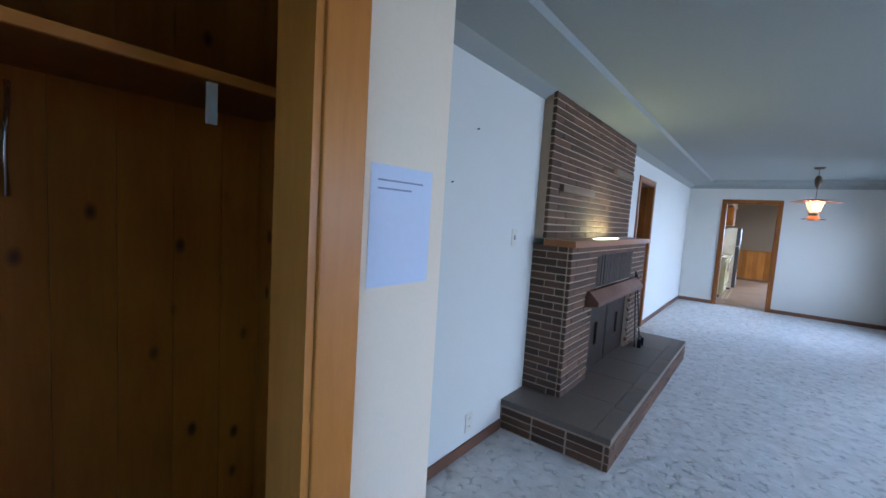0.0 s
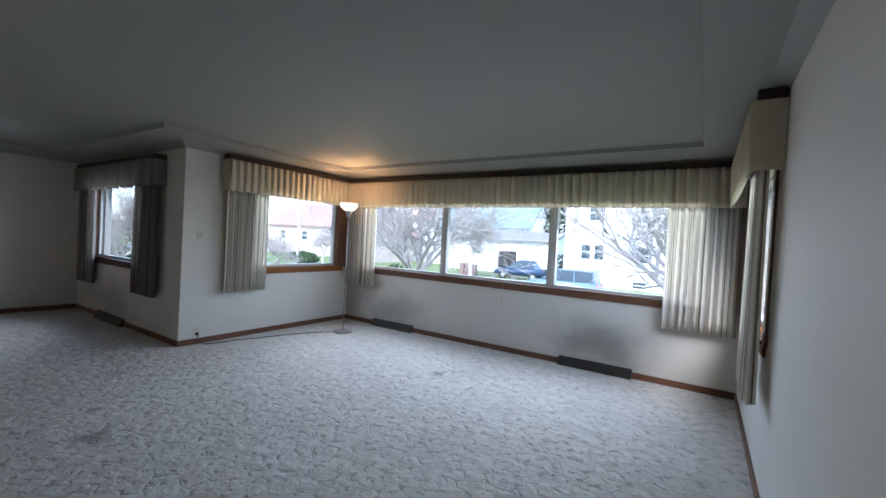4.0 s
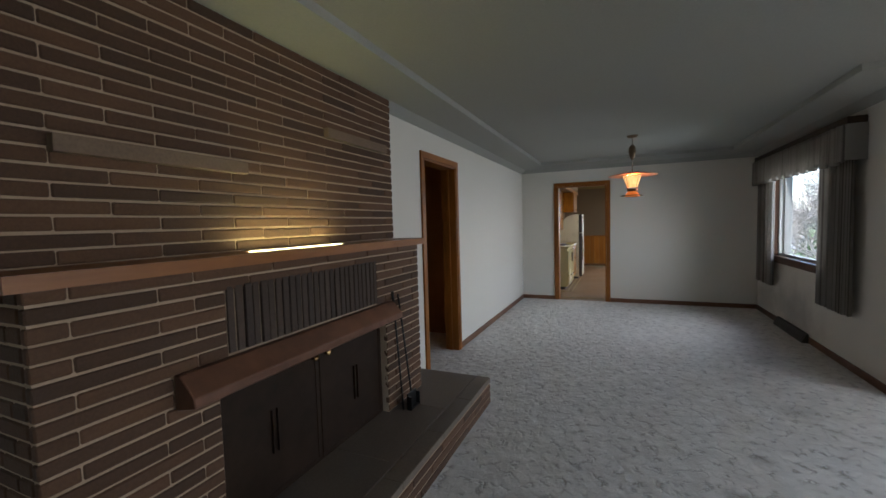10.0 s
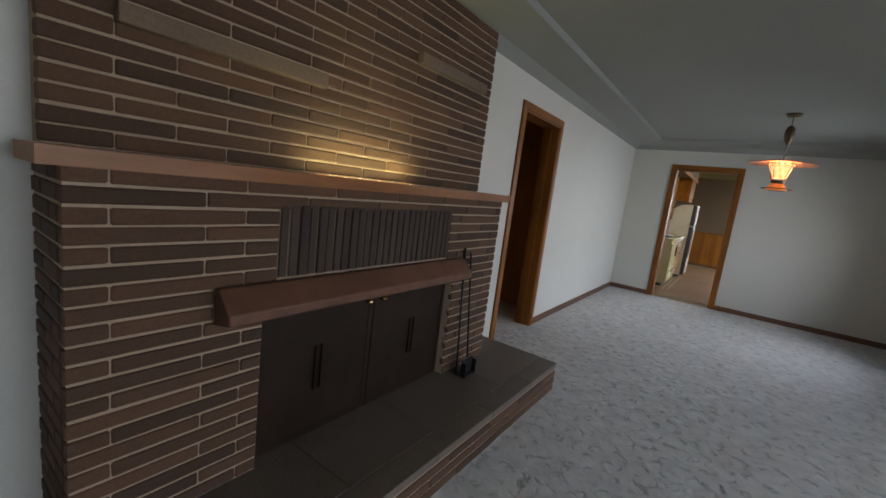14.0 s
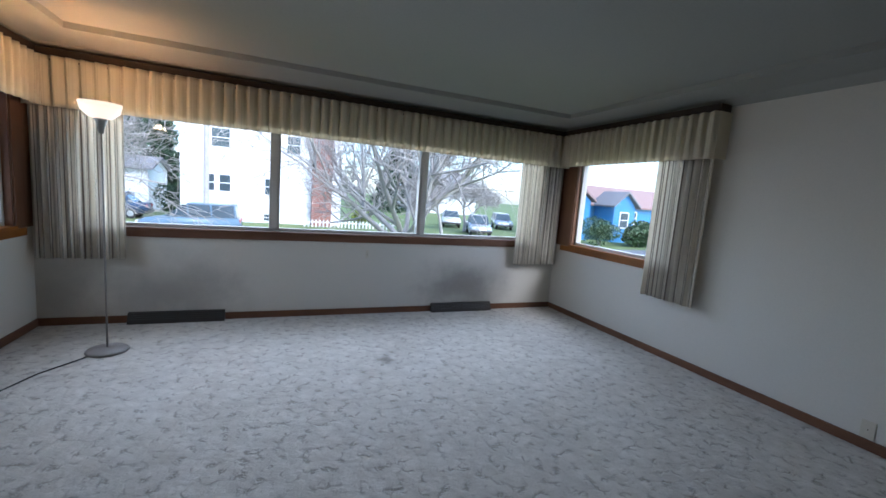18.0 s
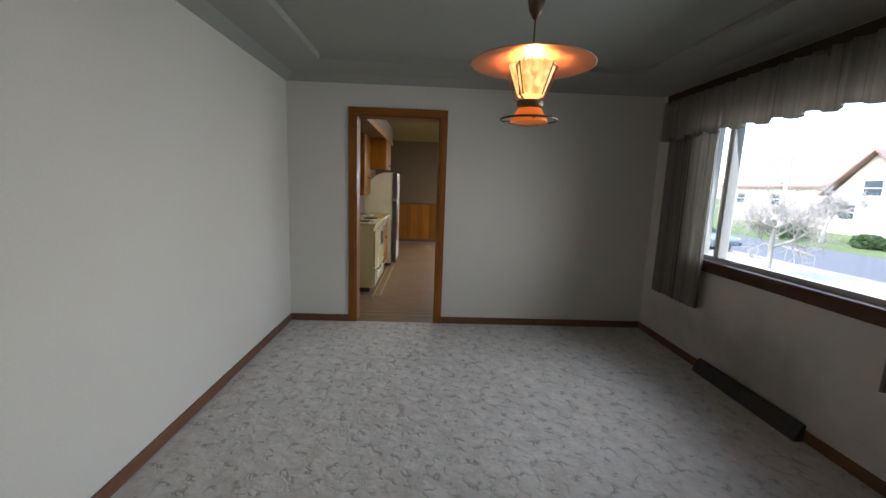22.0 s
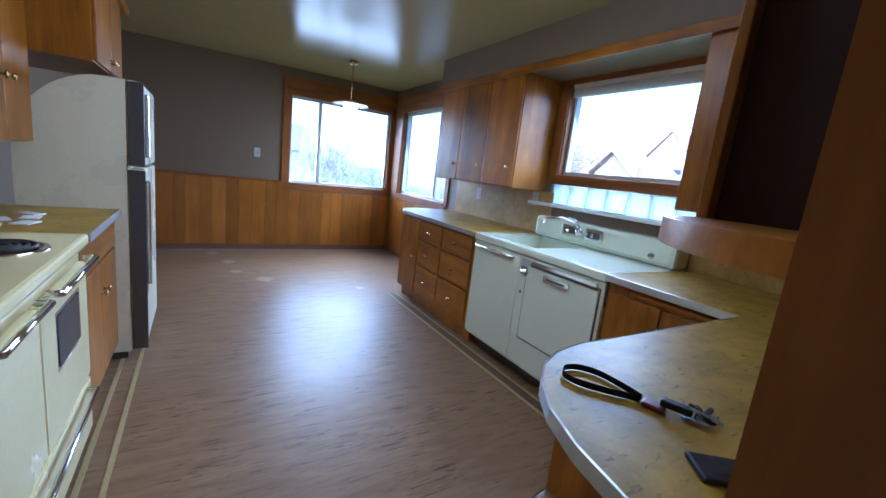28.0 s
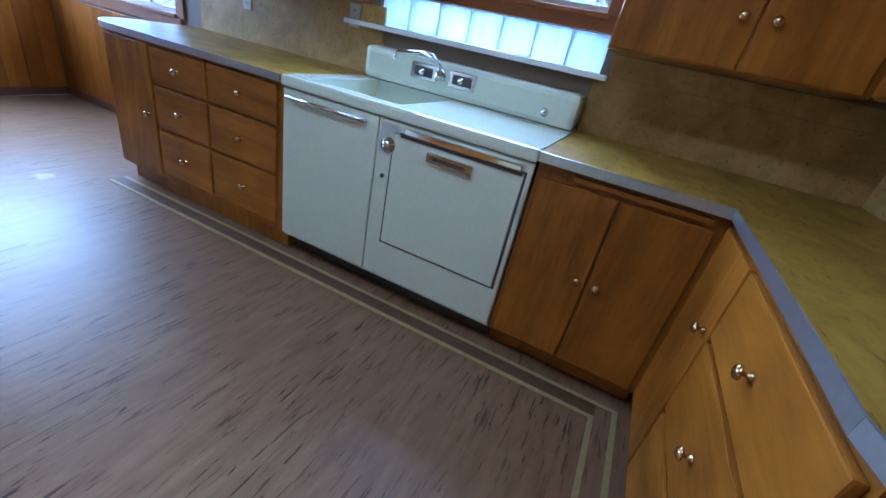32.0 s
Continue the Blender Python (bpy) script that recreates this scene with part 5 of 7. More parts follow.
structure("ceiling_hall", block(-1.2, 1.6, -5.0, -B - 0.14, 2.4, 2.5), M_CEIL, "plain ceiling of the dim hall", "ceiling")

# ---- kitchen, drawn in its own plan and then set in the house ----
house_before = set(scene.objects)
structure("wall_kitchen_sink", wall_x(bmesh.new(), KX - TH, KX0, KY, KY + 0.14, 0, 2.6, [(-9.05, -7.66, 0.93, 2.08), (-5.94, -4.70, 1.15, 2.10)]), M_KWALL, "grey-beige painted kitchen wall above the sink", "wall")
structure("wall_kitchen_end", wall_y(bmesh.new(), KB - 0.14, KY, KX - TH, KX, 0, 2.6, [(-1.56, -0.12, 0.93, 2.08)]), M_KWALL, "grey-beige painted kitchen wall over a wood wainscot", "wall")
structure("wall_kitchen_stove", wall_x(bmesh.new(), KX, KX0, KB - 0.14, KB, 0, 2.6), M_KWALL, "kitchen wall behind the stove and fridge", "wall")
structure("floor_kitchen", block(KX, -L - KSX, KB - 0.14, KY, -0.12, -0.004), M_LINO, "streaked reddish-brown linoleum, worn and shiny", "floor")
structure("ceiling_kitchen", block(KX, KX0, KB, KY, ZK, ZK + 0.1), M_KCEIL, "glossy yellowed kitchen ceiling that mirrors the windows", "ceiling")
window("window_5", "kitchen nook window with a sliding sash", "y", KX, -1, -1.56, -0.12, 0.93, 2.08, (-1.16,), 0.045, casing=(0.09, 0.05))
window("window_6", "kitchen nook corner window", "x", KY, 1, -9.05, -7.66, 0.93, 2.08, (-8.0,), 0.045, casing=(0.26, 0.08))
wall_plate("switch", "ivory toggle switch over the wainscot", "y", KX, 1, -1.95, 1.285)
wall_plate("outlet", "ivory outlet on the splashback", "y", KX0 - 0.012, -1, -1.141, 1.091)
wall_plate("outlet", "ivory outlet beside the sink", "x", KY - 0.010, -1, -6.95, 1.13)
wall_plate("outlet", "ivory outlet by the sink window", "x", KY - 0.010, -1, -6.10, 1.17)
wall_plate("outlet", "bright outlet on the boards behind the stove", "x", KB + 0.013, 1, -4.66, 1.185)
wall_plate("outlet", "ivory outlet on the splashback beside the fridge", "x", KB + 0.010, 1, -6.13, 1.06)
YC, CT = -0.794, 0.885          # counter front and top
knob_m = M_BRASS


def knob(parent, x, y, z, axis="Y", s=-1, r=0.016):
    """A turned cabinet knob standing out from a front."""
    prof = [(0.010, 0.0), (0.010, 0.004 * s), (0.005, 0.007 * s), (0.005, 0.016 * s), (r, 0.021 * s), (r, 0.026 * s), (r * 0.6, 0.031 * s), (0.0, 0.032 * s)]
    return part("knob", lathe(bmesh.new(), prof, (x, y, z), 14, axis), M_BRASS, parent, "round brass knob", True)


def front_panel(name, parent, x0, x1, z0, z1, y, material, knob_at=None, out=-1):
    """A lipped door or drawer front facing -y (out=-1) or +y, with its knob."""
    y0, y1 = sorted((y, y + out * 0.018))
    p = part(name, block(x0 + 0.002, x1 - 0.002, y0, y1, z0 + 0.002, z1 - 0.002, 0.005), material, parent)
    if knob_at:
        knob(p, knob_at[0], y + out * 0.018, knob_at[1], "Y", out)
    return p


def side_panel(name, parent, y0, y1, z0, z1, x, material, knob_at=None, out=-1):
    x0, x1 = sorted((x, x + out * 0.018))
    p = part(name, block(x0, x1, y0 + 0.002, y1 - 0.002, z0 + 0.002, z1 - 0.002, 0.005), material, parent)
    if knob_at:
        knob(p, x + out * 0.018, knob_at[0], knob_at[1], "X", out)
    return p


# drawer unit by the nook
drawers = thing("base_cabinet", "honey-stained fir base cabinet with six drawers and a narrow door", "cabinet", (-6.55, -0.4, 0), "base cabinets")
_bm = bmesh.new()
box(_bm, -7.22, -5.905, YC + 0.02, KY - 0.001, 0.10, CT - 0.035)
box(_bm, -7.19, -5.905, YC + 0.06, KY - 0.001, 0.0, 0.10)
part("body", _bm, M_CAB_Z, drawers)
front_panel("door", drawers, -7.21, -6.835, 0.115, 0.835, YC + 0.02, M_CAB_Z, (-6.88, 0.47))
for c0, c1, ck in ((-6.82, -6.405, -6.61), (-6.39, -5.935, -6.16)):
    for z0, z1 in ((0.652, 0.835), (0.415, 0.638), (0.145, 0.40)):
        front_panel("drawer", drawers, c0, c1, z0, z1, YC + 0.02, M_CAB_X, (ck, (z0 + z1) / 2))

def rounded_top(x0, x1, y0, y1, r, corner, n=8):
    """A counter outline with one rounded corner."""
    pts = []
    for (cx, cy, a0, tag) in ((x0 + r, y0 + r, 180, "sw"), (x1 - r, y0 + r, 270, "se"), (x1 - r, y1 - r, 0, "ne"), (x0 + r, y1 - r, 90, "nw")):
        if tag in corner:
            pts += [(cx + r * math.cos(radians(a0 + 90 * k / n)), cy + r * math.sin(radians(a0 + 90 * k / n))) for k in range(n + 1)]
        else:
            pts.append({"sw": (x0, y0), "se": (x1, y0), "ne": (x1, y1), "nw": (x0, y1)}[tag])
    return pts


def countertop(name, outline, label, band):
    t = thing(name, label, "countertop", (sum(p[0] for p in outline) / len(outline), sum(p[1] for p in outline) / len(outline), CT - 0.034))
    part("top", prism(bmesh.new(), outline, CT - 0.034, CT), M_LAM, t)
    rim = bmesh.new()
    w = [Vector((x, y, 0)) for x, y in band]
    for i, (p, q) in enumerate(zip(w, w[1:])):
        d = (q - p).normalized()
        nrm = Vector((d.y, -d.x, 0)) * 0.004
        vs = [rim.verts.new((p.x + k * nrm.x, p.y + k * nrm.y, z)) for k, z in ((0.1, CT - 0.034), (1, CT - 0.032), (1, CT), (0.1, CT + 0.0015))]
        ve = [rim.verts.new((q.x + k * nrm.x, q.y + k * nrm.y, z)) for k, z in ((0.1, CT - 0.034), (1, CT - 0.032), (1, CT), (0.1, CT + 0.0015))]
        for a in range(3):
            rim.faces.new((vs[a], ve[a], ve[a + 1], vs[a + 1]))
    bmesh.ops.recalc_face_normals(rim, faces=rim.faces)
    part("edge_band", rim, M_ALU, t, "dull aluminium edge band")
    return t


_o = rounded_top(-7.46, -5.90, YC - 0.012, KY - 0.002, 0.35, ("sw",))
countertop("countertop", _o, "worn tan laminate countertop with rounded end and metal edge", _o[:10])

# steel sink unit with drainboard, cabinet and dishwasher
sink = thing("sink_unit", "white enamelled steel sink unit with backsplash and dishwasher below", "sink", (-5.3, -0.4, 0))
SX0, SX1, SM = -5.894, -4.714, -5.376
part("body", block(SX0 + 0.004, SX1 - 0.004, YC + 0.02, KY - 0.001, 0.10, CT - 0.18), M_ENAMEL, sink)
part("toe_kick", block(SX0 + 0.01, SX1 - 0.01, YC + 0.10, KY - 0.1, 0.0, 0.099), M_BLACKTRIM, sink)
_t = bmesh.new()
box(_t, SX0, SX1, YC - 0.015, YC + 0.07, CT - 0.045, CT + 0.004, 0.012)
box(_t, SX0, -5.80, YC + 0.07, -0.21, CT - 0.045, CT + 0.004)
box(_t, -5.33, SX1, YC + 0.07, -0.21, CT - 0.045, CT + 0.002)
box(_t, SX0, SX1, -0.21, KY - 0.002, CT - 0.045, CT + 0.004)
box(_t, SX0, SX1, -0.215, KY - 0.002, CT + 0.004, 1.052, 0.03)
part("sink_top", _t, M_ENAMEL, sink, "white enamel drainboard with raised backsplash")
_t = bmesh.new()
for v in ((-5.80, -5.33, YC + 0.07, -0.21, CT - 0.175, CT - 0.165), (-5.808, -5.80, YC + 0.06, -0.21, CT - 0.175, CT), (-5.33, -5.322, YC + 0.06, -0.21, CT - 0.175, CT - 0.002), (-5.80, -5.33, YC + 0.062, YC + 0.07, CT - 0.175, CT), (-5.80, -5.33, -0.21, -0.202, CT - 0.175, CT)):
    box(_t, *v)
part("basin", _t, M_ENAMEL, sink)
door = part("cabinet_door", block(SX0 + 0.004, SM - 0.003, YC, YC + 0.019, 0.118, CT - 0.05, 0.006), M_ENAMEL, sink, "plain white enamel door")
part("pull", tube(bmesh.new(), [(-5.85, YC, 0.80), (-5.85, YC - 0.022, 0.803), (-5.44, YC - 0.022, 0.803), (-5.44, YC, 0.80)], 0.009), M_CHROME, door, "long chrome pull", True)
dw = part("dishwasher_panel", block(SM + 0.002, SX1 - 0.004, YC, YC + 0.019, 0.118, CT - 0.05, 0.006), M_ENAMEL, sink, "white dishwasher front")
part("door_edge", block(SM + 0.115, SX1 - 0.034, YC - 0.016, YC - 0.0105, 0.783, 0.796, 0.002), M_BLACKTRIM, dw, "black rubber edge of the dishwasher door")
part("dishwasher_door", block(SM + 0.085, SX1 - 0.03, YC - 0.010, YC - 0.001, 0.305, 0.79, 0.006), M_ENAMEL, dw)
part("door_gasket", block(SM + 0.077, SX1 - 0.022, YC - 0.004, YC - 0.0005, 0.297, 0.798, 0.003), M_BLACKTRIM, dw)
part("chrome_strip", block(SM + 0.13, SX1 - 0.04, YC - 0.022, YC - 0.001, 0.797, 0.822, 0.005), M_CHROME, dw)
hd = part("latch_handle", block(-5.13, -4.93, YC - 0.030, YC - 0.011, 0.725, 0.765, 0.009), M_CHROME, dw, "chrome latch handle")
part("grip_slot", block(-5.10, -4.96, YC - 0.0325, YC - 0.0305, 0.738, 0.752), M_BLACKTRIM, hd)
part("dial", lathe(bmesh.new(), [(0.034, 0.0), (0.034, -0.008), (0.022, -0.012), (0.020, -0.028), (0.0, -0.030)], (-5.315, YC - 0.0045, 0.738), 22, "Y"), M_CHROME, dw, "round chrome timer dial", True)
part("control_plate", block(-5.36, -5.268, YC - 0.004, YC - 0.0005, 0.70, 0.822, 0.002), M_ALU, dw)
part("indicator", lathe(bmesh.new(), [(0.009, 0), (0.009, -0.006), (0.0, -0.007)], (-5.33, YC - 0.0005, 0.60), 12, "Y"), M_BLACKTRIM, dw, "", True)

# taps on the backsplash
faucet = thing("faucet", "old chrome wall faucet with two square valve plates", "faucet", (-5.42, -0.21, 0.98))
for x in (-5.52, -5.30):
    p = part("valve_plate", block(x - 0.075, x + 0.075, -0.222, -0.2155, 0.945, 1.025, 0.004), M_CHROME, faucet)
    part("recess", block(x - 0.052, x + 0.052, -0.2235, -0.2222, 0.962, 1.008), M_BLACKTRIM, p)
    part("valve_handle", lathe(bmesh.new(), [(0.0, -0.03), (0.014, -0.028), (0.016, -0.015), (0.010, 0.0)], (x, -0.223, 0.985), 10, "Y"), M_CHROME, p, "", True)
part("spout_body", lathe(bmesh.new(), [(0.0, 0.0), (0.028, 0.0), (0.028, 0.03), (0.020, 0.05), (0.0, 0.055)], (-5.41, -0.245, 0.965), 16), M_CHROME, faucet, "", True)
part("spout", tube(bmesh.new(), [(-5.41, -0.245, 1.005), (-5.43, -0.27, 1.05), (-5.48, -0.36, 1.075), (-5.54, -0.46, 1.06), (-5.545, -0.47, 1.03)], 0.010), M_CHROME, faucet, "", True)
part("lever", tube(bmesh.new(), [(-5.41, -0.245, 1.02), (-5.47, -0.25, 1.075), (-5.52, -0.26, 1.08)], [0.009, 0.007, 0.005]), M_CHROME, faucet, "", True)
drain_knob = solid("sprayer_knob", lathe(bmesh.new(), [(0.02, 0), (0.02, -0.006), (0.010, -0.012), (0.012, -0.025), (0.0, -0.028)], (-4.86, -0.2155, 0.945), 14, "Y"), M_CHROME, "small chrome knob on the sink backsplash", "knob", smooth=True)

# two-door cabinet between the sink and the corner
cab = thing("base_cabinet", "honey-stained fir base cabinet with two plain doors", "cabinet", (-4.4, -0.4, 0), "base cabinets")
_bm = bmesh.new()
box(_bm, SX1 + 0.004, -4.09, YC + 0.02, KY - 0.001, 0.10, CT - 0.035)
box(_bm, SX1 + 0.004, -4.09, YC + 0.09, KY - 0.001, 0.0, 0.10)
part("body", _bm, M_CAB_Z, cab)
part("cutting_board", block(-4.58, -4.14, YC + 0.004, YC + 0.0195, 0.815, 0.835, 0.003), M_CAB_X, cab, "thin pull-out cutting board")
front_panel("door", cab, -4.69, -4.415, 0.115, 0.80, YC + 0.02, M_CAB_Z, (-4.445, 0.475))
front_panel("door", cab, -4.41, -4.12, 0.115, 0.80, YC + 0.02, M_CAB_Z, (-4.375, 0.475))

# return cabinet along the dining wall, with rounded end
ret = thing("base_cabinet", "fir base cabinet with drawers along the dining wall", "cabinet", (-3.8, -1.2, 0), "base cabinets")
_bm = bmesh.new()
box(_bm, -4.085, KX0 - 0.001, -1.75, KY - 0.001, 0.10, CT - 0.035)
box(_bm, -4.02, KX0 - 0.001, -1.75, KY - 0.001, 0.0, 0.10)
part("body", _bm, M_CAB_Z, ret)
side_panel("door", ret, -1.14, -0.80, 0.115, 0.83, -4.085, M_CAB_Z, (-1.10, 0.62))
for z0, z1 in ((0.635, 0.83), (0.38, 0.62), (0.115, 0.365)):
    side_panel("drawer", ret, -1.74, -1.15, z0, z1, -4.085, M_CAB_Y, (-1.44, (z0 + z1) / 2))
# quarter-round open shelves at the end
def quarter(cx, cy, rx, ry, n=14):
    return [(cx, cy)] + [(cx - rx * math.cos(radians(90 * k / n)), cy - ry * math.sin(radians(90 * k / n))) for k in range(n + 1)]


shelf_end = thing("corner_shelf", "quarter-round open shelves at the counter end", "shelf", (-3.7, -1.85, 0))
part("back_board", block(-4.08, KX0 - 0.002, -1.768, -1.752, 0.1, CT - 0.036), M_CAB_Z, shelf_end)
for z in (0.10, 0.46):
    o = quarter(KX0 - 0.002, -1.769, 0.54, 0.30)
    s = part("shelf", prism(bmesh.new(), o, z, z + 0.02), M_LINO, shelf_end)
    b = bmesh.new()
    for (x0, y0), (x1, y1) in zip(o[1:], o[2:]):
        d = (Vector((x1 - x0, y1 - y0, 0))).normalized()
        nx, ny = d.y * -0.003, d.x * 0.003
        nx, ny = -nx if (x0 - KX0) * nx < 0 else nx, -abs(ny)
        b.faces.new([b.verts.new(p) for p in ((x0 - 0.002, y0 - 0.002, z - 0.003), (x1 - 0.002, y1 - 0.002, z - 0.003), (x1 - 0.002, y1 - 0.002, z + 0.022), (x0 - 0.002, y0 - 0.002, z + 0.022))])
    part("edge_band", b, M_ALU, s)

_curve = [(-4.104, -1.60), (-4.106, -1.70), (-4.085, -1.81), (-4.04, -1.90), (-3.98, -1.965), (-3.90, -2.02), (-3.80, -2.06), (-3.68, -2.085), (KX0 - 0.002, -2.09)]
_o = [(SX1 + 0.004, KY - 0.002), (SX1 + 0.004, YC - 0.012), (-4.104, YC - 0.012)] + _curve + [(KX0 - 0.002, KY - 0.002)]
countertop("countertop", _o, "worn tan laminate corner countertop with flecks and metal edge", _o[1:-1])
structure("splashback_1", block(KX0 - 0.012, KX0 - 0.0005, -2.075, KY, CT, 1.24), M_LAM_WALL, "tan flecked laminate splashback on the dining wall", "splashback")
structure("splashback_2", block(SX1 + 0.002, KX0 - 0.012, KY - 0.010, KY - 0.0005, CT, 1.148), M_LAM_WALL, "tan flecked laminate splashback in the corner", "splashback")
structure("splashback_5", block(-4.655, KX0 - 0.012, KY - 0.010, KY - 0.0005, 1.150, 1.24), M_LAM_WALL, "tan flecked laminate splashback under the wall cabinet", "splashback")
structure("splashback_3", block(-7.40, SX0 - 0.002, KY - 0.010, KY - 0.0005, CT, 1.24), M_LAM_WALL, "tan laminate splashback by the sink", "splashback")


def upper_cabinet(label, x0, x1, y0, y1, z0, z1, doors, face="y", knobs="r", group="wall cabinets"):
    """A wall cabinet with flush doors on its front."""
    c = thing("wall_cabinet", label, "cabinet", ((x0 + x1) / 2, (y0 + y1) / 2, z0), group)
    part("body", block(x0, x1, y0, y1, z0, z1, 0.003), M_CAB_Z, c)
    return c


UZ0, UZ1, UY = 1.243, 2.13, -0.45
cabL = upper_cabinet("honey-stained fir wall cabinet with three tall doors", -7.24, -6.0, UY + 0.02, KY - 0.001, UZ0, UZ1, 3)
for a, b, k in ((-7.235, -6.835, -6.89), (-6.83, -6.42, -6.47), (-6.415, -6.005, -6.06)):
    front_panel("door", cabL, a, b, UZ0 + 0.004, UZ1 - 0.004, UY + 0.02, M_CAB_Z, (k, UZ0 + 0.16))
SXF = -3.848     # front of the cabinets over the return counter
cabR = upper_cabinet("honey-stained fir wall cabinet beside the window", -4.66, SXF - 0.003, UY + 0.02, KY - 0.001, UZ0, UZ1, 2)
for a, b, k in ((-4.655, -4.235, -4.28), (-4.23, -3.875, -4.185)):
    front_panel("door", cabR, a, b, UZ0 + 0.004, UZ1 - 0.004, UY + 0.02, M_CAB_Z, (k, UZ0 + 0.16))
cabS = upper_cabinet("honey-stained fir wall cabinets over the return counter", SXF, KX0 - 0.001, -1.685, UY, UZ0, UZ1, 3)
side_panel("door", cabS, -0.845, -0.47, UZ0 + 0.004, UZ1 - 0.004, SXF, M_CAB_Z, (-0.80, UZ0 + 0.16))
for a, b in ((-1.36, -0.85), (-1.68, -1.375)):
    hdoor = side_panel("door", cabS, a, b, UZ0 + 0.004, UZ1 - 0.004, SXF, M_CAB_Z, (b - 0.045, UZ0 + 0.16))
    for z in (UZ0 + 0.12, UZ1 - 0.12):
        part("hinge", cyl(bmesh.new(), (SXF - 0.021, a - 0.004, z - 0.026), (SXF - 0.021, a - 0.004, z + 0.026), 0.004), M_CHROME, hdoor, "", True)

# open cabinet with curved end by the doorway
opencab = thing("open_wall_cabinet", "open fir wall cabinet with a curved end shelf and shade painted inside", "cabinet", (-3.7, -1.9, UZ0), "wall cabinets")
# inside boards carry the recess's shade in their wood colour
part("back_board", block(KX0 - 0.014, KX0 - 0.002, -2.07, -1.69, UZ0, UZ1), M_CAB_SHADE, opencab)
part("side_board", block(SXF, KX0 - 0.015, -1.704, -1.688, UZ0 + 0.02, UZ1 - 0.02), M_CAB_SHADE, opencab)
part("face_frame", block(SXF - 0.022, SXF, -1.735, -1.690, UZ0, UZ1, 0.003), M_CAB_Z, opencab)
for z0, z1 in ((UZ0 - 0.018, UZ0 + 0.022), (UZ1 - 0.05, UZ1)):
    o = [(KX0 - 0.002, -1.688), (SXF - 0.024, -1.688), (SXF - 0.024, -1.76)] + [(-3.535 + (SXF + 3.511) * math.cos(radians(90 * k / 36)), -1.76 - 0.315 * math.sin(radians(90 * k / 36))) for k in range(1, 37)]
    part("curved_board", prism(bmesh.new(), o, z0, z1), M_CAB_Y, opencab)

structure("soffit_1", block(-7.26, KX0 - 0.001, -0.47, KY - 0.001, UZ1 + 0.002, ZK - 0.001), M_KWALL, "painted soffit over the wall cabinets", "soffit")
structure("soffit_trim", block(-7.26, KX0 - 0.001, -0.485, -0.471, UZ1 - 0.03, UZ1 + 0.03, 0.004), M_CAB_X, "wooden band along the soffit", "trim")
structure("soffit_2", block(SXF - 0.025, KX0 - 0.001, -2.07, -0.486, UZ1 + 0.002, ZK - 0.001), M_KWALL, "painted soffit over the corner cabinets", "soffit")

# window over the sink, glass blocks beneath
window("window_7", "window over the sink with stained frame and raised blind", "x", KY, 1, -5.90, -4.74, 1.385, 2.10, casing=(0.085, 0.085), apron=0.06)
blocks = thing("window_8", "row of glass blocks under the sink window", "window", (-5.3, KY, 1.15), "", "structure")
M_GBLOCK = frosted_glass("glass_block", (0.93, 0.97, 1.0), 0.65)
part("window_frame", block(-5.94, -4.70, KY - 0.02, KY + 0.1, 1.312, 1.384, 0.004), M_TRIM_X, blocks)
part("window_sill", block(-6.14, -4.66, KY - 0.06, KY - 0.0005, 1.125, 1.149, 0.004), M_WPAINT, blocks)
for i in range(7):
    x = -5.94 + 0.177 * i
    b = part("glass_block", block(x + 0.004, x + 0.173, KY + 0.02, KY + 0.085, 1.152, 1.310, 0.012), M_GBLOCK, blocks)
    b.visible_shadow = False
    part("joint", block(x - 0.003, x + 0.003, KY + 0.025, KY + 0.08, 1.152, 1.311), M_WPAINT, blocks)
blind = thing("window_blind", "pale raised venetian blind bunched at the window head", "blind", (-5.3, KY - 0.02, 2.02))
part("headrail", block(-5.88, -4.76, KY + 0.005, KY + 0.045, 2.065, 2.098, 0.004), M_WPAINT, blind)
for i in range(9):
    part("slat", block(-5.87, -4.77, KY + 0.008, KY + 0.044, 2.063 - 0.007 * (i + 1), 2.067 - 0.007 * (i + 1)), M_WPAINT, blind)

# wainscot of upright boards in the nook
wains = thing("wainscot", "upright honey-stained boards around the breakfast nook", "wainscot", (KX + 0.01, -1.8, 0), "", "structure")
_y = KB
while _y < KY - 0.02:
    w = min((0.135, 0.16, 0.12, 0.15)[int(_y * 37) % 4], KY - 0.016 - _y)
    part("board", block(KX + 0.001, KX + 0.014, _y + 0.0015, _y + w - 0.0015, 0.07, 0.925 if _y < -1.66 else 0.83, 0.002), M_WAINS, wains)
    _y += w
_x = KX + 0.016
while _x < -7.18:
    w = min((0.14, 0.12, 0.16)[int(_x * 41) % 3], -7.16 - _x)
    part("board", block(_x + 0.0015, _x + w - 0.0015, KY - 0.014, KY - 0.001, 0.07, 0.83, 0.002), M_WAINS, wains)
    _x += w
part("cap_rail", block(KX + 0.001, KX + 0.022, KB, -1.655, 0.925, 0.952, 0.004), M_TRIM_Y, wains)
part("base_rail", block(KX + 0.001, KX + 0.018, KB, KY, 0.0, 0.07, 0.003), M_BASE_Y, wains)
part("base_rail", block(KX + 0.018, -7.16, KY - 0.018, KY - 0.001, 0.0, 0.07, 0.003), M_BASE_X, wains)
structure("trim_nook_1", block(KX + 0.001, KX + 0.016, -1.65, KY - 0.001, 2.162, 2.30, 0.003), M_TRIM_Y, "stained board over the nook window", "trim")
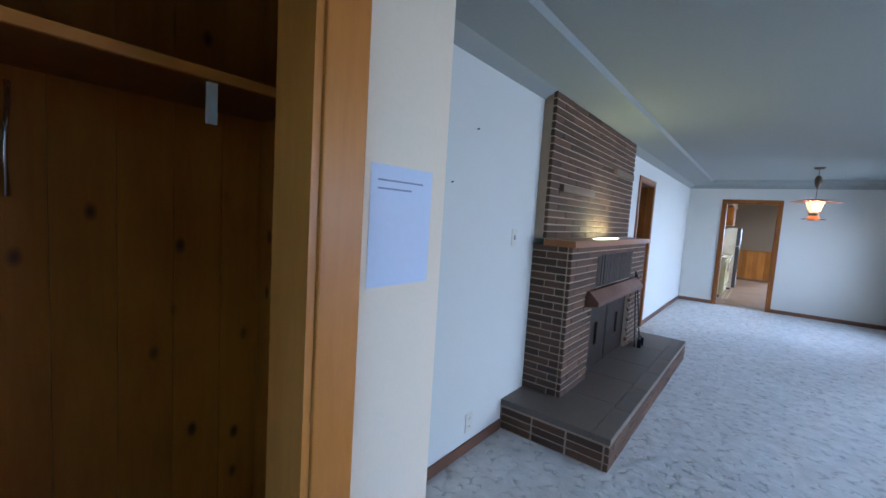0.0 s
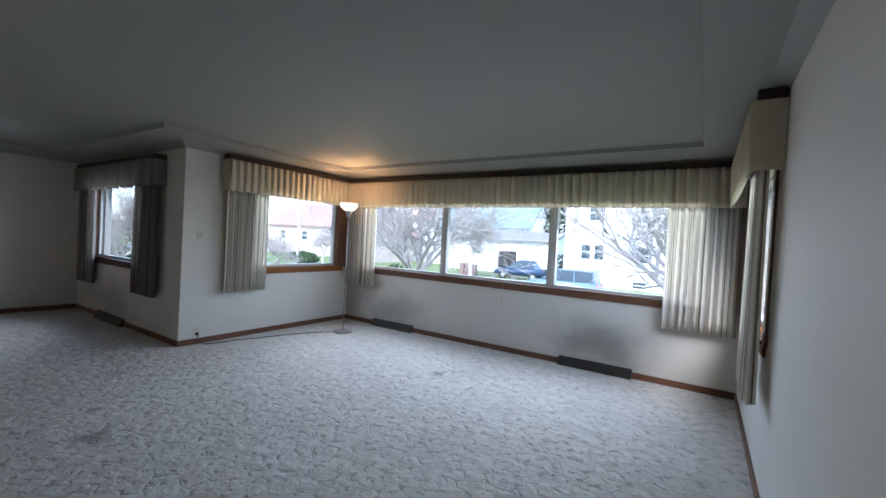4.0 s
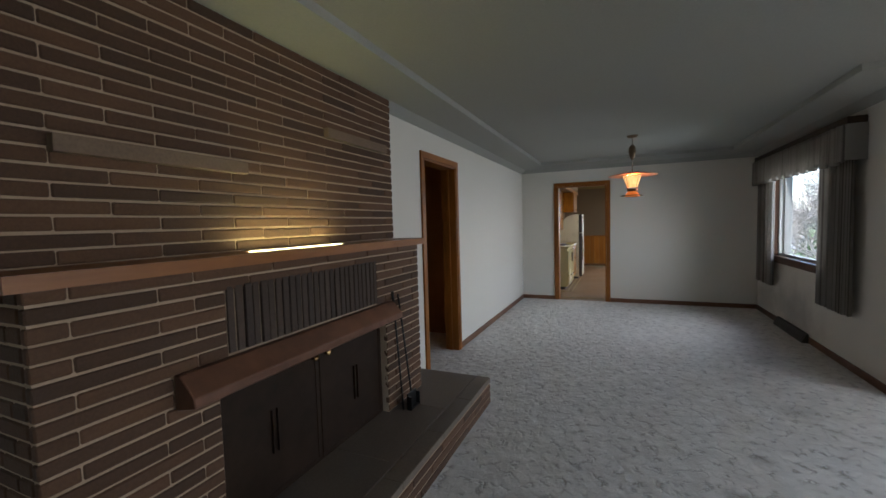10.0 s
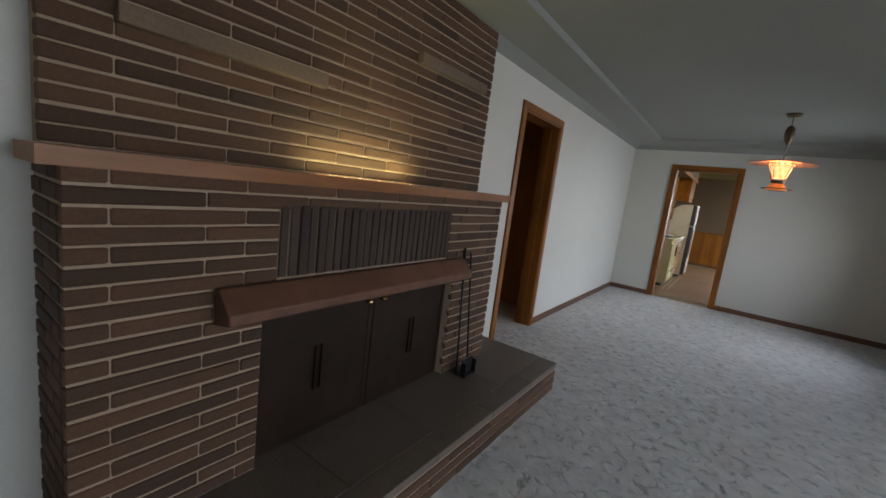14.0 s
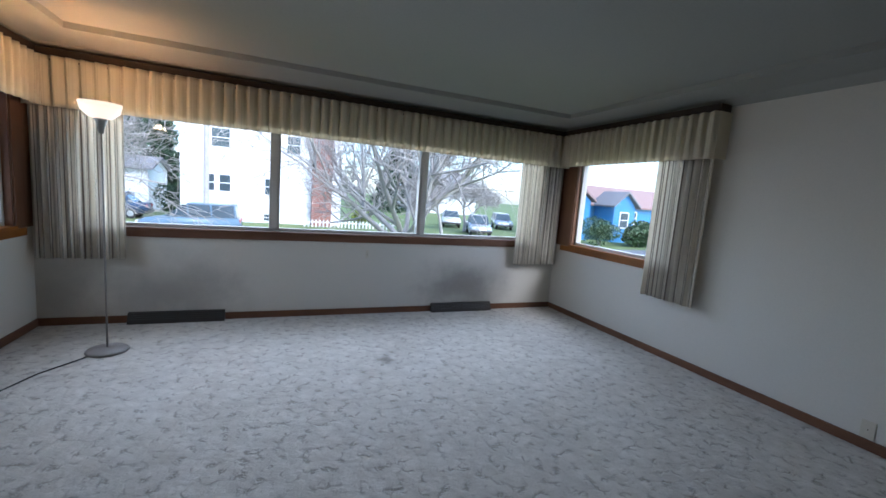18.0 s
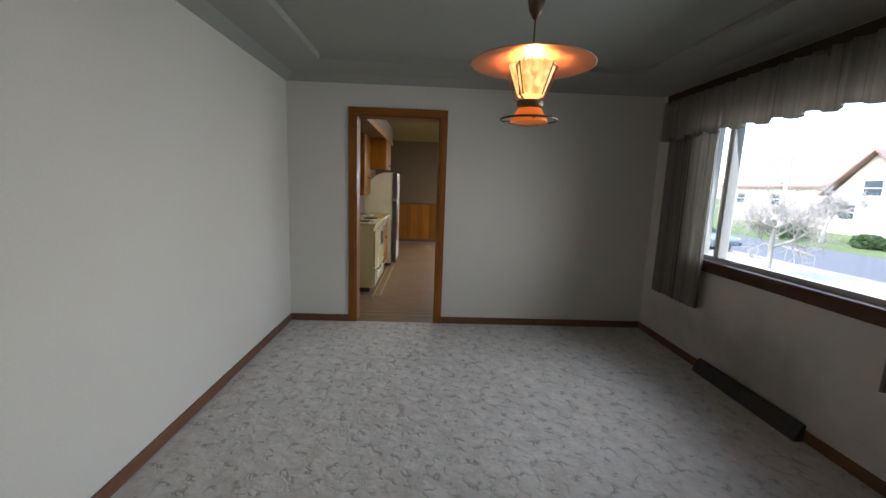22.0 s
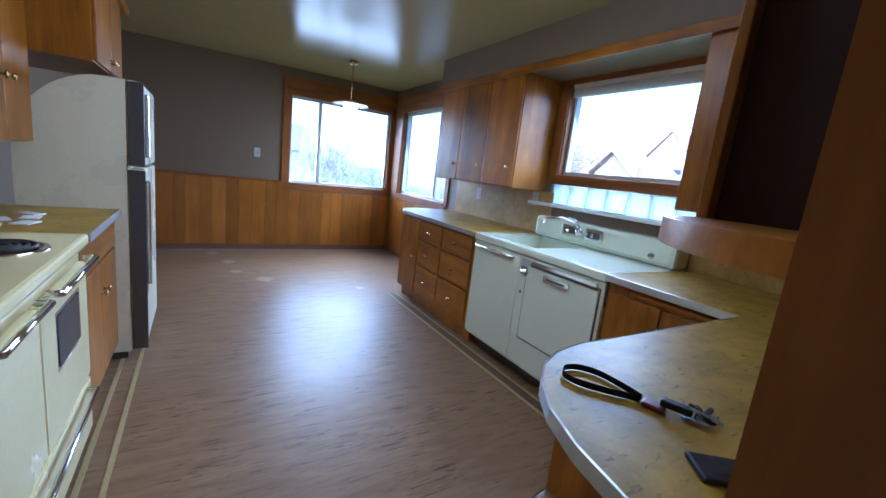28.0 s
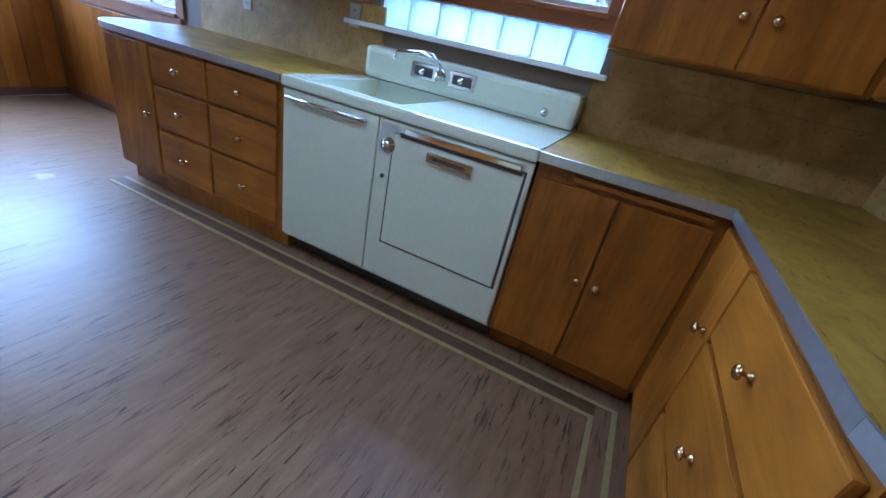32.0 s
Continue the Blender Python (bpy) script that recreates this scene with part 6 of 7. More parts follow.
structure("trim_nook_2", block(-9.30, -7.25, KY - 0.016, KY - 0.001, 2.162, 2.30, 0.003), M_TRIM_X, "stained board over the corner window", "trim")

# stove
stove = thing("stove", "cream enamel electric stove with four coil burners", "stove", (-4.97, -3.3, 0))
TX0, TX1, TF, TB = -5.49, -4.48, -2.965, -3.60
part("body", block(TX0 + 0.004, TX1 - 0.004, TB, TF - 0.03, 0.06, 0.855, 0.006), M_CREAM, stove)
part("base", block(TX0 + 0.03, TX1 - 0.03, TB + 0.02, TF - 0.08, 0.0, 0.06), M_BLACKTRIM, stove)
part("cooktop", block(TX0, TX1, TB, TF, 0.856, 0.90, 0.012), M_CREAM, stove)
for x, r in ((-4.72, (0.085, 0.105)), (-5.20, (0.105, 0.085))):
    for y, rr in ((-3.13, r[0]), (-3.38, r[1])):
        bp = part("drip_pan", lathe(bmesh.new(), [(rr + 0.014, 0.900), (rr + 0.012, 0.905), (rr, 0.905), (rr - 0.01, 0.9005), (0.0, 0.9005)], (x, y, 0), 28), M_CHROME, stove, "", True)
        sp = [(x + (0.018 + (rr - 0.022) * k / 90) * math.cos(k * 0.28), y + (0.018 + (rr - 0.022) * k / 90) * math.sin(k * 0.28), 0.9095) for k in range(91)]
        part("coil", tube(bmesh.new(), sp, 0.0062, 6), M_COIL, bp, "", True)
bs = part("control_panel", block(TX0, TX1, TB, TB + 0.06, 0.901, 1.075, 0.01), M_ALU, stove, "brushed metal control panel")
part("panel_plate", block(TX0 + 0.03, TX1 - 0.03, TB + 0.0605, TB + 0.064, 0.97, 1.06, 0.002), M_CHROME, bs)
for x in (-4.60, -4.68, -4.86, -4.95, -5.04, -5.13):
    part("control_knob", lathe(bmesh.new(), [(0.026, 0.0), (0.026, 0.008), (0.018, 0.012), (0.016, 0.026), (0.0, 0.028)], (x, TB + 0.064, 1.015), 16, "Y"), M_BLACKTRIM, bs, "", True)
part("clock", block(-5.34, -5.21, TB + 0.064, TB + 0.072, 0.98, 1.055, 0.004), M_BLACKTRIM, bs)
for k in range(4):
    part("switch", cyl(bmesh.new(), (-4.62 - 0.06 * k, TB + 0.06, 0.94), (-4.62 - 0.06 * k, TB + 0.075, 0.94), 0.008, n=10), M_CHROME, bs, "", True)
od = part("oven_door", block(-5.44, -4.90, TF - 0.03, TF - 0.004, 0.33, 0.80, 0.008), M_CREAM, stove)
part("oven_window", block(-5.30, -5.04, TF - 0.0045, TF - 0.001, 0.55, 0.72, 0.003), M_OVENGLASS, od)
part("window_rim", block(-5.315, -5.025, TF - 0.006, TF - 0.0035, 0.535, 0.735, 0.003), M_CHROME, od)
part("door_handle", tube(bmesh.new(), [(-5.40, TF - 0.004, 0.825), (-5.40, TF + 0.035, 0.825), (-4.94, TF + 0.035, 0.825), (-4.94, TF - 0.004, 0.825)], 0.011), M_CHROME, od, "", True)
sd2 = part("side_door", block(-4.89, -4.49, TF - 0.03, TF - 0.004, 0.33, 0.80, 0.008), M_CREAM, stove)
part("door_handle", tube(bmesh.new(), [(-4.86, TF - 0.004, 0.825), (-4.86, TF + 0.03, 0.825), (-4.53, TF + 0.03, 0.825), (-4.53, TF - 0.004, 0.825)], 0.010), M_CHROME, sd2, "", True)
dr = part("storage_drawer", block(-5.44, -4.49, TF - 0.03, TF - 0.004, 0.09, 0.315, 0.008), M_CREAM, stove)
part("drawer_handle", tube(bmesh.new(), [(-5.35, TF - 0.004, 0.30), (-5.35, TF + 0.03, 0.30), (-4.58, TF + 0.03, 0.30), (-4.58, TF - 0.004, 0.30)], 0.010), M_CHROME, dr, "", True)

# small cabinet between stove and fridge
sc = thing("base_cabinet", "narrow fir base cabinet between stove and fridge", "cabinet", (-5.85, -3.3, 0), "base cabinets")
_bm = bmesh.new()
box(_bm, -6.23, TX0 - 0.006, KB + 0.001, -3.01, 0.10, CT - 0.02)
box(_bm, -6.23, TX0 - 0.006, KB + 0.001, -3.08, 0.0, 0.10)
part("body", _bm, M_CAB_Z, sc)
front_panel("drawer", sc, -6.25, -5.465, 0.70, 0.845, -3.01, M_CAB_X, None, 1)
front_panel("door", sc, -6.25, -5.86, 0.115, 0.69, -3.01, M_CAB_Z, (-5.895, 0.55), 1)
front_panel("door", sc, -5.855, -5.465, 0.115, 0.69, -3.01, M_CAB_Z, (-5.82, 0.55), 1)
st = thing("countertop", "short worn laminate countertop between stove and fridge", "countertop", (-5.85, -3.3, CT - 0.02))
part("top", block(-6.23, TX0 - 0.004, KB + 0.001, -2.965, CT - 0.019, CT + 0.012), M_LAM, st)
part("edge_band", block(-6.23, TX0 - 0.004, -2.9645, -2.960, CT - 0.021, CT + 0.014, 0.001), M_ALU, st)
for i, (x, y, a) in enumerate(((-5.62, -3.28, 10), (-5.70, -3.20, -14), (-5.78, -3.30, 25), (-5.84, -3.22, 4), (-5.72, -3.36, 0), (-5.95, -3.25, 60))):
    bm = block(-0.045, 0.045, -0.03, 0.03, 0, 0.005, 0.001)
    bmesh.ops.transform(bm, matrix=pose(x, y, CT + 0.0125, 0, 0, a), verts=bm.verts)
    solid("card", bm, M_WPAINT, "small white card lying on the counter", "card", "loose cards")
structure("splashback_4", block(-6.23, TX0 - 0.002, KB + 0.0005, KB + 0.010, CT + 0.012, 1.24), M_LAM_WALL, "tan laminate splashback beside the stove", "splashback")

# fridge with rounded shoulders and long trim strips
fridge = thing("refrigerator", "white two-door refrigerator with rounded back shoulder and dark trim", "refrigerator", (-6.75, -3.25, 0))
RX0, RX1, RF, RB = -6.96, -6.245, -2.86, -3.38
_bm = bmesh.new()
_prof = [(RB, 0.05), (RF - 0.07, 0.05), (RF - 0.07, 1.585), (RF - 0.15, 1.585)] + [(RF - 0.15 - 0.37 * math.sin(radians(90 * k / 12)), 1.585 - 0.42 * (1 - math.cos(radians(90 * k / 12)))) for k in range(1, 13)]
_v = [[_bm.verts.new((x, y, z)) for y, z in _prof] for x in (RX0, RX1)]
_n = len(_prof)
for k in range(_n):
    _bm.faces.new((_v[0][k], _v[0][(k + 1) % _n], _v[1][(k + 1) % _n], _v[1][k]))
_bm.faces.new(_v[0]), _bm.faces.new(_v[1])
bmesh.ops.recalc_face_normals(_bm, faces=_bm.faces)
part("body", _bm, M_FRIDGE, fridge)
part("base_grille", block(RX0 + 0.02, RX1 - 0.02, RB + 0.05, RF - 0.09, 0.0, 0.05), M_BLACKTRIM, fridge)
for nm, z0, z1 in (("freezer_door", 1.135, 1.585), ("fridge_door", 0.06, 1.12)):
    dd = part(nm, block(RX0, RX1, RF - 0.068, RF, z0, z1, 0.014), M_FRIDGE, fridge)
    part("trim_strip", block(RX1 - 0.004, RX1 + 0.006, RF - 0.062, RF + 0.012, z0 + 0.004, z1 - 0.004, 0.004), M_BLACKTRIM, dd, "dark door edge trim")
    part("handle", block(RX1 - 0.06, RX1 - 0.03, RF, RF + 0.03, z0 + 0.05 if z0 > 1 else 0.45, z1 - 0.06, 0.008), M_CHROME, dd)

# wall cabinets over stove and fridge
cabT = upper_cabinet("honey-stained fir wall cabinet over the stove counter", -6.20, -5.55, KB + 0.001, -3.30, UZ0 - 0.03, UZ1, 2)
for a, b, k in ((-6.195, -5.88, -5.915), (-5.875, -5.555, -5.84)):
    front_panel("door", cabT, a, b, UZ0 - 0.026, UZ1 - 0.004, -3.30, M_CAB_Z, (k, UZ0 + 0.24), 1)
cabF = upper_cabinet("fir wall cabinet over the refrigerator", -7.0, -6.205, KB + 0.001, -3.05, 1.64, UZ1, 2)
for a, b, k in ((-6.995, -6.605, -6.64), (-6.60, -6.21, -6.56)):
    front_panel("door", cabF, a, b, 1.645, UZ1 - 0.004, -3.05, M_CAB_Z, (k, 1.70), 1)
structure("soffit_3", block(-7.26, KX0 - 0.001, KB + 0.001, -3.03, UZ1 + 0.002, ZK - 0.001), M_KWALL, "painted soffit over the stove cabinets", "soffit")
structure("soffit_trim_2", block(-7.26, KX0 - 0.001, -3.03, -3.016, UZ1 - 0.03, UZ1 + 0.03, 0.004), M_CAB_X, "wooden band along the stove soffit", "trim")
hood_panel = thing("wall_panelling", "upright honey-stained boards behind the stove", "panelling", (-4.6, KB, 0.9), "", "structure")
_x = -5.54
while _x < KX0 - 0.02:
    w = min((0.15, 0.12, 0.17)[int(_x * 53) % 3], KX0 - 0.004 - _x)
    part("board", block(_x + 0.0015, _x + w - 0.0015, KB + 0.001, KB + 0.013, 0.9, UZ1, 0.002), M_WAINS, hood_panel)
    _x += w

# floor border inlaid in the linoleum
inlay = thing("floor_inlay", "pale double line inlaid round the linoleum floor", "floor inlay", (-5, -2, 0), "", "structure")
def inlay_strip(x0, x1, y0, y1, m=None):
    part("line", block(x0, x1, y0, y1, -0.0035, 0.0005), m or M_LINE, inlay)


for off in (0.0, 0.085):
    inlay_strip(-7.2, -4.20 + off, YC - 0.105 + off, YC - 0.085 + off)
    inlay_strip(-4.22 + off, -4.20 + off, -1.80, YC - 0.105 + off)
    inlay_strip(-6.4, -4.34 + off, -2.90 - off, -2.88 - off)
    inlay_strip(-4.36 + off, -4.34 + off, -3.6, -2.90 - off)
inlay_strip(-7.2, -4.20, YC - 0.0845, YC - 0.021, M_LINE_DARK)
inlay_strip(-3.70, -3.68, -2.95, -2.10)
inlay_strip(-3.60, -3.58, -2.95, -2.10)

# pendant in the nook and the ceiling fluorescent
nook = thing("pendant_lamp", "white metal dish pendant with a patterned glass bowl", "lamp", (-8.21, -1.11, ZK))
part("canopy", lathe(bmesh.new(), [(0.0, ZK - 0.04), (0.05, ZK - 0.035), (0.06, ZK - 0.0005), (0.0, ZK - 0.0004)], (-8.21, -1.11, 0), 20), M_BRASS, nook, "", True)
part("cord", cyl(bmesh.new(), (-8.21, -1.11, 1.98), (-8.21, -1.11, ZK - 0.03), 0.006, n=8), M_BRASS, nook, "", True)
part("shade", lathe(bmesh.new(), [(0.0, 1.985), (0.05, 1.98), (0.19, 1.945), (0.20, 1.935), (0.19, 1.938), (0.05, 1.97), (0.0, 1.973)], (-8.21, -1.11, 0), 32), M_WPAINT, nook, "", True)
M_NOOK = glow("nook_bowl_glow", (1.0, 0.82, 0.66), 0.715)
part("glass_bowl", lathe(bmesh.new(), [(0.075, 1.965), (0.08, 1.93), (0.065, 1.87), (0.0, 1.86)], (-8.21, -1.11, 0), 24), M_NOOK, nook, "lit patterned glass bowl", True)
fluo = thing("ceiling_light", "rectangular fluorescent ceiling light, lit", "light", (-5.16, -2.04, ZK))
M_FLUO = glow("fluorescent_diffuser", (1.0, 0.97, 0.88), 2.04)
part("housing", block(-5.80, -4.55, -2.17, -1.92, ZK - 0.03, ZK - 0.0005, 0.004), M_WPAINT, fluo)
part("diffuser", block(-5.78, -4.57, -2.15, -1.94, ZK - 0.085, ZK - 0.0305, 0.012), M_FLUO, fluo)

# ---- kitchen small things ----
phone = thing("mobile_phone", "black mobile phone lying on the countertop", "phone", (-3.68, -1.90, CT))
_bm = block(-0.033, 0.033, -0.07, 0.07, 0.0, 0.009, 0.003)
bmesh.ops.transform(_bm, matrix=pose(-3.645, -1.86, CT + 0.0005, 0, 0, -38), verts=_bm.verts)
part("body", _bm, M_IRON, phone)
_bm = block(-0.0295, 0.0295, -0.066, 0.066, 0.009, 0.0095)
bmesh.ops.transform(_bm, matrix=pose(-3.645, -1.86, CT + 0.0005, 0, 0, -38), verts=_bm.verts)
part("screen", _bm, M_OVENGLASS, phone)
keys = thing("key_bunch", "bunch of keys with a black strap and maroon tag", "keys", (-3.85, -1.77, CT))
loop = [(-3.85, -1.772), (-3.90, -1.768), (-3.955, -1.772), (-3.992, -1.795), (-4.002, -1.828), (-3.985, -1.855), (-3.95, -1.858), (-3.905, -1.83), (-3.87, -1.80), (-3.848, -1.782)]
smooth_loop = []
for i in range(len(loop) - 1):
    a, b, c, d = (loop[min(max(k, 0), len(loop) - 1)] for k in (i - 1, i, i + 1, i + 2))
    for u in (0.0, 0.25, 0.5, 0.75):
        smooth_loop.append(tuple(0.5 * (2 * b[k] + (c[k] - a[k]) * u + (2 * a[k] - 5 * b[k] + 4 * c[k] - d[k]) * u * u + (3 * b[k] - a[k] - 3 * c[k] + d[k]) * u ** 3) for k in (0, 1)))
smooth_loop.append(tuple(loop[-1][:2]))
strap = [(x, y, CT + 0.008) for x, y in smooth_loop]
_bm = bmesh.new()
_rows = [[_bm.verts.new(Vector(p) + Vector((0, 0, z))) for p in strap] for z in (-0.007, 0.007)]
for i in range(len(strap) - 1):
    _bm.faces.new((_rows[0][i], _rows[0][i + 1], _rows[1][i + 1], _rows[1][i]))
bmesh.ops.solidify(_bm, geom=_bm.faces[:], thickness=0.003)
part("strap", _bm, M_IRON, keys)
_bm = block(-0.021, 0.021, -0.017, 0.017, 0, 0.010, 0.004)
bmesh.ops.transform(_bm, matrix=pose(-3.825, -1.77, CT + 0.001, 0, 0, 20), verts=_bm.verts)
part("tag", _bm, plain("maroon_plastic", (0.12, 0.010, 0.009), 0.4, relief=0), keys, "small maroon plastic tag")
for i in range(6):
    _bm = bmesh.new()
    lathe(_bm, [(0.0, 0.0), (0.011, 0.0), (0.011, 0.0022), (0.0, 0.0022)], (0, 0, 0), 12)
    box(_bm, 0.008, 0.045, -0.0035, 0.0035, 0.0, 0.0022)
    for j in range(3):
        box(_bm, 0.022 + 0.007 * j, 0.026 + 0.007 * j, -0.0065, -0.0035, 0.0, 0.0022)
    bmesh.ops.transform(_bm, matrix=pose(-3.775 + 0.009 * i, -1.74 + 0.006 * (i % 3), CT + 0.003 + 0.003 * i, 8 * (i % 2), -10, 20 + 37 * i), verts=_bm.verts)
    part("key", _bm, M_ALU if i % 2 else M_IRON, keys)
_bm = block(-0.028, 0.028, -0.012, 0.012, 0, 0.014, 0.005)
bmesh.ops.transform(_bm, matrix=pose(-3.79, -1.755, CT + 0.0125, 0, 0, 20), verts=_bm.verts)
part("fob", _bm, M_IRON, keys)


for th, dx, dy in ((keys, 0.0, -0.045), (phone, 0.0, -0.01)):
    th.location.x += dx
    th.location.y += dy
for ob in scene.objects:
    if ob not in house_before and ob.parent is None:
        ob.location += Vector((KSX, KSY, 0))

# ---- outside ----
GZ = -1.5
M_GRASS = plain("winter_grass", (0.12, 0.16, 0.05), 0.9, vary=0.35, coarse=0.7, fine=25, relief=0.6, depth=0.02)
M_ROAD = plain("wet_asphalt", (0.13, 0.13, 0.135), 0.7, vary=0.2, coarse=0.5, fine=40)
M_CONC = plain("pale_concrete", (0.36, 0.35, 0.33), 0.85, vary=0.15, coarse=0.8, fine=40)
M_BARK = plain("pale_bark", (0.42, 0.385, 0.35), 0.85, vary=0.25, coarse=6, fine=60, relief=0.4)
M_HEDGE = plain("hedge_leaf", (0.045, 0.085, 0.025), 0.7, vary=0.5, coarse=8, fine=60, relief=0)
M_FIR = plain("fir_needles", (0.03, 0.055, 0.025), 0.8, vary=0.4, coarse=5, fine=40, relief=0)
M_SIDING = plain("white_siding", (0.78, 0.78, 0.76), 0.6, vary=0.05, coarse=0.8)
M_BLUESIDE = plain("blue_siding", (0.05, 0.22, 0.45), 0.55, vary=0.1)
M_PINKROOF = plain("brown_roof", (0.27, 0.175, 0.15), 0.85, vary=0.2, coarse=2, fine=20)
M_TEALROOF = plain("grey_green_roof", (0.17, 0.23, 0.235), 0.85, vary=0.2, coarse=2, fine=20)
M_GREYROOF = plain("grey_roof", (0.20, 0.19, 0.185), 0.85, vary=0.2, coarse=2, fine=20)
M_TANSIDE = plain("tan_siding", (0.50, 0.42, 0.36), 0.7, vary=0.1)
M_CHIM = plain("house_chimney_brick", (0.26, 0.13, 0.10), 0.85, vary=0.3, coarse=6, fine=30)
M_CARBLUE = plain("blue_grey_car_paint", (0.13, 0.20, 0.26), 0.4, metal=0.0, vary=0.05, relief=0, coat=0.15)
M_CARSILVER = plain("silver_car_paint", (0.45, 0.47, 0.5), 0.25, metal=0.4, vary=0.05, relief=0, coat=0.6)
M_TYRE = plain("tyre_rubber", (0.02, 0.02, 0.02), 0.8, relief=0)
M_CARGLASS = plain("car_glass", (0.06, 0.08, 0.09), 0.08, vary=0.1, relief=0)
M_TAIL = plain("tail_lamp_red", (0.4, 0.02, 0.02), 0.3, relief=0)

structure("ground", block(-400, 400, -300, 500, GZ - 0.3, GZ), M_GRASS, "dull winter lawn reaching the horizon", "ground")
structure("road", block(-200, 200, 13.5, 21.0, GZ + 0.001, GZ + 0.012), M_ROAD, "grey asphalt street along the front", "road")
structure("road_side", block(-21.3, -14.8, -120, 13.3, GZ + 0.0135, GZ + 0.02), M_ROAD, "pale asphalt side street", "road")
structure("driveway", block(-9.0, 2.4, 21.05, 24.2, GZ + 0.002, GZ + 0.014), M_CONC, "concrete parking strip before the white house", "driveway")
structure("lawn_bank", block(-5.5, 12.0, 24.3, 60.0, GZ + 0.001, -1.2, 0.08), M_GRASS, "raised lawn before the white house", "lawn")
structure("pavement", block(-200, 200, 11.2, 12.8, GZ + 0.002, GZ + 0.10), M_CONC, "concrete pavement along the street", "pavement")
structure("kerb", block(-200, 200, 13.3, 13.5, GZ + 0.0, GZ + 0.13), M_CONC, "concrete kerb", "kerb")


def bare_tree(label, at, height, spread, seed, stems=1, lean=0.0, levels=5, thin=0.011, fork=0.0):
    """A leafless tree: tapered limbs that fork, and a haze of fine twigs."""
    rnd = random.Random(seed)
    t = thing("tree", label, "tree", at, "bare trees")
    trunk, crown = ([], []), ([], [])

    def raw_tube(mesh, pts, rad, n):
        vs, fs = mesh
        k0 = len(vs)
        for i, p in enumerate(pts):
            d = (pts[min(i + 1, len(pts) - 1)] - pts[max(i - 1, 0)]).normalized()
            w = d.orthogonal().normalized()
            q = d.cross(w)
            for k in range(n):
                a = 2 * math.pi * k / n
                vs.append(p + (w * math.cos(a) + q * math.sin(a)) * rad[i] - Vector(at))
        for i in range(len(pts) - 1):
            for k in range(n):
                a, b = k0 + i * n + k, k0 + i * n + (k + 1) % n
                fs.append((a, b, b + n, a + n))

    def limb(p, d, ln, r, lev):
        pts, rad, n = [p], [r], 5
        lift = 0.07 if lev <= 1 else rnd.uniform(-0.06, 0.08)
        for i in range(n):
            d = (d + Vector((rnd.gauss(0, 1), rnd.gauss(0, 1), rnd.gauss(0, 0.8))) * 0.11 + Vector((0, 0, lift))).normalized()
            p = p + d * ln / n
            pts.append(p)
            rad.append(max(thin, r * (1 - 0.5 * (i + 1) / n)))
        raw_tube(trunk if lev < 2 else crown, pts, rad, 7 if lev < 2 else (5 if lev < 3 else 3))
        if lev >= levels:
            return
        kids = (6, 7, 6, 4, 3, 3)[lev]
        for j in range(kids):
            u = 0.25 + 0.75 * (j + rnd.random()) / kids if lev else 0.65 + 0.35 * rnd.random()
            k = min(n, max(1, round(u * n)))
            side = d.cross(Vector((rnd.gauss(0, 1), rnd.gauss(0, 1), rnd.gauss(0, 0.6)))).normalized()
            nd = (d * 0.7 + side * spread * rnd.uniform(0.5, 0.95) + Vector((0, 0, 0.12))).normalized()
            limb(pts[k], nd, ln * rnd.uniform(0.5, 0.8) * (1.25 - 0.45 * u), max(thin, rad[k] * rnd.uniform(0.58, 0.76)), lev + 1)

    for s in range(stems):
        a = 2 * math.pi * s / max(stems, 1) + rnd.random()
        d = Vector((math.cos(a) * (0.85 if stems > 1 else lean), math.sin(a) * (0.85 if stems > 1 else lean), rnd.uniform(0.45, 1.1))).normalized()
        limb(Vector(at) + Vector((0, 0, fork)), d, height * (0.34 if stems == 1 else 0.46), height * (0.02 if stems == 1 else 0.012), 0 if stems == 1 else 1)
    if fork:
        raw_tube(trunk, [Vector(at), Vector(at) + Vector((0.03, 0.02, fork * 0.5)), Vector(at) + Vector((0, 0, fork + 0.06))], [height * 0.034, height * 0.026, height * 0.027], 10)
    for nm, (vs, fs), lab in (("trunk", trunk, ""), ("crown", crown, "crown of bare forked branches")):
        me = bpy.data.meshes.new(nm)
        me.from_pydata([tuple(v) for v in vs], [], fs)
        me.materials.append(M_BARK)
        me.polygons.foreach_set("use_smooth", [True] * len(me.polygons))
        ob = new(nm, me)
        ob.parent = t
        if lab:
            tagged(ob, lab)
    return t


bare_tree("spreading bare tree with many low limbs on the front lawn", (5.15, 8.8, GZ), 6.8, 1.0, 5, 7, levels=5, thin=0.006, fork=1.6)
bare_tree("leafless spreading tree on the front lawn", (-3.9, 9.9, GZ), 6.8, 1.0, 8, 7, levels=5, thin=0.006, fork=1.5)
bare_tree("low wide-spreading bare street tree by the side street", (-13.2, 9.9, GZ), 5.8, 2.3, 15, 1, levels=4, thin=0.008)
bare_tree("bare tree with pale twigs beyond the side street", (-25.5, 10.5, GZ), 6.6, 1.0, 21, 5, levels=3, thin=0.012)
bare_tree("bare tree with pale twigs beyond the side street", (-29.0, 4.5, GZ), 7.5, 1.9, 23, 1, levels=4, thin=0.014)
bare_tree("bare tree with pale twigs beyond the side street", (-24.0, -2.6, GZ), 6.2, 1.0, 25, 5, levels=3, thin=0.012)
bare_tree("low spreading bare tree beyond the side street", (-22.5, 1.6, GZ), 6.0, 1.0, 41, 5, levels=3, thin=0.011)
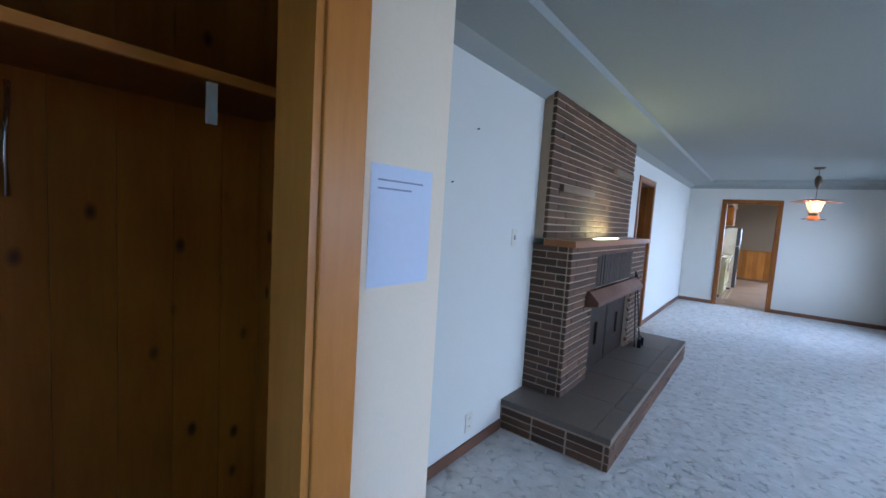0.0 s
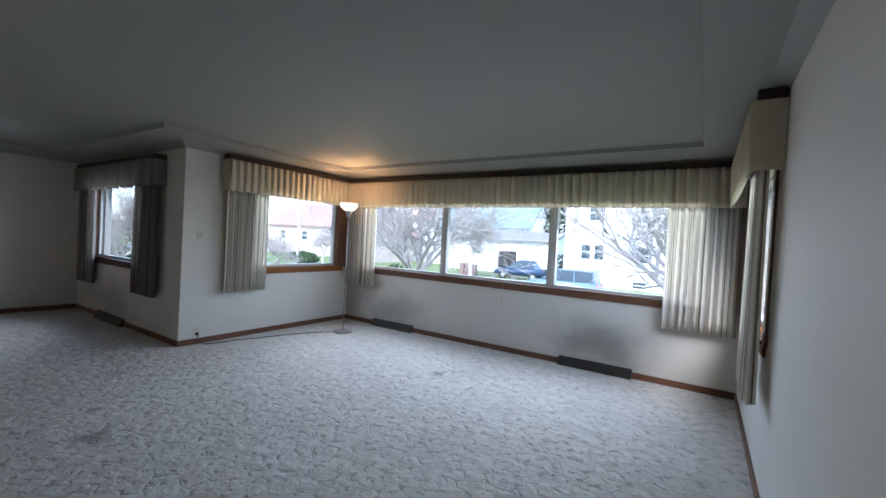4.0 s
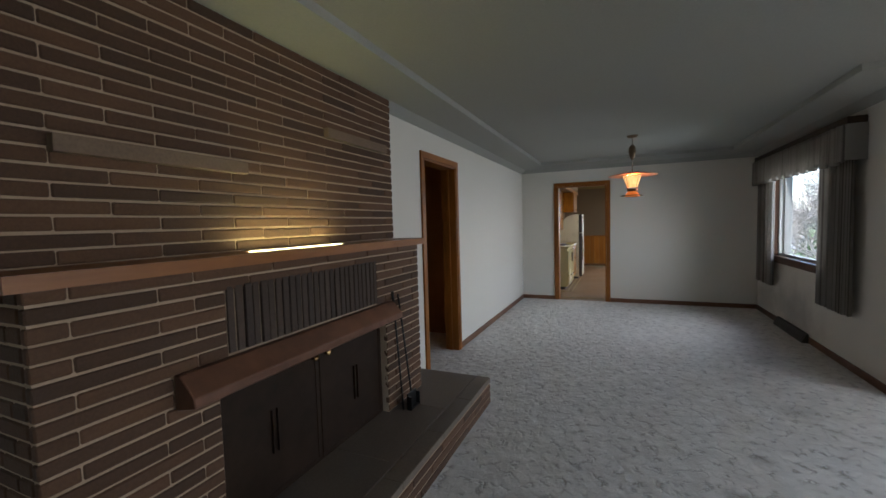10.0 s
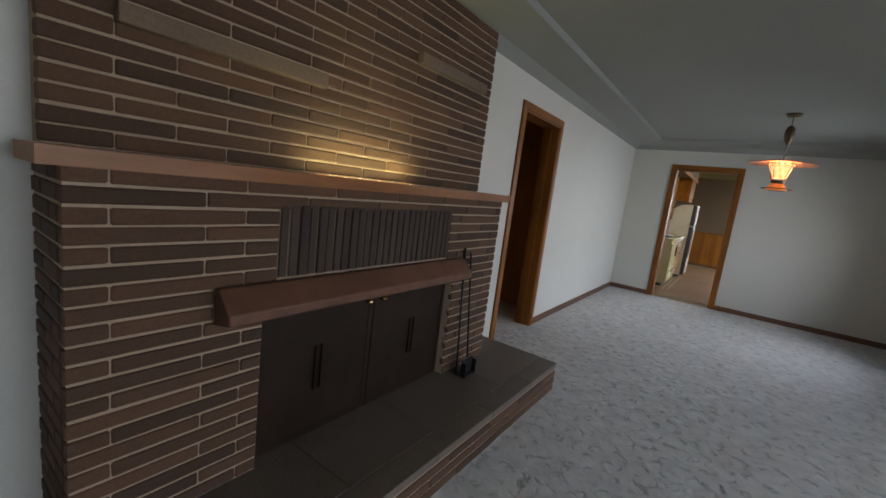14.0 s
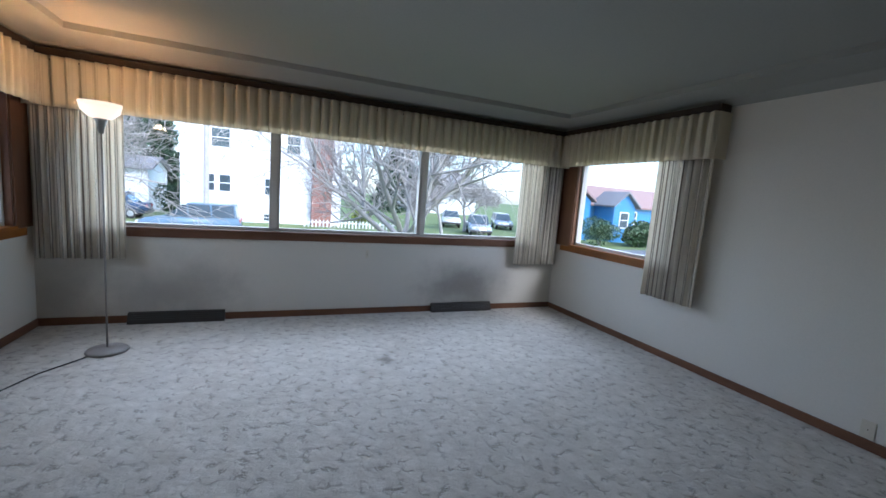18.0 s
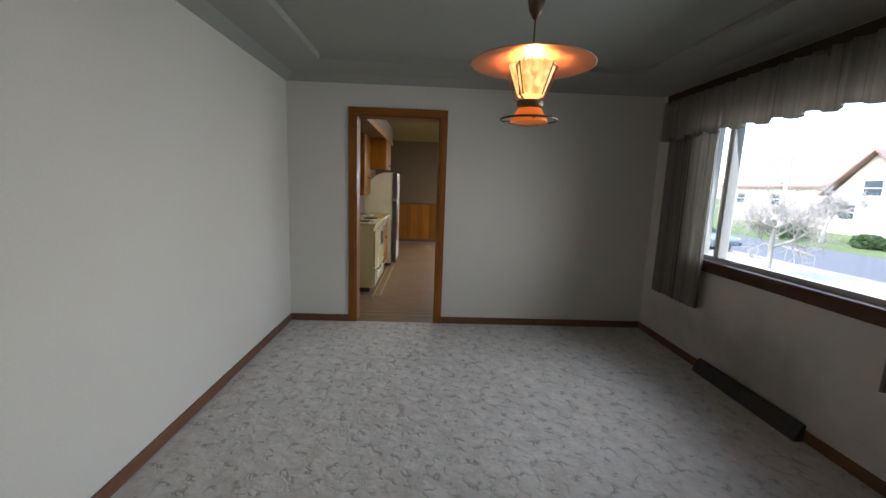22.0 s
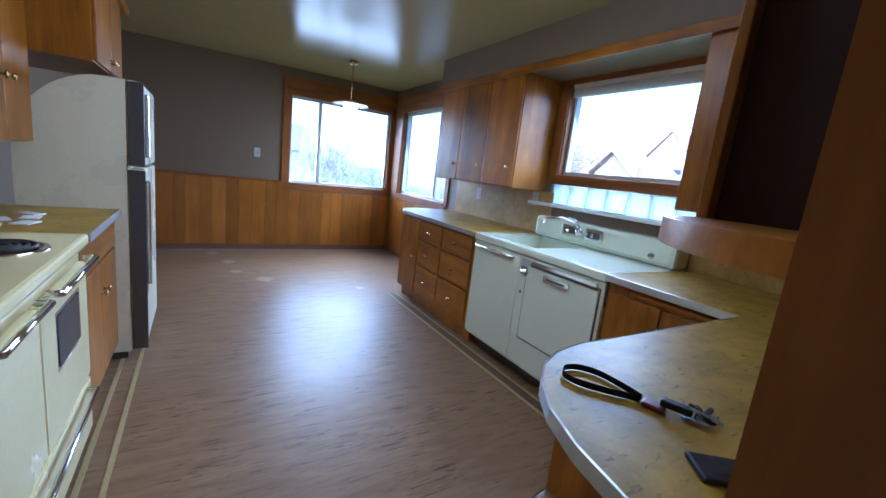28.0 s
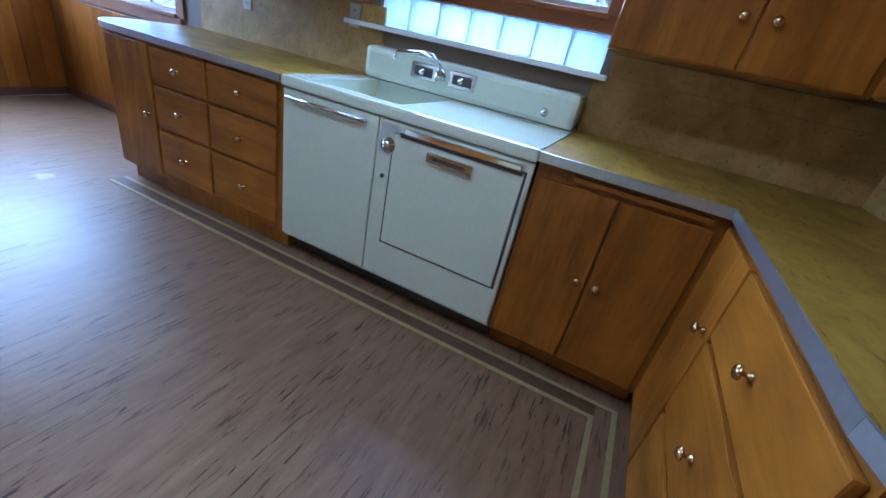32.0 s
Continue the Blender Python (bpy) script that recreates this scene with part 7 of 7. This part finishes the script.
bare_tree("low spreading bare tree beyond the side street", (-23.5, 6.4, GZ), 6.0, 1.0, 43, 5, levels=3, thin=0.011)
bare_tree("bare tree near the corner of the house", (-11.0, 3.6, GZ), 6.5, 1.0, 27, 1, thin=0.006)
bare_tree("tall bare tree behind the parked car", (-11.0, 27.0, GZ), 8.5, 0.9, 31, 1)
bare_tree("tall bare tree along the far street", (17.5, 31.0, GZ), 8.0, 0.95, 33, 1, thin=0.013)
bare_tree("tall bare tree with dense twigs along the far street", (12.5, 24.0, GZ), 7.0, 1.0, 37, 1)
bare_tree("tall bare tree along the far street", (25.0, 45.0, GZ), 9.0, 0.95, 35, 1, thin=0.016)
bare_tree("bare tree with pale twigs before the brown-roofed house", (-25.5, 24.0, GZ), 6.5, 2.1, 39, 1, levels=4, thin=0.013)


def leafy(name, label, cat, at, size, material, n, seed, group="shrubs", leaf=0.09, stemmed=False, cone=False):
    """A bush of many small leaf clumps round an uneven body."""
    rnd = random.Random(seed)
    t = thing(name, label, cat, at, group)
    verts, faces = [], []
    lobes = [(rnd.uniform(-0.35, 0.35), rnd.uniform(-0.35, 0.35), rnd.uniform(0.3, 0.75), rnd.uniform(0.4, 0.6)) for _ in range(6)]
    for i in range(n):
        if cone:
            h = rnd.random() ** 0.8
            a, r = rnd.uniform(0, 2 * math.pi), (1 - h) * 0.5 * rnd.uniform(0.5, 1.05) + 0.02
            c = Vector((r * math.cos(a) * size[0], r * math.sin(a) * size[1], h * size[2]))
        else:
            lx, ly, lz, lr = rnd.choice(lobes)
            dv = Vector((rnd.gauss(0, 1), rnd.gauss(0, 1), rnd.gauss(0, 1))).normalized() * lr * rnd.uniform(0.75, 1.05)
            c = Vector(((lx + dv.x * 0.8) * size[0] * 0.6, (ly + dv.y * 0.8) * size[1] * 0.6, max(0.03, (lz + dv.z * 0.7)) * size[2] * 0.75))
        u = Vector((rnd.gauss(0, 1), rnd.gauss(0, 1), rnd.gauss(0, 1))).normalized()
        w = u.orthogonal().normalized()
        q = u.cross(w)
        s = leaf * rnd.uniform(0.6, 1.5)
        k = len(verts)
        verts += [c + w * s, c + q * s * 0.5, c - w * s * 0.8, c - q * s * 0.5]
        faces.append((k, k + 1, k + 2, k + 3))
    me = bpy.data.meshes.new("foliage")
    me.from_pydata([tuple(v) for v in verts], [], faces)
    me.materials.append(material)
    ob = new("foliage", me)
    ob.parent = t
    st = bmesh.new()
    for k in range(3 if not cone else 1):
        a = 2.1 * k
        tube(st, [(at[0], at[1], at[2]), (at[0] + 0.15 * size[0] * math.cos(a) * (0 if cone else 1), at[1] + 0.15 * size[1] * math.sin(a) * (0 if cone else 1), at[2] + size[2] * (0.95 if cone else 0.5))], [0.04 + 0.01 * size[2], 0.015], 6)
    part("stem", st, M_BARK, t)
    return t


leafy("hedge", "low clipped evergreen hedge across the side street", "hedge", (-27.2, 23.2, GZ), (4.0, 2.4, 1.5), M_HEDGE, 2600, 1)
leafy("hedge", "low clipped evergreen hedge across the side street", "hedge", (-29.5, 25.0, GZ), (4.5, 2.4, 1.5), M_HEDGE, 2600, 2)
leafy("hedge", "low clipped evergreen hedge across the side street", "hedge", (-33.0, 11.0, GZ), (3.5, 2.4, 1.5), M_HEDGE, 2200, 3)
leafy("hedge", "low rounded evergreen hedge on the lawn by the side street", "hedge", (-22.6, 24.2, GZ), (3.2, 1.6, 1.1), M_HEDGE, 2400, 51)
leafy("hedge", "low rounded evergreen hedge on the lawn by the side street", "hedge", (-16.6, 23.8, GZ), (2.6, 1.6, 1.0), M_HEDGE, 2000, 52)
leafy("shrub", "dense evergreen shrub before the blue house", "shrub", (26.5, 24.0, GZ), (5.0, 3.6, 2.8), M_HEDGE, 2600, 4)
leafy("shrub", "spiky evergreen shrub before the blue house", "shrub", (30.6, 23.6, GZ), (4.6, 3.4, 2.7), M_HEDGE, 2400, 5, leaf=0.2)
leafy("shrub", "green shrub beyond the nook window", "shrub", (-28.0, -5.2, GZ), (3.4, 2.6, 2.3), M_HEDGE, 2000, 6)
leafy("shrub", "low green shrub beyond the nook window", "shrub", (-26.8, 1.2, GZ), (2.6, 2.2, 1.5), M_HEDGE, 1600, 7)
leafy("shrub", "low green shrub beyond the nook window", "shrub", (-26.9, 6.6, GZ), (2.6, 2.2, 1.4), M_HEDGE, 1600, 8)
leafy("shrub", "dark shrub beside the white house", "shrub", (-5.6, 35.0, GZ), (2.6, 2.4, 3.2), M_FIR, 1600, 9)
leafy("shrub", "yellow-green shrub at the white house corner", "shrub", (7.6, 28.6, -1.2), (1.8, 1.8, 1.7), plain("yellow_shrub", (0.2, 0.24, 0.04), 0.8, relief=0), 1200, 10)
leafy("fir_tree", "dark evergreen tree behind the houses", "tree", (-11.0, 50.0, GZ), (9.0, 9.0, 17.0), M_FIR, 5200, 11, "evergreens", 0.45, cone=True)
leafy("fir_tree", "dark evergreen tree behind the houses", "tree", (-17.0, 54.0, GZ), (8.0, 8.0, 14.0), M_FIR, 4200, 12, "evergreens", 0.45, cone=True)
leafy("fir_tree", "dark evergreen tree beside the entry", "tree", (14.5, 5.2, GZ), (2.6, 2.6, 7.0), M_FIR, 4200, 13, "evergreens", 0.22, cone=True)
leafy("fir_tree", "dark evergreen tree down the far street", "tree", (20.0, 62.0, GZ), (9.0, 9.0, 13.0), M_FIR, 3600, 14, "evergreens", 0.45, cone=True)


def gable_house(label, x0, x1, y0, y1, wall_h, roof_h, wall_m, roof_m, along="x", wins=(), trim=M_WPAINT, base=GZ, eave=0.35):
    """A house with real wall, gabled roof, framed windows on the faces given."""
    h = thing("house", label, "house", ((x0 + x1) / 2, (y0 + y1) / 2, base), "neighbouring houses")
    z1 = base + wall_h
    b = block(x0, x1, y0, y1, base, z1)
    if along == "x":
        ym = (y0 + y1) / 2
        for x in (x0, x1):
            b.faces.new([b.verts.new(p) for p in ((x, y0, z1), (x, y1, z1), (x, ym, z1 + roof_h))])
    else:
        xm = (x0 + x1) / 2
        for y in (y0, y1):
            b.faces.new([b.verts.new(p) for p in ((x0, y, z1), (x1, y, z1), (xm, y, z1 + roof_h))])
    part("wall", b, wall_m, h)
    for s in (0, 1):
        r = bmesh.new()
        if along == "x":
            ye = (y0 - eave) if s == 0 else (y1 + eave)
            q = [(x0 - eave, ye, z1 - 0.12), (x1 + eave, ye, z1 - 0.12), (x1 + eave, (y0 + y1) / 2, z1 + roof_h), (x0 - eave, (y0 + y1) / 2, z1 + roof_h)]
        else:
            xe = (x0 - eave) if s == 0 else (x1 + eave)
            q = [(xe, y0 - eave, z1 - 0.12), (xe, y1 + eave, z1 - 0.12), ((x0 + x1) / 2, y1 + eave, z1 + roof_h), ((x0 + x1) / 2, y0 - eave, z1 + roof_h)]
        vs = [r.verts.new(p) for p in q] + [r.verts.new((p[0], p[1], p[2] + 0.16)) for p in q]
        for f in ((0, 1, 2, 3), (4, 5, 6, 7), (0, 1, 5, 4), (1, 2, 6, 5), (2, 3, 7, 6), (3, 0, 4, 7)):
            r.faces.new([vs[i] for i in f])
        bmesh.ops.recalc_face_normals(r, faces=r.faces)
        part("roof", r, roof_m, h)
    for face, a0, a1, w0, w1 in wins:
        if face in "ns":
            y, o = (y1, 1) if face == "n" else (y0, -1)
            f = lambda a, d, z: (a, y + o * d, z)
        else:
            x, o = (x1, 1) if face == "e" else (x0, -1)
            f = lambda a, d, z: (x + o * d, a, z)
        w = part("window", mblock(f, a0 - 0.1, a1 + 0.1, 0.0, 0.05, w0 - 0.1, w1 + 0.1, bevel=0.01), trim, h)
        am, zm = (a0 + a1) / 2, (w0 + w1) / 2
        part("pane", mblock(f, a0, a1, 0.05, 0.056, w0, zm - 0.03), M_CARGLASS, w)
        part("pane", mblock(f, a0, a1, 0.05, 0.056, zm + 0.03, w1), M_CARGLASS, w)
    return h


gable_house("white two-storey house with small windows across the street", -3.6, 6.1, 27.6, 37, 7.4, 2.6, M_SIDING, M_GREYROOF, "x",
            (("s", -2.35, -1.75, 0.75, 1.75), ("s", -1.45, -0.85, 0.75, 1.75), ("s", 1.2, 2.0, 0.7, 1.7), ("s", 2.5, 3.3, 3.5, 4.6), ("s", -1.9, -0.9, 3.5, 4.6), ("s", 1.15, 1.95, -1.02, -0.62), ("s", -2.2, -1.4, -1.02, -0.62)))
chim = thing("chimney", "red brick chimney on the white house front", "chimney", (4.75, 27.3, GZ))
part("stack", block(4.1, 5.4, 26.95, 27.58, GZ, 9.4, 0.03), M_CHIM, chim)
part("cap", block(4.05, 5.45, 26.9, 27.63, 9.4, 9.55, 0.02), M_CONC, chim)
gable_house("long low white garage with a dark open bay", -20.0, -7.5, 37.0, 43, 3.4, 0.9, M_SIDING, M_GREYROOF, "x", (("s", -16.6, -15.4, 0.3, 1.2),))
bay = thing("garage_door", "dark panel standing in for the shaded open garage bay", "garage door", (-12.2, 36.97, GZ))
# solid dark slab in place of the shade inside the open bay
part("opening", block(-13.2, -11.2, 36.9, 36.99, GZ, GZ + 2.3, 0.02), M_SLOT, bay)
gable_house("blue house with white trimmed windows across the street", 25.2, 28.6, 27.8, 33, 3.6, 1.3, M_BLUESIDE, M_PINKROOF, "y", (("s", 26.9, 27.8, 0.2, 1.5),))
gable_house("long blue house with a brown roof", 29.6, 44.0, 29.0, 37, 3.3, 1.9, M_BLUESIDE, M_PINKROOF, "x", (("s", 34.5, 35.6, 0.2, 1.3), ("s", 38.2, 39.3, 0.2, 1.3)))
gable_house("blue gabled porch with white trim before the blue house", 30.1, 32.6, 26.4, 28.9, 3.3, 1.2, M_BLUESIDE, M_GREYROOF, "y", (("s", 30.9, 31.8, -0.1, 1.2),))
gable_house("brown-roofed house behind bare trees", -52, -37.5, 36, 46, 4.1, 3.5, M_TANSIDE, M_PINKROOF, "x", (("s", -49, -47.8, 0.6, 1.8), ("s", -44, -42.8, 0.6, 1.8)))
gable_house("pale gabled cottage with white trim", -34.3, -27.3, 33, 41, 3.3, 3.5, M_TANSIDE, M_PINKROOF, "y", (("s", -31.6, -30.2, 1.8, 3.0), ("s", -33.3, -32.0, -0.2, 1.0)), eave=0.6)
gable_house("tall cream gabled house behind the hedges", -34.8, -26.8, 42, 50, 5.6, 4.5, M_SIDING, M_PINKROOF, "y", (("s", -30.0, -29.0, 3.4, 4.6),))
gable_house("pale neighbouring house with a grey-green roof", -25.5, -12.0, 42, 50, 4.9, 3.4, M_SIDING, M_TEALROOF, "x", (("s", -23, -22, 1.6, 2.6), ("s", -18.6, -17.6, 1.6, 2.6)))
gable_house("grey-roofed house far behind the nook trees", -62, -50, -6, 8, 3.4, 3.0, M_TANSIDE, M_GREYROOF, "y", (("e", -3, -1.6, 0.6, 2.0), ("e", 3, 4.4, 0.6, 2.0)))
gable_house("white house at the end of the far street", 24, 36, 66, 76, 4.6, 3.0, M_SIDING, M_GREYROOF, "x", (("s", 26, 27.2, 1.2, 2.6), ("s", 31, 32.2, 1.2, 2.6)))


def car(label, at, heading, paint, wagon=True):
    """A parked car: shaped body, glasshouse, wheels with tyre and rim, lamps, bumpers."""
    c = thing("car", label, "car", at, "parked cars")
    def place(bm):
        bmesh.ops.transform(bm, matrix=pose(*at, 0, 0, heading), verts=bm.verts)
        return bm
    Wd = 0.86
    prof = [(-2.2, 0.35), (-2.2, 0.95), (-2.05, 1.02), (0.55, 1.02), (1.0, 0.98), (1.95, 0.84), (2.15, 0.7), (2.2, 0.35)]
    b = bmesh.new()
    v = [[b.verts.new((x, s * Wd, z)) for x, z in prof] for s in (-1, 1)]
    n = len(prof)
    for k in range(n):
        b.faces.new((v[0][k], v[0][(k + 1) % n], v[1][(k + 1) % n], v[1][k]))
    b.faces.new(v[0]), b.faces.new(v[1])
    bmesh.ops.recalc_face_normals(b, faces=b.faces)
    bmesh.ops.bevel(b, geom=list(b.edges), offset=0.07, segments=2, affect="EDGES")
    part("body", place(b), paint, c, "", True)
    roof = [(-2.1 if wagon else -1.6, 1.02), (-1.95 if wagon else -1.0, 1.60), (0.0, 1.63), (0.35, 1.56), (1.0, 1.0)]
    for nm, m, w0, w1, dz in (("glasshouse", M_CARGLASS, Wd - 0.06, Wd - 0.2, 0.0),):
        b = bmesh.new()
        v = [[b.verts.new((x, s * (w0 + (w1 - w0) * (z - 1.0) / 0.62), z + dz)) for x, z in roof] for s in (-1, 1)]
        n = len(roof)
        for k in range(n):
            b.faces.new((v[0][k], v[0][(k + 1) % n], v[1][(k + 1) % n], v[1][k]))
        b.faces.new(v[0]), b.faces.new(v[1])
        bmesh.ops.recalc_face_normals(b, faces=b.faces)
        part(nm, place(b), m, c)
    b = block(-1.96 if wagon else -1.05, 0.15, -Wd + 0.19, Wd - 0.19, 1.60, 1.67, 0.03)
    part("roof", place(b), paint, c)
    for x in ((-2.0, -0.95, 0.05) if wagon else (-1.2, -0.4)):
        for s in (-1, 1):
            bb = bmesh.new()
            cyl(bb, (x, s * (Wd - 0.055), 1.0), (x + 0.06, s * (Wd - 0.19), 1.62), 0.04, n=6)
            part("pillar", place(bb), paint, c)
    for x in (-1.35, 1.35):
        for s in (-1, 1):
            ty = part("wheel", place(cyl(bmesh.new(), (x, s * (Wd - 0.2), 0.33), (x, s * (Wd + 0.01), 0.33), 0.33, n=24)), M_TYRE, c)
            part("rim", place(cyl(bmesh.new(), (x, s * (Wd + 0.005), 0.33), (x, s * (Wd + 0.022), 0.33), 0.2, 0.17, n=20)), M_ALU, ty)
    for s in (-1, 1):
        part("tail_lamp", place(block(-2.23, -2.17, s * 0.62 - 0.13, s * 0.62 + 0.13, 0.78, 0.95, 0.02)), M_TAIL, c)
        part("headlight", place(block(2.1, 2.2, s * 0.6 - 0.16, s * 0.6 + 0.16, 0.62, 0.76, 0.02)), M_WPAINT, c)
    for x in (-2.22, 2.2):
        part("bumper", place(block(x - 0.08, x + 0.08, -Wd, Wd, 0.36, 0.54, 0.04)), M_BLACKTRIM, c)
    return c


car("blue-grey estate car parked across the street", (-2.0, 21.9, GZ + 0.014), 180, M_CARBLUE)
car("dark blue car parked behind the estate car", (-8.2, 31.0, GZ), 180, plain("deep_blue_paint", (0.03, 0.06, 0.12), 0.4, vary=0.05, relief=0, coat=0.1), False)
car("silver saloon parked down the street", (17.6, 28.5, GZ), 250, M_CARSILVER, False)
car("grey estate car parked down the street", (24.5, 36.5, GZ), 250, M_CARSILVER)
car("white car parked further down the street", (18.5, 36.5, GZ), 250, M_WPAINT, False)
car("silver car parked beyond the nook window", (-20.2, 11.5, GZ + 0.02), 92, M_CARSILVER, False)
for x in (-13.6, -13.0, -12.4):
    bn = thing("wheelie_bin", "brown wheeled rubbish bin by the garage", "bin", (x, 30.2, GZ), "bins")
    part("bin_body", block(x - 0.24, x + 0.24, 29.95, 30.45, GZ + 0.02, GZ + 0.95, 0.03), M_PINKROOF, bn)
    part("lid", block(x - 0.26, x + 0.26, 29.9, 30.5, GZ + 0.955, GZ + 1.02, 0.02), M_PINKROOF, bn)


def utility_pole(x, y):
    p = thing("utility_pole", "weathered wooden utility pole with crossarm", "pole", (x, y, GZ), "utility poles")
    part("post", cyl(bmesh.new(), (x, y, GZ), (x, y, 8.2), 0.14, 0.10, 12), M_BARK, p)
    part("crossarm", block(x - 1.1, x + 1.1, y - 0.06, y + 0.06, 7.4, 7.55, 0.01), M_BARK, p)
    for dx in (-0.95, -0.4, 0.4, 0.95):
        part("insulator", cyl(bmesh.new(), (x + dx, y, 7.55), (x + dx, y, 7.72), 0.04, n=8), M_SLOT, p)
    return p


utility_pole(-1.4, 21.9)
utility_pole(-27.2, 22.5)
utility_pole(-28.2, 33.0)
for k, (a, b) in enumerate((((-28.2, 33.0), (-1.4, 21.9)), ((-27.2, 22.5), (-28.2, 33.0)))):
    for dx in (-0.95, 0.4):
        pts = []
        for i in range(13):
            t = i / 12
            pts.append((a[0] + dx + (b[0] - a[0]) * t, a[1] + (b[1] - a[1]) * t, 7.72 - 1.1 * 4 * t * (1 - t)))
        solid("overhead_wire", tube(bmesh.new(), pts, 0.014, 4), M_SLOT, "thin black overhead wire between poles", "wire", "overhead wires")

# low picket fence before the white house
fence = thing("picket_fence", "low white picket fence along the lawn", "fence", (6.5, 26.2, -1.2))
for i in range(26):
    x = 3.6 + i * 0.24
    part("picket", block(x, x + 0.09, 26.2, 26.23, -1.2, -0.7, 0.01), M_WPAINT, fence)
part("rail", block(3.55, 9.9, 26.235, 26.27, -0.9, -0.83), M_WPAINT, fence)
# outer skin of this house, for the sides that face the garden
structure("foundation_main", block(KX - 0.1, 7.0, -B - 0.1, 0.1, GZ + 0.001, -0.125), M_CONC, "concrete foundation under the house", "foundation")
structure("foundation_bay", block(-0.1, W + 0.1, 0.102, D1 + 0.1, GZ + 0.001, -0.125), M_CONC, "concrete foundation under the bay", "foundation")
structure("eave", block(-0.6, 6.2, D1 + TH + 0.001, D1 + TH + 0.35, 2.45, 2.6), M_WPAINT, "painted eave over the front windows", "eave")
